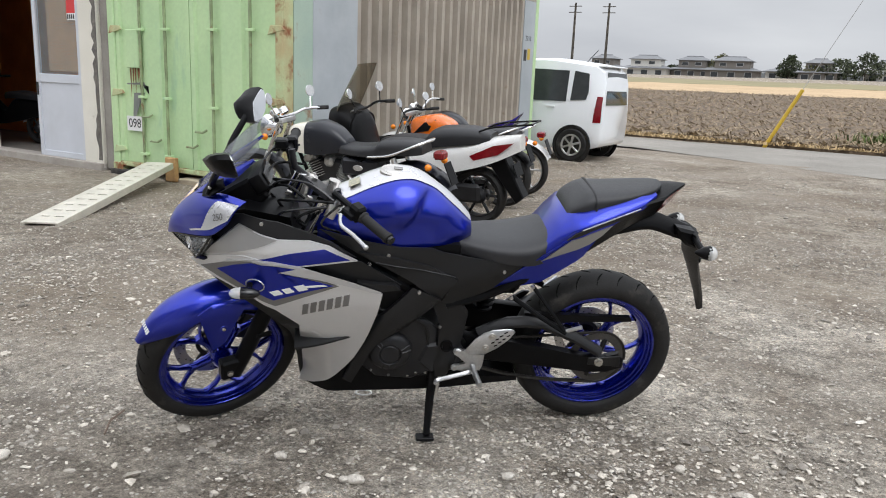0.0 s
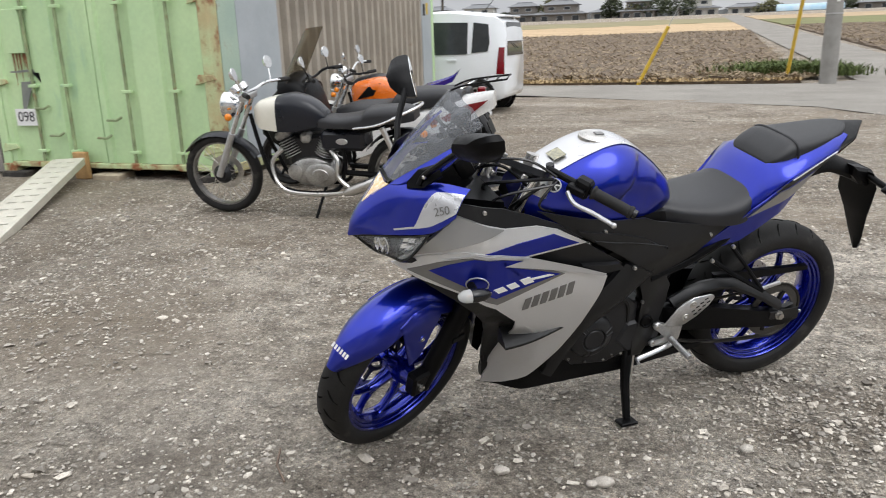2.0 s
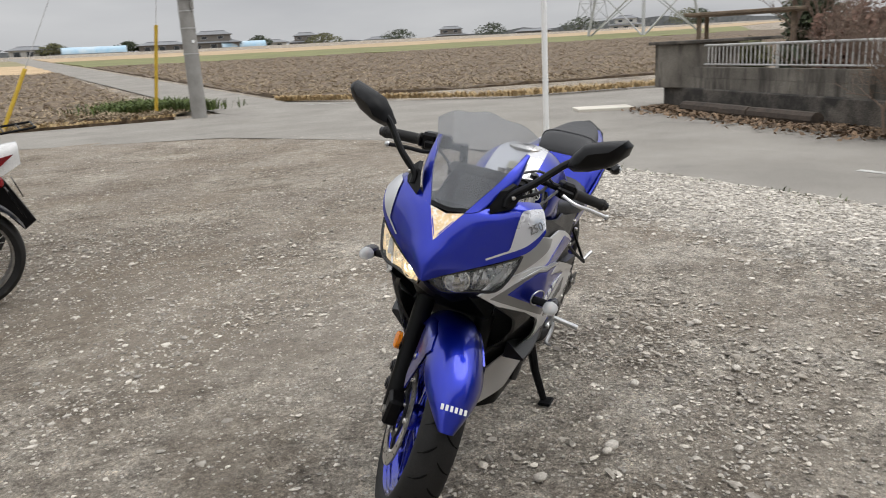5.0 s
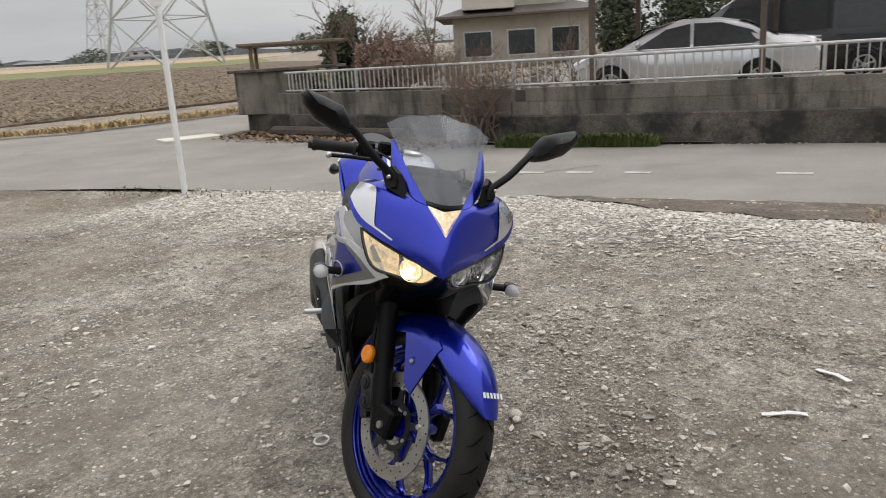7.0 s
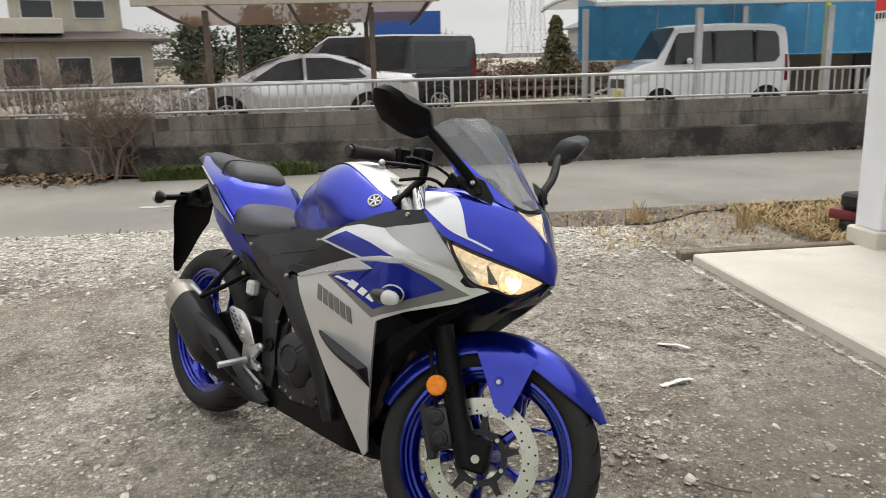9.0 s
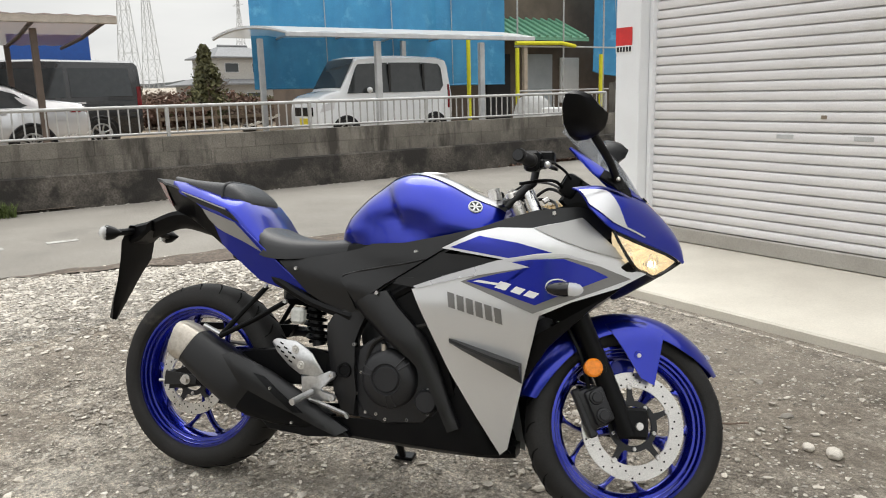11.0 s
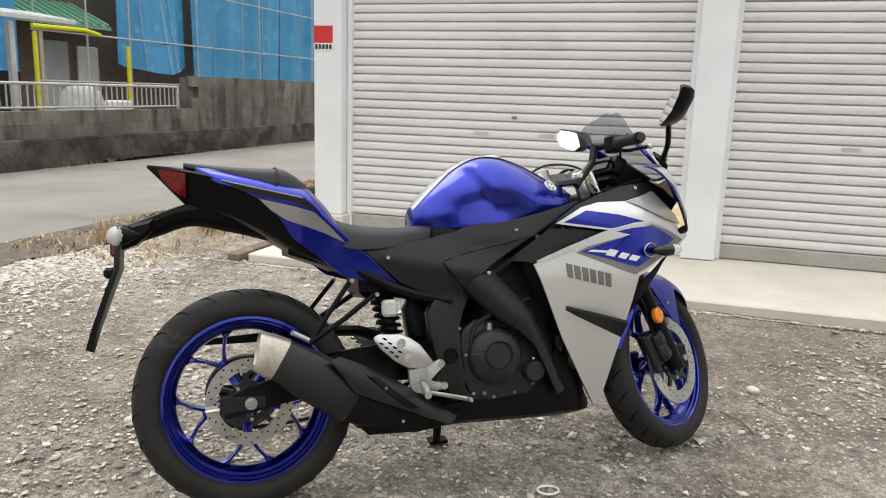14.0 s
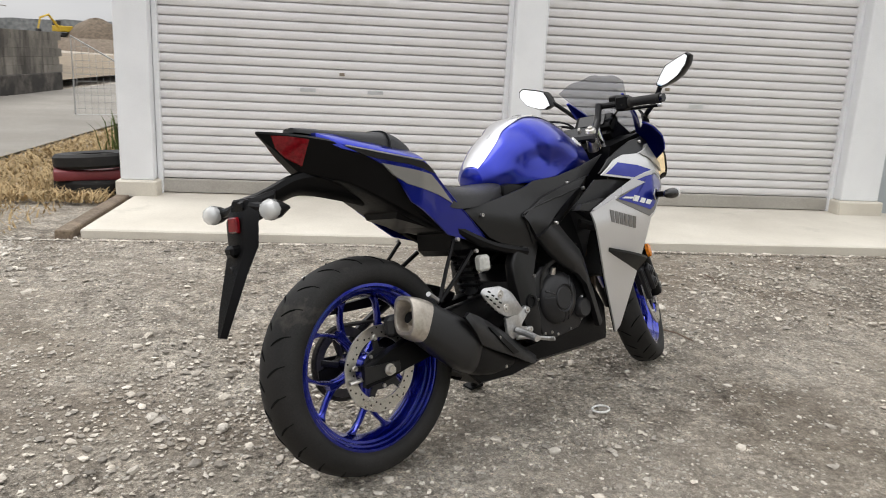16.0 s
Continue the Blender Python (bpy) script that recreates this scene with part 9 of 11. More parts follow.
# ---- fence on the wall ----
fence = thing("fence", at(0, 0, 0), "low grey metal railing on top of the retaining wall", "fence")
FL = [(6.60, -6.55), (6.60, 5.2), (7.05, 6.5), (8.33, 10.45)]
segs = []
for (a0, n0), (a1, n1) in zip(FL, FL[1:]):
    k = max(1, round(math.hypot(a1 - a0, n1 - n0) / 1.9))
    segs += [((a0 + (a1 - a0) * i / k, n0 + (n1 - n0) * i / k), (a0 + (a1 - a0) * (i + 1) / k, n0 + (n1 - n0) * (i + 1) / k)) for i in range(k)]
bal = finish("baluster", box(B(), -0.008, 0.008, -0.008, 0.008, 0.83, 1.135), GALV, False)
post_me = finish("post", box(B(), -0.022, 0.022, -0.022, 0.022, 0.75, 1.165, 0.004), GALV, False)
for (p, q) in segs:
    d = Vector((q[0] - p[0], q[1] - p[1], 0))
    for z, r in ((1.155, 0.021), (0.825, 0.016)):
        part("rail", tube(B(), [(p[0], p[1], z), (q[0], q[1], z)], r, 8), GALV, fence)
    o = new("post", post_me)
    o.parent, o.matrix_local = fence, pose(p[0], p[1], 0)
    kk = int(d.length / 0.115)
    for i in range(1, kk):
        o = new("baluster", bal)
        o.parent, o.matrix_local = fence, pose(p[0] + d.x * i / kk, p[1] + d.y * i / kk, 0)

# ---- carports ----
cp = thing("carport", at(0, 0, 0), "brown steel carport with a ribbed tan roof", "carport")
BROWN = surf("brown_steel", (0.13, 0.095, 0.075), (0.09, 0.065, 0.05), rough=0.5, scale=4)
for a, n in ((10.5, 5.1), (10.5, 2.2), (14.6, 5.1), (14.6, 2.2)):
    part("post", box(B(), a - 0.05, a + 0.05, n - 0.05, n + 0.05, 0.19, 2.40, 0.005), BROWN, cp)
for n in (6.05, 5.1, 3.65, 2.2, 1.15):
    part("rafter", tube(B(), [(10.15, n, 2.52), (12.5, n, 2.40), (14.9, n, 2.36)], 0.035, 6), BROWN, cp)
part("front_beam", box(B(), 10.12, 10.2, 1.0, 6.25, 2.46, 2.58, 0.01), surf("tan_gutter", (0.5, 0.44, 0.38), rough=0.6), cp, "tan gutter")
part("roof_sheet", loft(B(), [[(a, n, 2.58 - 0.035 * (a - 10.15) + (0.018 if k % 2 else 0)) for k, n in enumerate([1.0 + 0.15 * i for i in range(36)])] for a in (10.1, 12.5, 15.0)], closed=False), glass("tan_roof", (0.55, 0.32, 0.25), 0.4, 0.75), cp, "ribbed tan plastic roof")
wp = thing("carport", at(0, 0, 0), "pale aluminium carport with a curved clear roof", "carport")
for a, n in ((10.0, -3.75), (10.0, -6.3), (13.2, -2.6), (13.2, -6.3)):
    part("post", box(B(), a - 0.05, a + 0.05, n - 0.06, n + 0.06, 0.19, 2.25 if a < 11 else 2.5, 0.005), ALU, wp)
arch = [(9.55 + 4.2 * t, 2.18 + 0.42 * math.sin(math.pi * (0.12 + 0.6 * t))) for t in [i / 8 for i in range(9)]]
for n in (-1.75, -3.15, -4.55, -5.95, -7.3):
    part("rafter", tube(B(), [(a, n, z) for a, z in arch], 0.03, 6), ALU, wp)
part("roof_sheet", loft(B(), [[(a, n, z + 0.035) for a, z in arch] for n in (-1.7, -3.1, -4.5, -5.9, -7.35)], closed=False), glass("pale_roof", (0.75, 0.76, 0.74), 0.4, 0.6), wp, "curved pale plastic roof")
part("edge_beam", box(B(), 9.5, 9.58, -7.4, -1.65, 2.27, 2.36, 0.01), ALU, wp)

# ---- house under blue sheeting ----
TARP = surf("blue_sheeting", (0.055, 0.29, 0.52), (0.035, 0.22, 0.43), scale=1.6, rough=0.5, fine=0.06, bscale=40, stain=(0.10, 0.36, 0.58), stain_scale=2.5, stain_at=0.62)


def tarp(n0, n1, z0, z1, a, belly=0.0, label="blue sheeting hung on scaffolding"):
    def f(u, v):
        n = n0 + (n1 - n0) * u
        x = a + 0.10 * math.sin(n * 3.1) + 0.06 * math.sin(n * 7.3 + 2 * v) - belly * math.sin(math.pi * u) * (1 - v) ** 2
        return Vector((x, n, z0 + (z1 - z0) * v - belly * 0.5 * math.sin(math.pi * u) * (1 - v)))
    sheet_ob = solid("tarpaulin", grid_shell(f, 40, 10), TARP, SITE, label, "tarpaulin", "sheets on the scaffold")
    part("hem", tube(B(), [f(i / 40, 0) for i in range(41)], 0.025, 5), TARP, sheet_ob, "rolled lower hem")
    for k in range(1, 4):
        part("tie_rope", tube(B(), [f(k / 4, v / 6) + Vector((-0.03, 0, 0)) for v in range(7)], 0.012, 5), surf("rope", (0.45, 0.5, 0.52), rough=0.8), sheet_ob, "thin pale rope")
    return sheet_ob


tarp(-2.5, -9.8, 1.42, 6.5, 13.5)
tarp(-13.3, -16.3, 1.75, 6.5, 13.6, 0.5, "blue sheeting bulging over the scaffold")
tarp(-16.4, -22.0, 1.45, 6.5, 13.4)
tarp(-22.1, -28.0, 1.45, 6.5, 13.4)
hs = thing("house", at(0, 0, 0), "brown timber house under repair behind scaffolding", "house")
part("wall", box(B(), 15.0, 22.0, -28.0, -6.4, 0.15, 6.0), surf("brown_wall", (0.17, 0.13, 0.10), (0.11, 0.085, 0.065), scale=1.5, rough=0.85), hs, "dark brown timber wall")
for n, w, z0, z1, mt in ((-10.7, 0.9, 0.3, 2.3, DARK), (-12.3, 1.1, 0.3, 2.3, GREY_PANEL), (-13.6, 0.8, 0.8, 2.2, WHITE)):
    part("door", box(B(), 14.93, 15.0, n - w / 2, n + w / 2, z0, z1, 0.01), mt, hs)
roof = part("porch_roof", loft(B(), [[(13.7, -9.6, 2.72), (13.7, -13.2, 2.72), (13.7, -13.2, 2.62), (13.7, -9.6, 2.62)], [(15.6, -9.6, 3.6), (15.6, -13.2, 3.6), (15.6, -13.2, 3.5), (15.6, -9.6, 3.5)]]), surf("green_tiles", (0.16, 0.36, 0.24), (0.10, 0.26, 0.17), scale=14, rough=0.5), hs, "green tiled porch roof")
for k in range(12):
    part("tile", tube(B(), [(13.68, -9.65 - 0.31 * k, 2.74), (15.6, -9.65 - 0.31 * k, 3.62)], 0.05, 6), surf("green_tiles", (0.16, 0.36, 0.24)), roof)
part("porch_post", box(B(), 13.85, 13.97, -10.9, -10.78, 0.2, 2.62), surf("pale_timber", (0.5, 0.42, 0.33), rough=0.8), hs)
sca = thing("scaffold", at(0, 0, 0), "steel pipe scaffold with yellow padded uprights", "scaffold")
YEL = surf("yellow_foam", (0.72, 0.68, 0.03), (0.62, 0.58, 0.02), rough=0.8, scale=6)
for n in (-9.9, -11.6, -13.2, -16.3, -20.0, -24.0):
    part("upright", tube(B(), [(13.1, n, 0.2), (13.1, n, 6.5)], 0.024, 8), GALV, sca)
for z in (1.2, 2.4, 4.0):
    part("ledger", tube(B(), [(13.1, -9.8, z), (13.1, -28, z)], 0.024, 8), GALV, sca)
for pts in ([(13.05, -9.85, 0.5), (13.05, -9.85, 2.35)], [(13.05, -9.8, 2.48), (13.05, -11.5, 2.50), (13.05, -12.0, 2.42)], [(13.05, -13.05, 0.4), (13.05, -13.05, 2.2)], [(13.05, -8.2, 0.4), (13.05, -8.2, 2.6)]):
    part("foam_pad", tube(B(), pts, 0.055, 8), YEL, sca, "yellow foam padding")
solid("rubble_bag", loft(B(), pad(soft_rows([(-0.4, 0.0, 0.3, 0.25), (-0.2, 0.0, 0.85, 0.36), (0.2, 0.0, 0.9, 0.36), (0.4, 0.0, 0.4, 0.25)], 12))), surf("grey_sack", (0.5, 0.5, 0.49), (0.4, 0.4, 0.39), scale=6, rough=0.8), at(9.0, -6.9, 0.2, 90), "pale grey bulk sack beside the fence", "sack", angle=50)
solid("plastic_crate", box(B(), -0.14, 0.14, -0.18, 0.18, 0, 0.3, 0.02), WHITE, at(7.4, -6.0, 0.6), "white plastic crate on a stand behind the railing", "crate")
solid("stand", box(B(), -0.2, 0.2, -0.25, 0.25, 0, 0.4, 0.01), WOOD, at(7.4, -6.0, 0.2), "low wooden stand behind the railing", "stand")

bp = thing("blue_panel", at(0, 0, 0), "plain bright blue board on thin posts behind the van", "board")
part("board", box(B(), 17.6, 17.63, 0.1, 1.9, 2.0, 2.85, 0.005), surf("blue_board", (0.02, 0.10, 0.40), (0.02, 0.085, 0.34), rough=0.5), bp)
for n in (0.2, 1.8):
    part("post", box(B(), 17.63, 17.68, n - 0.025, n + 0.025, 0.15, 2.8), GALV, bp)

# ---- far houses ----
ROOF = surf("grey_tiles", (0.20, 0.205, 0.215), (0.14, 0.145, 0.15), scale=4, rough=0.6, bump=0.02, bscale=12)
PLASTER = surf("beige_plaster", (0.56, 0.53, 0.46), (0.48, 0.45, 0.39), scale=1, rough=0.85)


def house(m, w, d, h1, label, wall_mat=None, roof_mat=None, storeys=2, group="houses beyond the fields"):
    """A hipped house: a wide ground floor and a smaller upper one, front at -y."""
    ob = thing("house", m, label, "house", group)
    wm, rm = wall_mat or PLASTER, roof_mat or ROOF
    part("wall", box(B(), -w / 2, w / 2, -d / 2, d / 2, -1.0, h1), wm, ob)

    def roofed(ww, dd, z, hh, over=0.6):
        rings = [[(-ww / 2 - over, -dd / 2 - over, z), (ww / 2 + over, -dd / 2 - over, z), (ww / 2 + over, dd / 2 + over, z), (-ww / 2 - over, dd / 2 + over, z)],
                 [(-ww / 2 - over, -dd / 2 - over, z + 0.14), (ww / 2 + over, -dd / 2 - over, z + 0.14), (ww / 2 + over, dd / 2 + over, z + 0.14), (-ww / 2 - over, dd / 2 + over, z + 0.14)],
                 [(-ww / 2 + dd * 0.32, -0.08, z + hh), (ww / 2 - dd * 0.32, -0.08, z + hh), (ww / 2 - dd * 0.32, 0.08, z + hh), (-ww / 2 + dd * 0.32, 0.08, z + hh)]]
        r = part("roof", loft(B(), rings), rm, ob, "grey tiled hipped roof", angle=10)
        part("ridge", tube(B(), [(-ww / 2 + dd * 0.30, 0, z + hh + 0.05), (ww / 2 - dd * 0.30, 0, z + hh + 0.05)], 0.16, 6), rm, r)
    roofed(w, d, h1, 1.3, 1.0)
    if storeys == 2:
        part("upper_wall", box(B(), -w * 0.34, w * 0.34, -d * 0.36, d * 0.36, h1 + 0.2, h1 + 2.9), wm, ob)
        roofed(w * 0.68, d * 0.72, h1 + 2.9, 1.4)
        for x in (-w * 0.18, w * 0.14):
            wn2 = part("window", box(B(), x - 0.85, x + 0.85, -d * 0.36 - 0.05, -d * 0.36 + 0.02, h1 + 1.35, h1 + 2.4), ALU, ob)
            part("pane", box(B(), x - 0.78, x + 0.78, -d * 0.36 - 0.07, -d * 0.36 - 0.052, h1 + 1.42, h1 + 2.33), CAR_GLASS, wn2)
    for x in (-w * 0.32, 0, w * 0.32):
        wn2 = part("window", box(B(), x - 0.9, x + 0.9, -d / 2 - 0.05, -d / 2 + 0.02, 0.6, 2.2), ALU, ob)
        part("pane", box(B(), x - 0.82, x + 0.82, -d / 2 - 0.07, -d / 2 - 0.052, 0.68, 2.12), CAR_GLASS, wn2)
    return ob


beige = house(at(46.5, 19.5, 0.4, -68), 8.5, 7.5, 3.0, "beige two-storey house behind bare trees", surf("dull_beige", (0.46, 0.42, 0.35), (0.37, 0.335, 0.28), scale=1, rough=0.85), surf("brown_tiles", (0.13, 0.11, 0.095), (0.09, 0.075, 0.065), scale=4, rough=0.7), group="houses by the lane")
part("balcony", box(B(), -3.6, -0.4, -4.6, -2.7, 3.45, 4.25, 0.02), PLASTER, beige, "beige balcony")
house(at(84, -27.0, -0.4, -80), 10.5, 8, 3.0, "pale two-storey house with grey tiled roofs", surf("pale_wall", (0.44, 0.42, 0.39), (0.36, 0.345, 0.32), rough=0.8), group="houses by the lane")
for a, n, w, st2, t, mt in ((-57, 132, 11, 1, 5, None), (-47, 136, 10, 2, -4, None), (-38, 131, 12, 2, 3, "w"), (-31, 134, 11, 2, 0, None), (-24, 130, 13, 2, 2, None), (-17.5, 140, 10, 1, 4, "w"), (-12, 134, 9, 2, -3, None), (-3, 138, 10, 2, 5, "w"), (5, 150, 10, 1, 0, "w"), (27, 152, 13, 1, -12, None), (36, 150, 15, 2, -15, None), (52, 168, 14, 1, -20, "w"), (64, 176, 12, 2, -25, None), (86, 180, 14, 1, -28, "w"), (100, 170, 13, 2, -30, None), (118, 160, 14, 1, -35, None), (130, 140, 12, 2, -40, "w")):
    house(at(a * 1.42, n * 1.42, rise(a * 1.42, n * 1.42) - 0.6, t) @ Matrix.Diagonal((0.86, 0.86, 0.72, 1)), w, 7, 2.6, "distant tiled farmhouse beyond the fields", surf("off_white_wall", (0.6, 0.59, 0.56), (0.5, 0.49, 0.46), rough=0.85) if mt else surf("dark_timber_wall", (0.22, 0.20, 0.18), (0.16, 0.145, 0.13), rough=0.85), storeys=st2)
for a, n, w in ((-60, 190, 16), (20, 200, 14), (58, 210, 12)):
    solid("greenhouse", lathe(B(), [(1.5, 0), (1.5, w)], 10, pose(-w / 2, 0, 0, 90, 0, 90), a0=0, a1=180), surf("blue_poly", (0.30, 0.48, 0.62), (0.5, 0.58, 0.63), scale=0.5, rough=0.5), at(a, n, rise(a, n)), "long low plastic greenhouse by the fields", "greenhouse", "greenhouses", angle=50)

# ---- pylons ----
PYL = surf("pale_pylon_steel", (0.46, 0.46, 0.46), (0.38, 0.38, 0.38), rough=0.6, metal=0.2)


def pylon(m, base, h, label="pale steel lattice power pylon"):
    ob = thing("power_pylon", m, label, "pylon", "pylons")

    def half(z):
        return base / 2 * (1 - 0.86 * min(z / (h * 0.78), 1) ** 0.9) if z < h * 0.78 else base / 2 * 0.14
    levels = [0.0, 0.14, 0.26, 0.37, 0.47, 0.56, 0.64, 0.71, 0.78, 0.86, 0.93, 1.0]
    for s, t in ((1, 1), (1, -1), (-1, 1), (-1, -1)):
        part("leg", tube(B(), [(s * half(l * h), t * half(l * h), l * h) for l in levels], base * 0.018, 5), PYL, ob)
    bm = B()
    for l0, l1 in zip(levels, levels[1:]):
        z0, z1 = l0 * h, l1 * h
        a, b = half(z0), half(z1)
        for (x0, y0, x1, y1) in ((-1, -1, 1, -1), (1, -1, 1, 1), (1, 1, -1, 1), (-1, 1, -1, -1)):
            tube(bm, [(x0 * a, y0 * a, z0), (x1 * b, y1 * b, z1)], base * 0.009, 4)
            tube(bm, [(x1 * a, y1 * a, z0), (x0 * b, y0 * b, z1)], base * 0.009, 4)
            tube(bm, [(x0 * b, y0 * b, z1), (x1 * b, y1 * b, z1)], base * 0.009, 4)
    part("bracing", bm, PYL, ob)
    for z in (0.80, 0.88, 0.96):
        bm = B()
        for s in (-1, 1):
            tube(bm, [(s * half(z * h), 0, z * h), (s * base * 0.75, 0, z * h + 0.3)], base * 0.014, 5)
            tube(bm, [(s * half(z * h), 0, z * h + base * 0.14), (s * base * 0.75, 0, z * h + 0.3)], base * 0.012, 5)
        part("cross_arm", bm, PYL, ob)
    return ob


pylon(at(74.5, 79, rise(74.5, 79) - 0.3, 0), 10.5, 46)
pylon(at(215, -45, 0.0, 10), 5.5, 52)
pylon(at(240, -57, 0.0, 10), 5.5, 50)
pylon(at(330, -118, 0.0, 10), 6, 50)
pylon(at(180, 210, 3.0, 10), 9, 44)

# ---- far utility poles ----
for a, n in ((-40.4, 102.8), (-36.2, 104.4)):
    fp = thing("utility_pole", at(a, n, rise(a, n) - 0.5), "distant concrete utility pole beyond the fields", "pole", "distant poles")
    part("shaft", tube(B(), [(0, 0, 0), (0, 0, 10.5)], 0.2, 8, radii=[0.22, 0.14]), OLD_CONCRETE, fp)
    for z in (9.2, 10.0):
        part("cross_arm", box(B(), -0.9, 0.9, -0.05, 0.05, z, z + 0.1), OLD_CONCRETE, fp)

# ---- poles, signs and wires ----
POLE = surf("pole_concrete", (0.30, 0.29, 0.27), (0.22, 0.21, 0.195), scale=3, rough=0.85, bump=0.002, fine=0.1)
up = thing("utility_pole", at(1.5, 20.35, 0), "round grey concrete utility pole at the field corner", "pole")
part("shaft", tube(B(), [(0, 0, -0.3), (0, 0, 9.5)], 0.19, 20, radii=[0.19, 0.13]), POLE, up)
for z in (2.55, 2.15, 1.55):
    part("band", lathe(B(), [(0.182, 0), (0.19, 0.0), (0.19, 0.03), (0.182, 0.03)], 20, pose(0, 0, z), closed=True), GALV, up, "steel band")
part("bracket", prism(B(), [(-0.42, 3.35), (0.42, 3.35), (0.42, 3.25), (0.15, 2.85), (-0.15, 2.85), (-0.42, 3.25)], -0.02, 0.02, 0, pose(0, -0.2, 0)), POLE, up, "grey guard plate")
part("riser_pipe", tube(B(), [(0.12, -0.19, 2.6), (0.12, -0.19, 6)], 0.04, 8), POLE, up)
part("round_tag", cyl(B(), (0.04, -0.19, 1.85), (0.04, -0.2, 1.85), 0.04), WHITE, up)
YPOST = surf("yellow_guard", (0.62, 0.42, 0.04), (0.52, 0.34, 0.03), rough=0.6, scale=6)
for (a, n), top, tl in (((-2.85, 20.85), Vector((1.4, 20.4, 8.6)), 1.6), ((0.75, 22.0), Vector((1.5, 20.5, 7.4)), 2.4)):
    g = thing("guy_wire", at(0, 0, 0), "steel guy wire with a yellow guard tube", "guy wire", "guy wires of the pole")
    lo = Vector((a, n, -0.02))
    d = (top - lo).normalized()
    part("guard_tube", tube(B(), [lo, lo + d * tl], 0.045, 8), YPOST, g, "yellow plastic guard")
    part("wire", tube(B(), [lo + d * tl, top], 0.008, 5), GALV, g)
sg = thing("stop_sign", at(2.45, 7.55, 0, -55), "red triangular road sign on a white post at the kerb", "road sign")
part("post", tube(B(), [(0, 0, -0.1), (0, 0, 2.75)], 0.032, 14), WHITE, sg, "white steel post")
tri = [(-0.42, 2.66), (-0.38, 2.72), (0.38, 2.72), (0.42, 2.66), (0.04, 1.97), (-0.04, 1.97)]
part("sign_plate", prism(B(), tri, -0.05, -0.038, 0.003), WHITE, sg, "white-edged plate")
part("sign_face", prism(B(), [(x * 0.88, 2.41 + (z - 2.41) * 0.88 + 0.02) for x, z in tri], -0.0535, -0.0505), RED, sg, "red sign face")
for k in range(2):
    part("sign_bar", box(B(), -0.16 + 0.17 * k, -0.03 + 0.17 * k, -0.056, -0.0538, 2.42, 2.55), WHITE, sg)
sec = thing("wall_sticker", at(0, 0, 0), "red and white security sticker on the garage post", "sticker")
part("red_field", box(B(), 0.71, 0.875, -0.6985, -0.6955, 1.555, 1.69), RED, sec)
part("white_field", box(B(), 0.71, 0.875, -0.6985, -0.6955, 1.50, 1.555), WHITE, sec)
for k in range(5):
    part("bar", box(B(), 0.718 + 0.031 * k, 0.740 + 0.031 * k, -0.6955, -0.694, 1.508, 1.545), INK, sec)


# ---- plants ----
LOG_BARK = surf("wet_log_bark", (0.085, 0.065, 0.05), (0.04, 0.031, 0.025), scale=8, rough=0.95, bump=0.008, bscale=40)
BARK = surf("grey_bark", (0.16, 0.13, 0.11), (0.10, 0.08, 0.065), scale=10, rough=0.95, bump=0.006, bscale=40)
TWIG = surf("brown_twigs", (0.20, 0.145, 0.11), (0.13, 0.093, 0.07), scale=6, rough=0.95)
LEAF_DARK = surf("dark_evergreen", (0.045, 0.055, 0.022), (0.025, 0.034, 0.013), scale=1.5, rough=0.8, random_amount=0.4, island=True)
LEAF_OLIVE = surf("olive_leaves", (0.12, 0.115, 0.045), (0.07, 0.07, 0.03), scale=1.5, rough=0.8, random_amount=0.4, island=True)
LEAF_BROWN = surf("brown_leaves", (0.15, 0.085, 0.06), (0.10, 0.058, 0.04), scale=1.5, rough=0.9, random_amount=0.4, island=True)


def branches(bm, rng, p, d, ln, r, depth, spread_a=0.6, droop=0.0):
    q = p + d * ln
    mid = p.lerp(q, 0.5) + Vector((rng.uniform(-1, 1), rng.uniform(-1, 1), rng.uniform(-1, 1))) * ln * 0.06
    tube(bm, [p, mid, q], r, 5 if r > 0.012 else 4, radii=[r, r * 0.85, r * 0.65], cap=False)
    if depth == 0:
        return
    for _ in range(rng.choice((2, 3, 3))):
        nd = (d + Vector((rng.uniform(-1, 1), rng.uniform(-1, 1), rng.uniform(-0.5, 0.7) - droop)) * spread_a).normalized()
        branches(bm, rng, p.lerp(q, rng.uniform(0.55, 1.0)), nd, ln * rng.uniform(0.6, 0.85), r * 0.58, depth - 1, spread_a, droop)


def leaf_cloud(count, blobs, size, rng):
    """Many small leaf clumps spread through a few uneven masses."""
    verts, faces = [], []
    for _ in range(count):
        c, rad = rng.choice(blobs)
        d = Vector((rng.gauss(0, 1), rng.gauss(0, 1), rng.gauss(0, 1))).normalized() * rng.uniform(0.45, 1.0) ** 0.6
        p = Vector(c) + Vector((d.x * rad[0], d.y * rad[1], d.z * rad[2])) * rng.uniform(0.75, 1.12)
        u = Vector((rng.gauss(0, 1), rng.gauss(0, 1), rng.gauss(0, 1))).normalized()
        v = u.orthogonal().normalized()
        s = size * rng.uniform(0.6, 1.5)
        k = len(verts)
        verts += [p + u * s, p + v * s * 0.6, p - u * s * 0.8, p - v * s * 0.55 + Vector((0, 0, s * 0.3))]
        faces.append((k, k + 1, k + 2, k + 3))
    return verts, faces


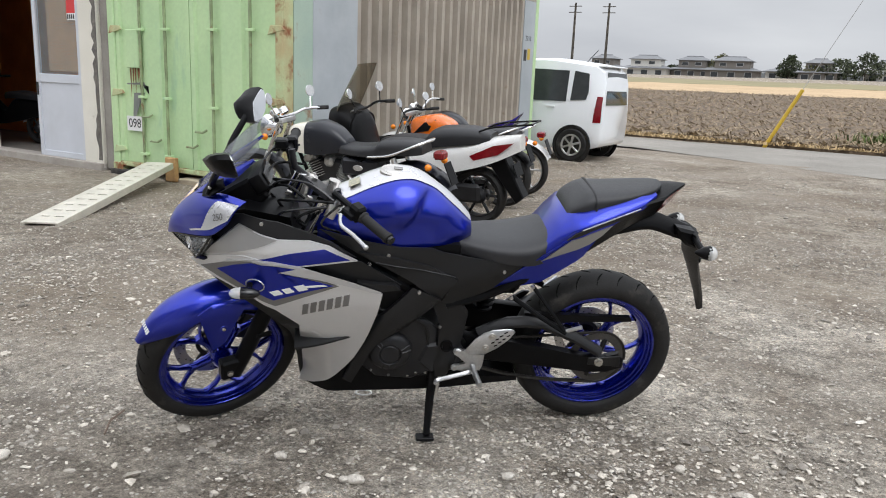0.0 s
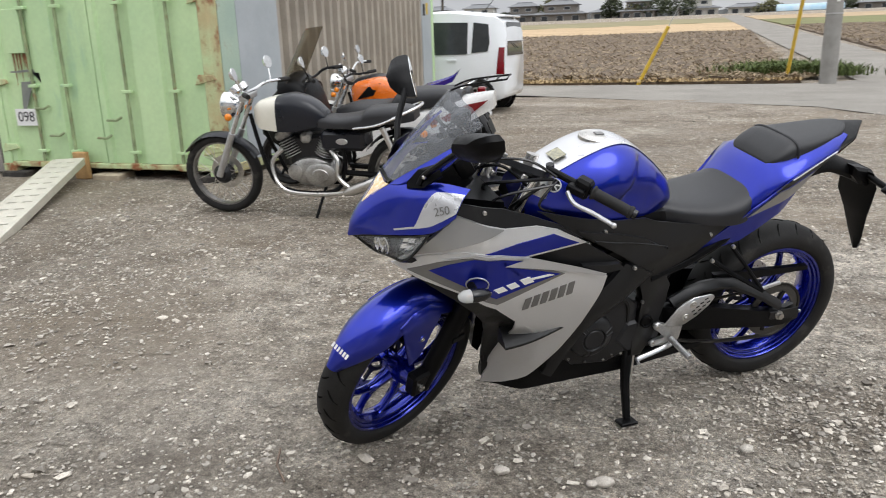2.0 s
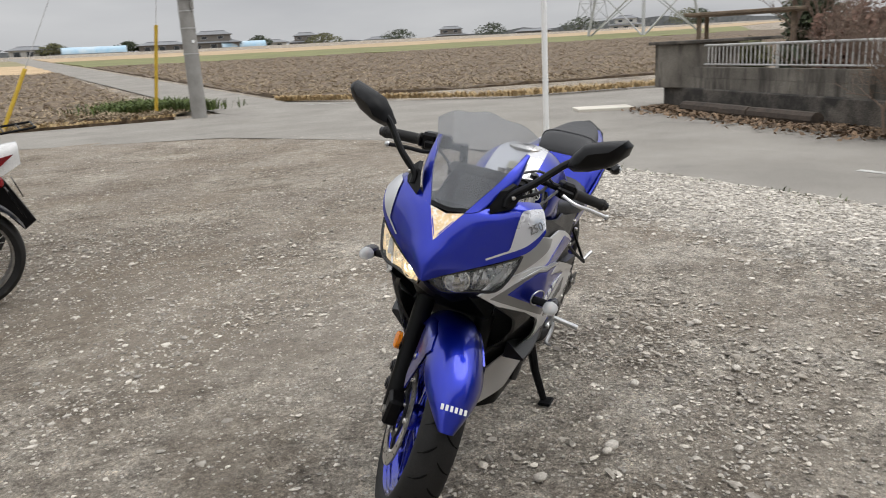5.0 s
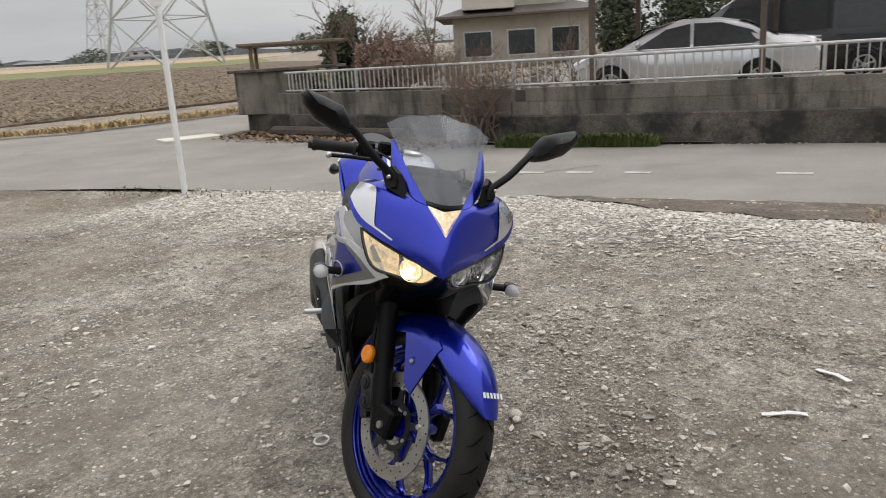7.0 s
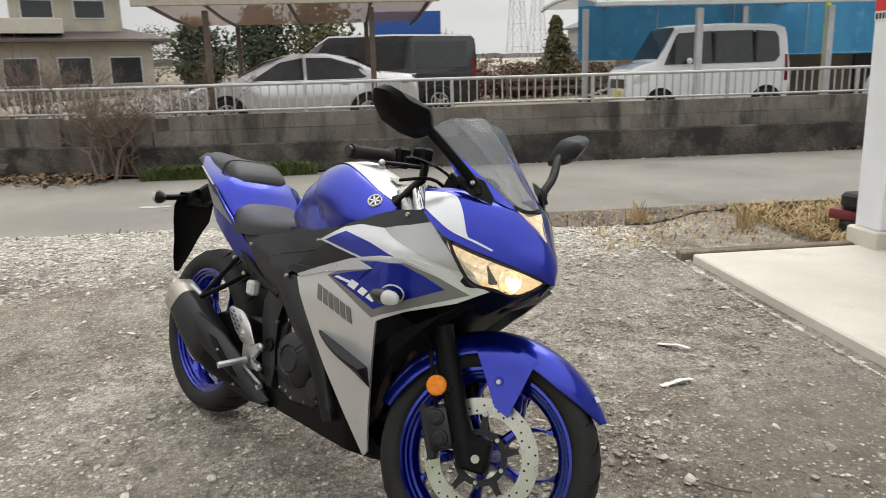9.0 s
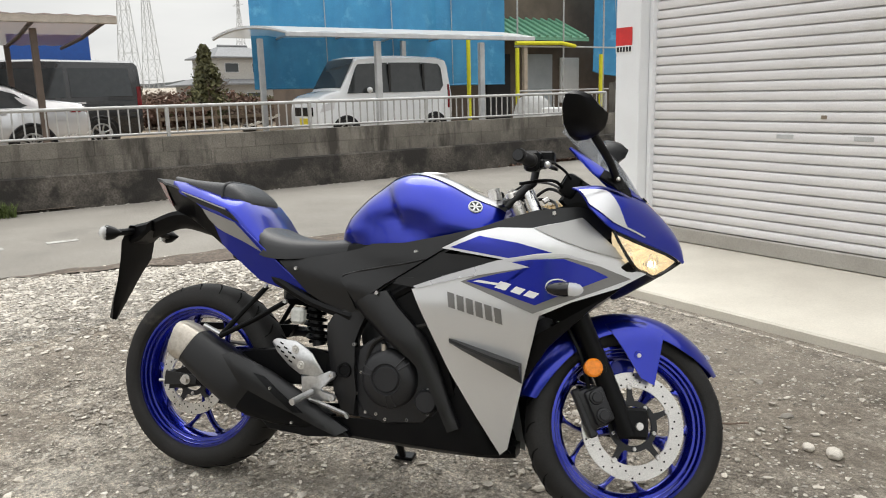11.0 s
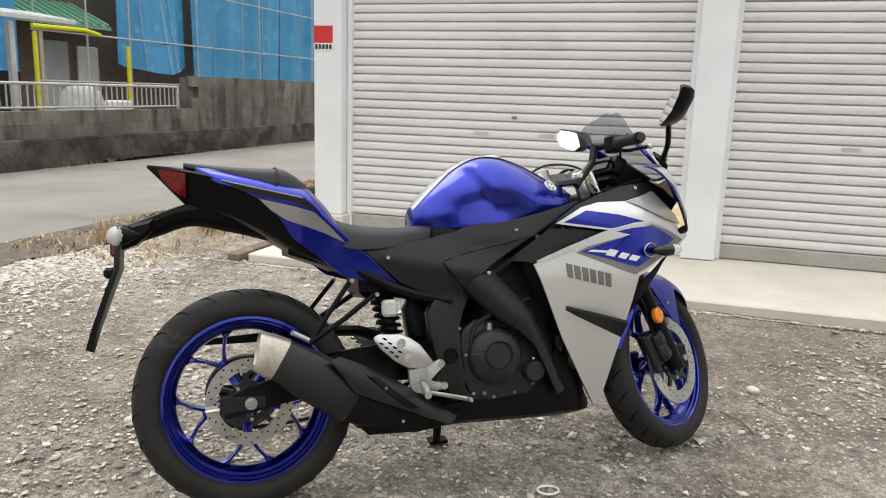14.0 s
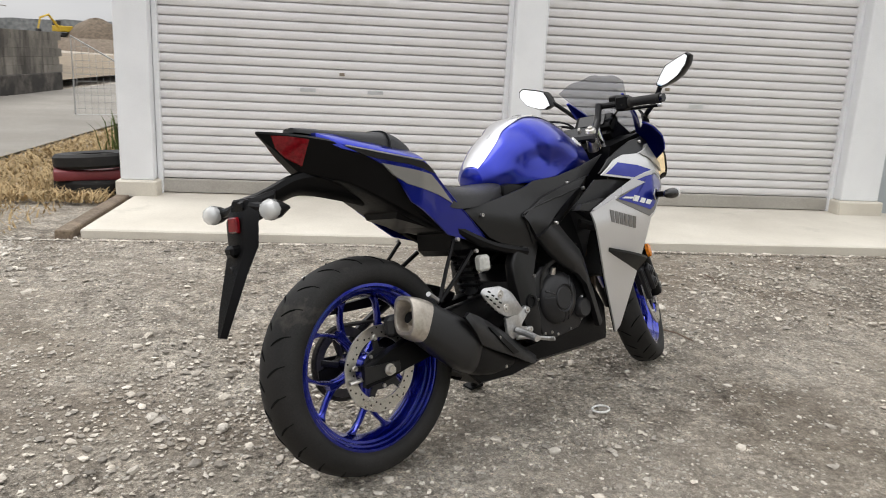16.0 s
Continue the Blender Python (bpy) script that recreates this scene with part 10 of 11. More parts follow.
def leafy(name, m, label, count, blobs, size, mat, trunk_h, trunk_r, seed, category="tree", group="", haze=None):
    rng = random.Random(seed)
    ob = thing(name, m, label, category, group)
    bm = B()
    if trunk_h:
        branches(bm, rng, Vector((0, 0, -0.2)), Vector((0, 0, 1)), trunk_h, trunk_r, 2, 0.7)
        part("trunk", bm, BARK, ob)
    v, f = leaf_cloud(count, blobs, size, rng)
    me = bpy.data.meshes.new("crown")
    me.from_pydata([tuple(p) for p in v], [], f)
    me.materials.append(mat)
    o = new("crown", me)
    o.parent = ob
    return ob


def bare(name, m, label, height, r, depth, seed, spread_a=0.6, stems=1, category="tree", group="bare trees"):
    rng = random.Random(seed)
    ob = thing(name, m, label, category, group)
    for k in range(stems):
        bm = B()
        d = Vector((rng.uniform(-0.5, 0.5) * (stems > 1), rng.uniform(-0.5, 0.5) * (stems > 1), 1)).normalized()
        branches(bm, rng, Vector((rng.uniform(-0.1, 0.1) * stems * 0.4, rng.uniform(-0.1, 0.1) * stems * 0.4, -0.1)), d, height, r, depth, spread_a)
        part("stem" if stems > 1 else "crown", bm, TWIG, ob)
    return ob


bare("bare_bush", at(6.72, 5.62, 0.0), "leafless brown shrub growing at the foot of the wall", 0.52, 0.022, 5, 3, 1.0, 15, "bush", "shrubs by the wall")
bare("bare_bush", at(7.5, 6.9, 0.0), "leafless brown shrub growing at the foot of the wall", 0.70, 0.02, 5, 5, 0.75, 9, "bush", "shrubs by the wall")
bare("bare_bush", at(7.6, 4.6, 0.2), "leafless twiggy shrub behind the railing", 0.6, 0.02, 5, 8, 0.7, 4, "bush", "shrubs by the wall")
for k, (a, n, h) in enumerate(((20, 17, 1.3), (24, 15, 1.6), (17, 14, 1.1), (28, 22, 1.5), (15, 12.4, 0.9), (26, -1, 1.0), (25.5, -5.4, 0.75), (34, 4, 1.3))):
    bare("bare_tree", at(a, n, 0.2), "bare winter tree with fine twigs", h, 0.07, 5, 20 + k, 0.6)
for k, (a, n, w, h) in enumerate(((13.9, 11.3, 0.9, 0.75), (16.5, 13.0, 1.4, 1.15), (19.5, 14.2, 1.4, 1.3), (22.5, 15.2, 1.6, 1.2), (26, -2.0, 2.0, 0.75), (29, -5, 2.0, 0.8), (24, -1.0, 1.4, 0.7))):
    leafy("hedge", at(a, n, 0.2), "rusty brown winter hedge clump", 2600, [((0, 0, h * 0.8), (w * 0.6, w * 0.6, h * 0.8)), ((w * 0.5, 0.2, h * 0.6), (w * 0.4, w * 0.5, h * 0.6)), ((-w * 0.5, 0, h * 0.7), (w * 0.45, w * 0.4, h * 0.75))], 0.075, LEAF_BROWN, 0, 0, 40 + k, "hedge", "brown hedges")
for k, (a, n, w, h) in enumerate(((12.7, 12.9, 0.45, 0.75), (25.5, 7.9, 1.2, 2.5), (26.0, 5.6, 1.3, 2.9), (26.4, 3.5, 1.5, 3.2), (21.9, 17.7, 1.0, 2.4), (13.5, 12.3, 0.4, 0.65), (70, 20, 4, 4.5), (80, 14, 4, 4.0))):
    leafy("evergreen_tree", at(a, n, 0.2), "dark rounded evergreen tree", 2600, [((0, 0, h * 0.75), (w, w, h * 0.55)), ((w * 0.4, 0.3, h * 0.95), (w * 0.6, w * 0.6, h * 0.35)), ((-w * 0.5, 0, h * 0.55), (w * 0.6, w * 0.7, h * 0.35))], 0.10, LEAF_DARK if k % 3 else LEAF_OLIVE, h * 0.3, 0.08, 60 + k, group="evergreens by the lane")
rng = random.Random(9)
for k, (a, n, w, h) in enumerate(((-25.5, 127, 3.2, 4.8), (-15.8, 129, 2.6, 5.2), (-9, 126, 4.6, 4.6), (-5.5, 127, 4.0, 5.8), (-12, 126, 3, 3.4), (-33, 128, 4, 2.4), (-50, 126, 5, 2.6), (-62, 130, 5, 3.5), (8, 140, 4, 3.4), (20, 145, 4, 3.5), (44, 148, 4, 4), (31, 146, 3, 3.6), (58, 150, 6, 4.2), (75, 150, 6, 4.5), (92, 140, 6, 5), (108, 130, 7, 5.5), (120, 112, 7, 6), (128, 90, 7, 6), (110, 100, 5, 5), (98, 72, 5, 5.5), (135, 70, 8, 6), (132, 48, 8, 6))):
    a, n, h = a * 1.5, n * 1.5, h * (0.75 if a > 5 else 0.95)
    leafy("far_tree", at(a, n, rise(a, n) - 0.2), "dark tree clump beyond the fields", 900, [((0, 0, h * 0.55), (w * 0.8, w * 0.8, h * 0.5)), ((w * 0.5, 0, h * 0.45), (w * 0.6, w * 0.6, h * 0.4)), ((-w * 0.5, 0, h * 0.4), (w * 0.6, w * 0.6, h * 0.4)), ((w * 0.1, 0, h * 0.85), (w * 0.45, w * 0.45, h * 0.28))], 0.30, LEAF_DARK if k % 4 else LEAF_OLIVE, h * 0.3, 0.15, 100 + k, group="trees beyond the fields")
# far woods on the skyline, distance haze mixed into their colour
bm = B()
HAZE_GREY = surf("far_woods", (0.19, 0.20, 0.205), (0.14, 0.15, 0.155), scale=0.05, rough=1.0, bscale=0.6, fine=0.3)
prev = None
for i in range(401):
    a = radians(-150 + 300 * i / 400)
    d = 420 + 40 * math.sin(i * 0.11)
    x, y = d * math.sin(a + 0.6), d * math.cos(a + 0.6)
    h = 4.0 + 5.5 * (0.5 + 0.5 * noise.noise((i * 0.045, 0, 7))) + 2.2 * noise.noise((i * 0.31, 3, 0)) + 1.0 * noise.noise((i * 1.3, 3, 9))
    cur = [bm.verts.new((x, y, -6)), bm.verts.new((x, y, 3.0 + h)), bm.verts.new((x * 1.04, y * 1.04, 3.0 + h * 0.8)), bm.verts.new((x * 1.04, y * 1.04, -6))]
    if prev:
        for j in range(3):
            bm.faces.new((prev[j], prev[j + 1], cur[j + 1], cur[j]))
    prev = cur
solid("far_woods", bm, HAZE_GREY, SITE, "low line of woods and roofs on the horizon, painted haze-grey", "woods", kind="stuff")

for k, (a, n, w, h) in enumerate(((25, -3.7, 1.2, 0.75), (27, -4.9, 1.3, 0.75), (25.8, -6.9, 1.0, 0.6), (30, -6.2, 2.2, 1.1), (31, -8.6, 2.0, 0.9), (32, -3.9, 2.2, 1.2), (28, -7.8, 1.4, 0.8))):
    leafy("hedge", at(a, n, 0.2), "dull brown winter shrub behind the parking lot", 2200, [((0, 0, h * 0.7), (w * 0.7, w * 0.6, h * 0.7)), ((w * 0.3, w * 0.6, h * 0.55), (w * 0.4, w * 0.5, h * 0.55)), ((0, -w * 0.6, h * 0.6), (w * 0.45, w * 0.5, h * 0.65))], 0.08, (LEAF_BROWN, LEAF_OLIVE, TWIG)[k % 3], 0, 0, 140 + k, "hedge", "brown hedges")
leafy("conifer", at(26.0, -5.4, 0.2), "dark ragged conifer at the back of the lot", 3000, [((0, 0, 0.9), (0.75, 0.75, 0.9)), ((0, 0, 1.8), (0.5, 0.5, 0.7)), ((0.1, 0, 2.5), (0.25, 0.25, 0.5))], 0.09, LEAF_OLIVE, 1.2, 0.06, 150)
low = thing("garden_fence", at(24.3, -5.6, 0.2, 90), "low dark timber fence behind the lot", "fence")
for k in range(6):
    part("post", box(B(), -2.5 + k - 0.04, -2.5 + k + 0.04, -0.04, 0.04, -0.1, 0.85, 0.005), WOOD, low)
for z in (0.30, 0.62):
    part("rail", box(B(), -2.6, 2.6, 0.042, 0.07, z, z + 0.12, 0.006), WOOD, low)
rack = thing("pallet_frame", at(20.0, -5.1, 0.2, 65), "pale slatted frame leaning on rubble in the lot", "frame")
for k in range(6):
    part("slat", box(B(), -0.6 + 0.22 * k, -0.52 + 0.22 * k, -0.45, 0.45, 0.0, 0.035, 0.005, pose(0, 0, 0.28, 0, 18, 0)), CONCRETE, rack)
for y in (-0.42, 0.38):
    part("runner", box(B(), -0.62, 0.62, y, y + 0.06, -0.05, 0.0, 0.005, pose(0, 0, 0.28, 0, 18, 0)), CONCRETE, rack)
part("prop", box(B(), 0.15, 0.55, -0.3, 0.3, -0.02, 0.20, 0.03), OLD_CONCRETE, rack)

# pergola and small things by the wall
per = thing("pergola", at(17.4, 16.8, 0.2, -56), "dark timber shelter beside the garden", "shelter")
for x in (-1.3, 1.3):
    for y in (-0.9, 0.9):
        part("post", box(B(), x - 0.06, x + 0.06, y - 0.06, y + 0.06, -0.2, 1.72), WOOD, per)
part("roof", box(B(), -1.7, 1.7, -1.2, 1.2, 1.72, 1.82, 0.02), WOOD, per)
for p, q, r in (((7.90, 10.5, 0.10), (7.28, 8.6, 0.11), 0.11), ((7.50, 9.3, 0.10), (6.83, 7.15, 0.12), 0.105)):
    bm = tube(B(), smooth_line([p, Vector(p).lerp(Vector(q), 0.5) + Vector((0.03, 0.02, 0.0)), q], 5), r, 10)
    solid("log", bm, LOG_BARK, SITE, "old dark log lying along the wall", "log", "logs by the wall")
bm = sheet(ladder([(6.36, 2.5), (6.45, 6.0), (6.95, 9.2), (8.4, 12.2)], 16), ladder([(6.46, 2.5), (6.75, 5.8), (7.2, 7.2), (8.7, 11.6)], 16), None, 0.03, 6, 0.06, 0.5)
solid("earth_verge", bm, DIRT, SITE, "bare earth verge with leaf litter at the wall", "verge", kind="structure")
solid("culvert_lid", box(B(), -0.55, 0.55, -0.35, 0.35, -0.02, 0.06, 0.01), CONCRETE, at(7.6, 12.35, 0.0, -30), "pale concrete culvert lid by the road", "culvert lid")


def tufts(name, n, region, h, mat, label, seed, lean=0.5, wide=0.006):
    """Grass blades over a patch given by a function of the random source."""
    rng = random.Random(seed)
    verts, faces = [], []
    for _ in range(n):
        a, y, z = region(rng)
        hh = h * rng.uniform(0.4, 1.3)
        t = rng.uniform(0, 6.28)
        dx, dy = math.cos(t) * lean * hh, math.sin(t) * lean * hh
        k = len(verts)
        w = wide * rng.uniform(0.6, 1.5)
        px, py = -math.sin(t) * w, math.cos(t) * w
        verts += [(a - px, y - py, z), (a + px, y + py, z), (a + dx * 0.45 + px * 0.7, y + dy * 0.45 + py * 0.7, z + hh * 0.65), (a + dx * 0.45 - px * 0.7, y + dy * 0.45 - py * 0.7, z + hh * 0.65), (a + dx, y + dy, z + hh * 0.85)]
        faces += [(k, k + 1, k + 2, k + 3), (k + 3, k + 2, k + 4)]
    me = bpy.data.meshes.new(name)
    me.from_pydata(verts, [], faces)
    me.materials.append(mat)
    ob = new(name, me)
    ob.matrix_world = SITE
    return tagged(ob, label, "grass", kind="stuff")


tufts("green_verge", 9000, lambda r: (6.10 + r.random() * 0.42, 4.25 + r.uniform(-1.15, 1.15) * r.uniform(0.5, 1.0), 0.0), 0.17, GREEN, "low green grass at the foot of the wall", 1, 0.5, 0.008)
tufts("verge_weeds", 160, lambda r: (r.uniform(2.2, 2.7), r.uniform(4.0, 9.0), 0.0), 0.06, GREEN, "sparse short weeds along the asphalt edge", 2, 0.8)
tufts("dry_grass", 11000, lambda r: (1.0 + 1.5 * r.random(), -0.6 - 5.0 * r.random() ** 1.2, 0.0), 0.075, DRY, "flattened dry straw-coloured grass beside the garage", 3, 1.3, 0.006)
tufts("dry_grass", 900, lambda r: (r.uniform(1.2, 2.6), r.uniform(-0.8, 1.0), 0.0), 0.05, DRY, "sparse dry grass at the edge of the gravel", 4, 1.3, 0.005)
for k, (a, n) in enumerate(((1.55, -0.9), (1.7, -0.35), (2.1, 0.35))):
    tufts("dry_tuft", 60, lambda r: (a + r.gauss(0, 0.05), n + r.gauss(0, 0.05), 0.0), 0.20, DRY, "upright tuft of dry grass", 10 + k, 0.35, 0.004)
tufts("garden_weeds", 500, lambda r: (1.35 + r.gauss(0, 0.14), -3.3 + r.gauss(0, 0.2), 0.0), 0.45, GREEN, "green weeds behind the garage post", 15, 0.4, 0.01)
tufts("ditch_grass", 5000, lambda r: (r.gauss(0.9, 0.7), 22.0 + abs(r.gauss(0, 2.2)), rise(0.9, 23) + 0.05), 0.30, GREEN, "green grass in the ditch by the pole", 16, 0.6, 0.02)
tufts("field_edge_grass", 5000, lambda r: (lambda a: (a, 20.7 - 0.115 * min(a + 5, 0) + abs(r.gauss(0, 0.8)), 0.06))(r.uniform(-22, 1)), 0.08, DRY, "dry grass along the field edge", 17, 0.9, 0.02)
tufts("field_edge_grass", 9000, lambda r: (lambda f: (5.0 + 40 * f, 23.9 - 5.8 * min(f * 10, 1) - 8 * f + abs(r.gauss(0, 0.5)), 0.06))(r.random() ** 1.6), 0.16, DRY, "dry grass along the field edge", 18, 0.9, 0.02)
tufts("leaf_litter", 3000, lambda r: (lambda n: (6.95 + (n - 6.5) * 0.33 - 0.05 - abs(r.gauss(0, 0.45)), n, 0.035))(r.uniform(5.8, 11.6)), 0.05, surf("leaf_litter", (0.24, 0.16, 0.095), (0.13, 0.088, 0.055), scale=3, rough=0.95, random_amount=0.5, island=True), "fallen brown leaves on the verge by the wall", 21, 1.8, 0.025)
tufts("leaf_litter", 900, lambda r: (6.33 + abs(r.gauss(0, 0.07)), -5.5 + r.gauss(0, 0.5), 0.005), 0.05, LEAF_BROWN, "drift of brown leaves at the foot of the wall", 19, 1.6, 0.02)

# ---- stubble on the fields ----
def stubble(name, n, region, seed, label):
    rng = random.Random(seed)
    verts, faces = [], []
    for _ in range(n):
        a, y, z = region(rng)
        t, ln, w = rng.uniform(0, 6.28), rng.uniform(0.06, 0.24), rng.uniform(0.006, 0.018)
        dx, dy = math.cos(t), math.sin(t)
        up2 = rng.uniform(0.0, 0.10)
        k = len(verts)
        verts += [(a - dy * w, y + dx * w, z + 0.03), (a + dy * w, y - dx * w, z + 0.03), (a + dx * ln + dy * w, y + dy * ln - dx * w, z + 0.03 + up2), (a + dx * ln - dy * w, y + dy * ln + dx * w, z + 0.05 + up2)]
        faces.append((k, k + 1, k + 2, k + 3))
    me = bpy.data.meshes.new(name)
    me.from_pydata(verts, [], faces)
    me.materials.append(STRAW)
    ob = new(name, me)
    ob.matrix_world = SITE
    return tagged(ob, label, "stubble", kind="stuff")


def on_west(r):
    n = 20.9 + 41 * r.random() ** 2.0
    a = 1.3 - 34 * r.random()
    n = max(n, 20.9 - 0.108 * min(a - 1, 0))
    return a, n, rise(a, n) + 0.09 + 0.13 * noise.noise((a / 0.7, n / 0.7, 3))


def on_east(r):
    f = r.random()
    a = 5.2 + 50 * r.random() ** 1.2
    n0 = 24.2 - 0.222 * (a - 5.2)
    n = n0 + 48 * r.random() ** 1.8
    return a, n, rise(a, n) + 0.05 + 0.12 * noise.noise((a / 0.7, n / 0.7, 3))


stubble("maize_stubble", 26000, on_west, 31, "pale maize stubble and straw on ploughed soil")
stubble("maize_stubble", 34000, on_east, 32, "pale maize stubble and straw on ploughed soil")

# ---- things by the garage corner ----
tyre_prof = [(0.17, -0.045), (0.20, -0.055), (0.29, -0.058), (0.315, -0.035), (0.315, 0.035), (0.29, 0.058), (0.20, 0.055), (0.17, 0.045)]
for k, (z, t) in enumerate(((0.055, 0), (0.245, 14))):
    solid("old_tyre", lathe(B(), tyre_prof, 36, pose(0, 0, 0, 0, 0, 0), closed=True), RUBBER, at(1.22, -1.20, z, t) @ pose(0, 0, 0, 4 * k, 3 * k, 0), "worn black car tyre in a stack beside the garage post", "tyre", "old tyres")
solid("red_case", box(B(), -0.30, 0.30, -0.22, 0.22, 0, 0.08, 0.02, None, 2), surf("dull_red_plastic", (0.20, 0.03, 0.035), (0.14, 0.02, 0.025), rough=0.5), at(1.22, -1.17, 0.108, 20), "dull red plastic case between the tyres", "case")
wf = thing("wire_panel", at(3.0, -8.2, 0, 18), "slanted wire mesh panel on a metal frame", "mesh panel")
fr = [(-0.45, 0, 0.0), (0.75, 0, 0.0), (0.75, 0, 1.25), (-0.45, 0, 0.55)]
part("frame", tube(B(), fr, 0.02, 6, closed=True), GALV, wf)
for k in range(12):
    x = -0.40 + 0.1 * k
    part("wire", tube(B(), [(x, 0, 0.0), (x, 0, 0.55 + 0.58 * (x + 0.45))], 0.004, 4), GALV, wf)
for k in range(10):
    z = 0.1 + 0.11 * k
    part("wire", tube(B(), [(max(-0.45, -0.45 + (z - 0.55) / 0.58), 0, z), (0.75, 0, z)], 0.004, 4), GALV, wf)
solid("edging_timber", box(B(), -0.05, 0.05, -1.0, 1.0, -0.02, 0.06, 0.008), WOOD, at(0.86, -0.45, 0.0, 0), "dark timber edging beside the slab", "edging")
bank_bm = loft(B(), [[(a, -88 + 2 * math.sin(a * 0.3), -0.2), (a, -91 + math.sin(a * 0.7), 1.5), (a, -112, 1.6), (a, -116, -0.2)] for a in range(8, 75, 3)])
solid("earth_bank", bank_bm, DIRT, SITE, "long low bank of bare brown earth", "bank", kind="structure")
ex = thing("excavator", at(36, -98, 1.55, 60) @ Matrix.Diagonal((0.72, 0.72, 0.72, 1)), "yellow excavator working beside an earth heap", "excavator")
EXY = surf("excavator_yellow", (0.62, 0.42, 0.03), (0.5, 0.33, 0.02), rough=0.5, scale=2)
part("cab", box(B(), -1.2, 1.4, -1.1, 1.1, 0.9, 1.9, 0.1), EXY, ex)
part("cab_window", box(B(), 0.3, 1.3, -1.0, 0.0, 1.9, 2.8, 0.08), CAR_GLASS, ex)
for s in (-1, 1):
    part("track", loft(B(), [[(-1.6, s * 1.1 + y, 0.35), (-1.3, s * 1.1 + y, 0.75), (1.3, s * 1.1 + y, 0.75), (1.6, s * 1.1 + y, 0.35), (1.3, s * 1.1 + y, 0.0), (-1.3, s * 1.1 + y, 0.0)] for y in (-0.25, 0.25)]), RUBBER, ex)
part("boom", tube(B(), [(1.2, 0.3, 1.6), (3.0, 0.3, 3.6), (4.6, 0.3, 3.0)], 0.2, 6), EXY, ex)
part("stick", tube(B(), [(4.6, 0.3, 3.1), (5.2, 0.3, 1.2)], 0.15, 6), EXY, ex)
part("bucket", prism(B(), [(4.9, 1.2), (5.5, 1.2), (5.7, 0.5), (5.2, 0.3), (4.8, 0.7)], 0.0, 0.7, 0.03), CAST, ex)
heap = loft(B(), [[(r * math.cos(2 * math.pi * k / 24) * (1 + 0.12 * math.sin(3 * k)), r * 0.8 * math.sin(2 * math.pi * k / 24), z + 0.15 * math.sin(5 * k + r)) for k in range(24)] for r, z in ((4.2, -0.3), (3.2, 0.9), (2.0, 1.9), (0.8, 2.5), (0.1, 2.6))])
solid("earth_heap", heap, DIRT, at(32.3, -99, 1.4), "brown heap of dug earth", "earth heap")

# ---- concrete blocks of the wall ----
bl_bm = box(B(), -0.1990, 0.1990, -0.055, 0.055, -0.0940, 0.0940, 0.0025)
block_me = finish("block", bl_bm, BLOCK, False)
mort = wall_run(B(), [(6.56, -15.0), (6.56, 5.2), (7.01, 6.5), (8.66, 11.6)], 0.0, 0.10, 0.30, 0.755)
wall_top = solid("wall_blocks", mort, surf("mortar", (0.15, 0.137, 0.118), (0.08, 0.073, 0.063), scale=3, rough=1.0), SITE, "weathered grey concrete block wall above the ledge", "wall", kind="structure")


def lay(line, z, shift, back=0.03):
    d_left = shift
    for (a0, n0), (a1, n1) in zip(line, line[1:]):
        ln = math.hypot(a1 - a0, n1 - n0)
        d = Vector(((a1 - a0) / ln, (n1 - n0) / ln))
        t = d_left
        ang = math.degrees(math.atan2(d.y, d.x))
        while t + 0.2 < ln:
            o = new("block", block_me)
            o.parent = wall_top
            o.matrix_local = pose(a0 + d.x * t + d.y * back, n0 + d.y * t - d.x * back, z, 0, 0, ang) @ pose(random.uniform(-0.001, 0.001), random.uniform(-0.0025, 0.0025), 0, 0, 0, random.uniform(-0.4, 0.4))
            t += 0.40
        d_left = max(0.2, t - ln + 0.02)


for k in range(2):
    lay(WALL_LINE, 0.50 + 0.19 * k, 0.2 if k % 2 else 0.0)
tall = wall_run(B(), [(6.56, -15.0), (6.56, -6.7)], 0.0, 0.10, 0.75, 1.325)
part("tall_core", tall, surf("mortar", (0.16, 0.15, 0.135)), wall_top)
for k in range(3):
    lay([(6.5, -15.0), (6.5, -6.65)], 0.88 + 0.19 * k, 0.2 if k % 2 else 0.0)
part("pier", box(B(), 8.3, 8.75, 10.55, 11.65, 0.40, 1.2, 0.01), BLOCK, wall_top, "grey block pier at the wall's end")
part("pier_cap", box(B(), 8.22, 10.6, 10.5, 11.75, 1.2, 1.26, 0.01), OLD_CONCRETE, wall_top)
part("pier_side", box(B(), 8.75, 10.5, 11.45, 11.65, 0.0, 1.2, 0.01), BLOCK, wall_top)

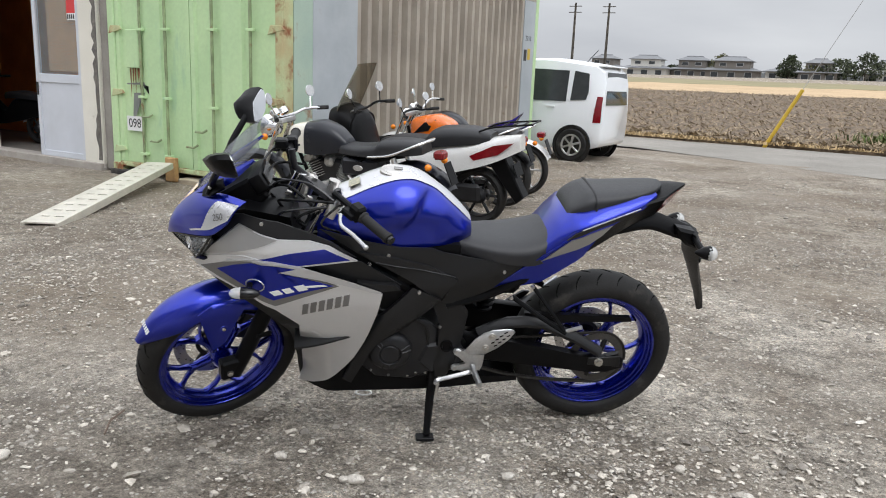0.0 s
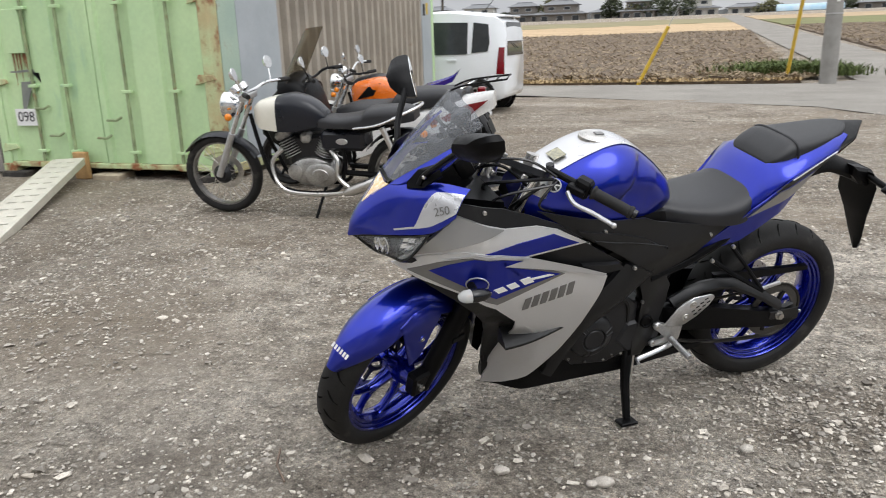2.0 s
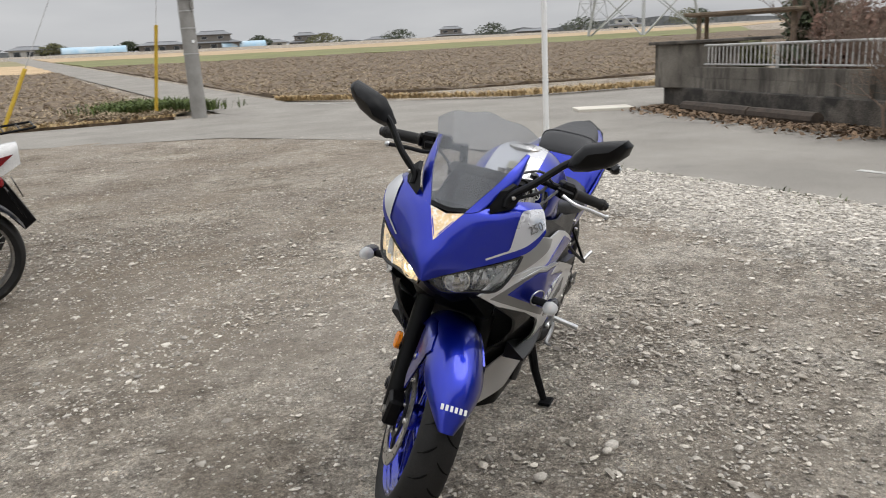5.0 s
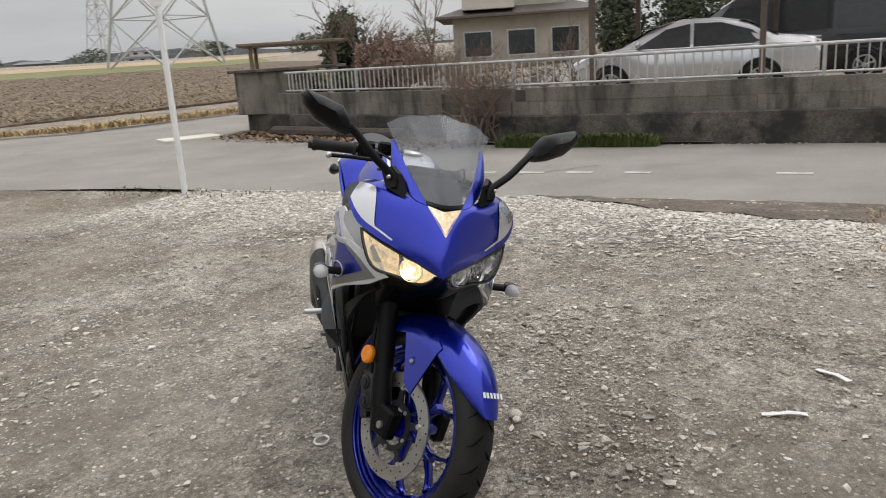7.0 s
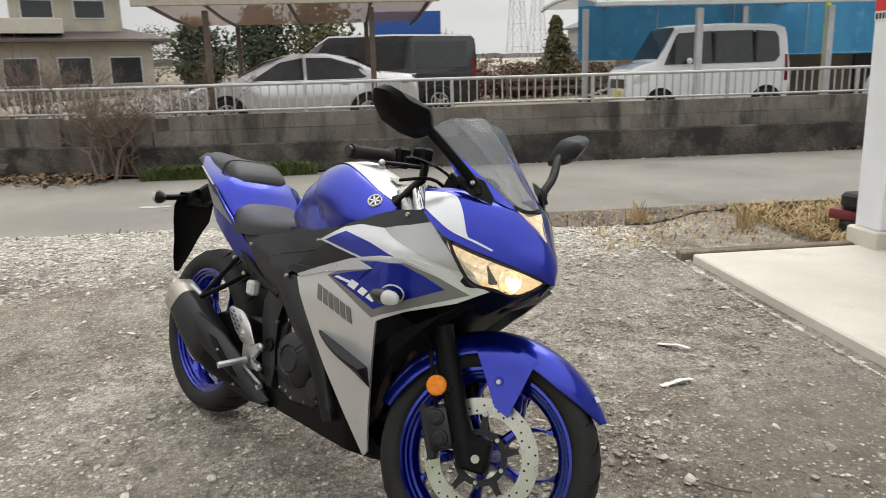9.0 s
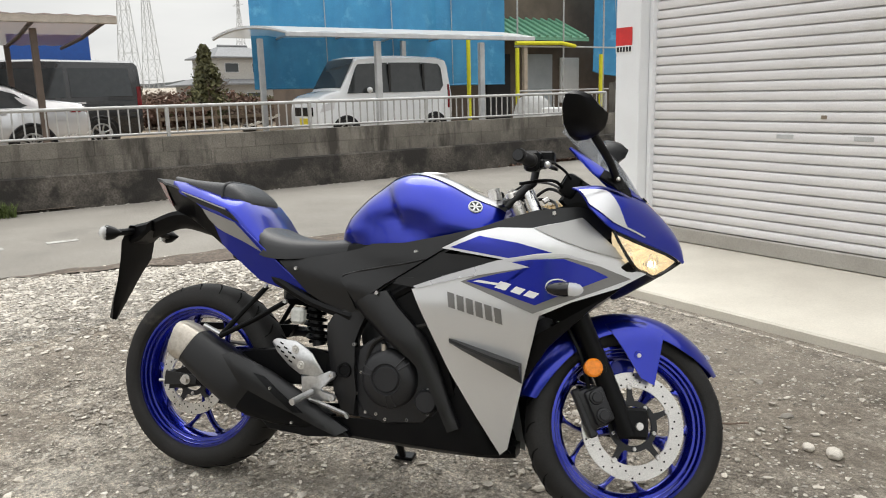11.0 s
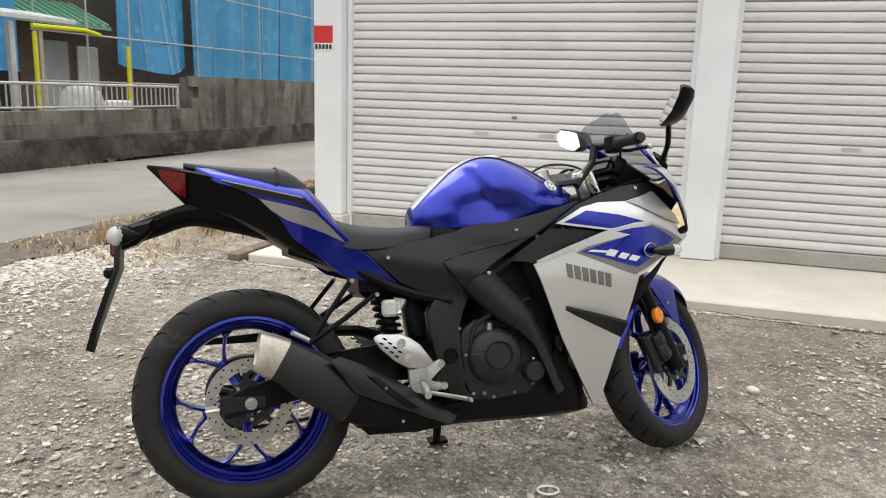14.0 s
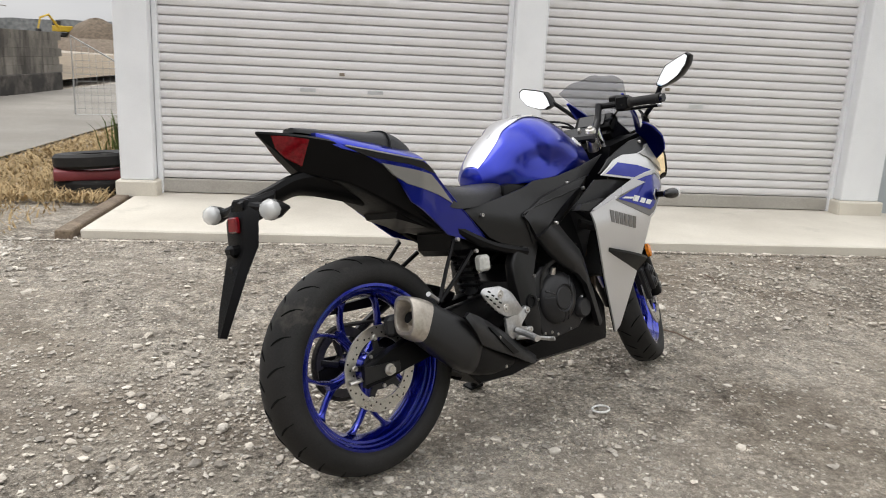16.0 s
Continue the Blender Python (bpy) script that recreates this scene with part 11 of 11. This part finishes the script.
# ---- loose stones of the yard ----
def scatter(name, count, region, smin, smax, mat, label, seed, power=2.6):
    rs = np.random.RandomState(seed)
    base = bmesh.new()
    bmesh.ops.create_icosphere(base, subdivisions=1, radius=1.0)
    bv = np.array([v.co[:] for v in base.verts])
    bf = np.array([[v.index for v in f.verts] for f in base.faces])
    base.free()
    nv = len(bv)
    V = np.zeros((count, nv, 3))
    for i in range(count):
        a, n = region(rs)
        s = smin + (smax - smin) * rs.rand() ** power
        w = bv * (1 + rs.uniform(-0.5, 0.45, (nv, 1))) * s * np.array([rs.uniform(0.7, 1.35), rs.uniform(0.6, 1.1), rs.uniform(0.28, 0.6)])
        t = rs.uniform(0, 6.283)
        c, si = math.cos(t), math.sin(t)
        x, y = w[:, 0] * c - w[:, 1] * si, w[:, 0] * si + w[:, 1] * c
        z = bumpy(a, n) * 0.6 - 0.004 if (a < 2.6 and -0.5 < n < 17) else 0.0
        z = max(z, bank_height(a, n))
        V[i, :, 0], V[i, :, 1], V[i, :, 2] = x + a, y + n, w[:, 2] + z + s * 0.12
    F = (bf[None, :, :] + (np.arange(count) * nv)[:, None, None]).reshape(-1, 3)
    me = bpy.data.meshes.new(name)
    me.from_pydata(V.reshape(-1, 3).tolist(), [], F.tolist())
    me.materials.append(mat)
    ob = new(name, me)
    ob.matrix_world = SITE
    return tagged(ob, label, "gravel", kind="stuff")


def drift(a, n):
    """How thick the loose stones lie, from 0.2 to 1, in uneven drifts."""
    v = math.sin(1.9 * a + 0.7 * n + 1.3) + math.sin(2.6 * n - 1.1 * a + 0.4) + 0.8 * math.sin(4.3 * a - 3.1 * n) + 0.6 * math.sin(7.7 * a + 6.1 * n + 2.0)
    return 0.2 + 0.8 * clampf(0.45 + 0.32 * v)


def near_bike(rs):
    while True:
        r, t = 5.2 * rs.rand() ** 0.62, rs.uniform(0, 6.283)
        a, n = min(-0.9 + r * math.cos(t), 2.55), max(3.0 + r * math.sin(t), 0.56)
        if rs.rand() < drift(a, n):
            return a, n


def wide(rs):
    while True:
        a, n = rs.uniform(-7.5, 2.5), rs.uniform(0.56, 13.5)
        if rs.rand() < drift(a, n) * (1 - 0.35 * clampf((n - 4) / 4)):
            return a, n


def pale_strip(rs):
    n = rs.uniform(0.5, 7.6)
    a = min(2.72, rs.normal(1.95, 0.5))
    if a > dirt_edge(n) and rs.rand() < 0.96:
        a = dirt_edge(n) - abs(rs.normal(0, 0.35))
    return a, n


def by_wall(rs):
    return 6.3 + abs(rs.normal(0, 0.09)), rs.uniform(-12, 6)


scatter("gravel_fine", 68000, near_bike, 0.0022, 0.0100, STONE, "fine loose grey gravel on the yard", 1)
scatter("gravel_coarse", 3600, near_bike, 0.008, 0.023, STONE, "scattered grey stones on the yard", 2, 3.5)
scatter("gravel_wide", 12000, wide, 0.005, 0.020, STONE, "scattered stones across the whole yard", 3, 2.6)
scatter("gravel_pale", 15000, pale_strip, 0.005, 0.023, PALE_STONE, "pale crushed stone along the asphalt edge", 4, 1.8)
scatter("gravel_white", 3800, near_bike, 0.003, 0.013, PALE_STONE, "white pebbles among the gravel", 5, 3.2)
scatter("gravel_road", 700, by_wall, 0.005, 0.018, PALE_STONE, "grit gathered along the wall", 6)
# single white stones, in world x, y and radius
stone_bm = ball(B(), (0, 0, 0), 1.0, 2, (1.15, 0.9, 0.6), 0.10, random.Random(4))
stone_me = finish("stone", stone_bm, PALE_STONE, True, 40)
for x, y, r in ((-0.477, 2.79, 0.022), (0.304, 2.763, 0.021), (-0.194, 2.667, 0.026), (-0.23, 2.668, 0.018), (1.078, 2.731, 0.022), (-1.385, 2.655, 0.028), (0.051, 3.516, 0.018), (-1.30, 2.35, 0.03), (-1.22, 2.33, 0.022), (0.62, 2.45, 0.02), (-0.85, 2.30, 0.02), (-0.02, 2.30, 0.016), (0.9, 2.9, 0.02)):
    o = new("white_stone", stone_me)
    o.matrix_world = pose(x, y, r * 0.30, 0, 0, 60 * x) @ Matrix.Diagonal((r, r, r, 1))
    tagged(o, "rounded white stone lying loose on the gravel", "stone", "white stones")
paper = surf("white_scrap", (0.75, 0.74, 0.71), (0.66, 0.65, 0.62), rough=0.8, scale=20)
for x, y, t in ((-0.043, 1.415, 20), (-0.329, 1.735, 75)):
    bm = loft(B(), [[(-0.075 + 0.03 * k, -0.014 + 0.004 * (k % 2), 0.006 + 0.006 * math.sin(k)), (-0.075 + 0.03 * k, 0.014, 0.008 + 0.006 * math.sin(k)), (-0.075 + 0.03 * k, 0.014, 0.005 + 0.006 * math.sin(k)), (-0.075 + 0.03 * k, -0.014, 0.003 + 0.006 * math.sin(k))] for k in range(6)])
    solid("litter", bm, paper, pose(x, y, 0.004, 0, 0, t), "crumpled white strip of litter on the gravel", "litter", "litter on the gravel")
ring = [Vector((0.033 * math.cos(2 * math.pi * k / 18), 0.026 * math.sin(2 * math.pi * k / 18), 0.006)) for k in range(18)]
solid("plastic_ring", tube(B(), ring, 0.004, 6, closed=True), paper, pose(-0.289, 3.366, 0.002), "small white plastic ring on the gravel", "ring")
for x, y, t, ln in ((-0.95, 2.25, 30, 0.14), (-1.15, 2.95, 100, 0.2), (-2.1, 2.4, 60, 0.18)):
    solid("twig", tube(B(), [(-ln / 2, 0, 0.006), (0, 0.012, 0.01), (ln / 2, -0.01, 0.006)], 0.004, 5), TWIG, pose(x, y, 0.002, 0, 0, t), "thin dry twig on the gravel", "twig", "twigs on the gravel")
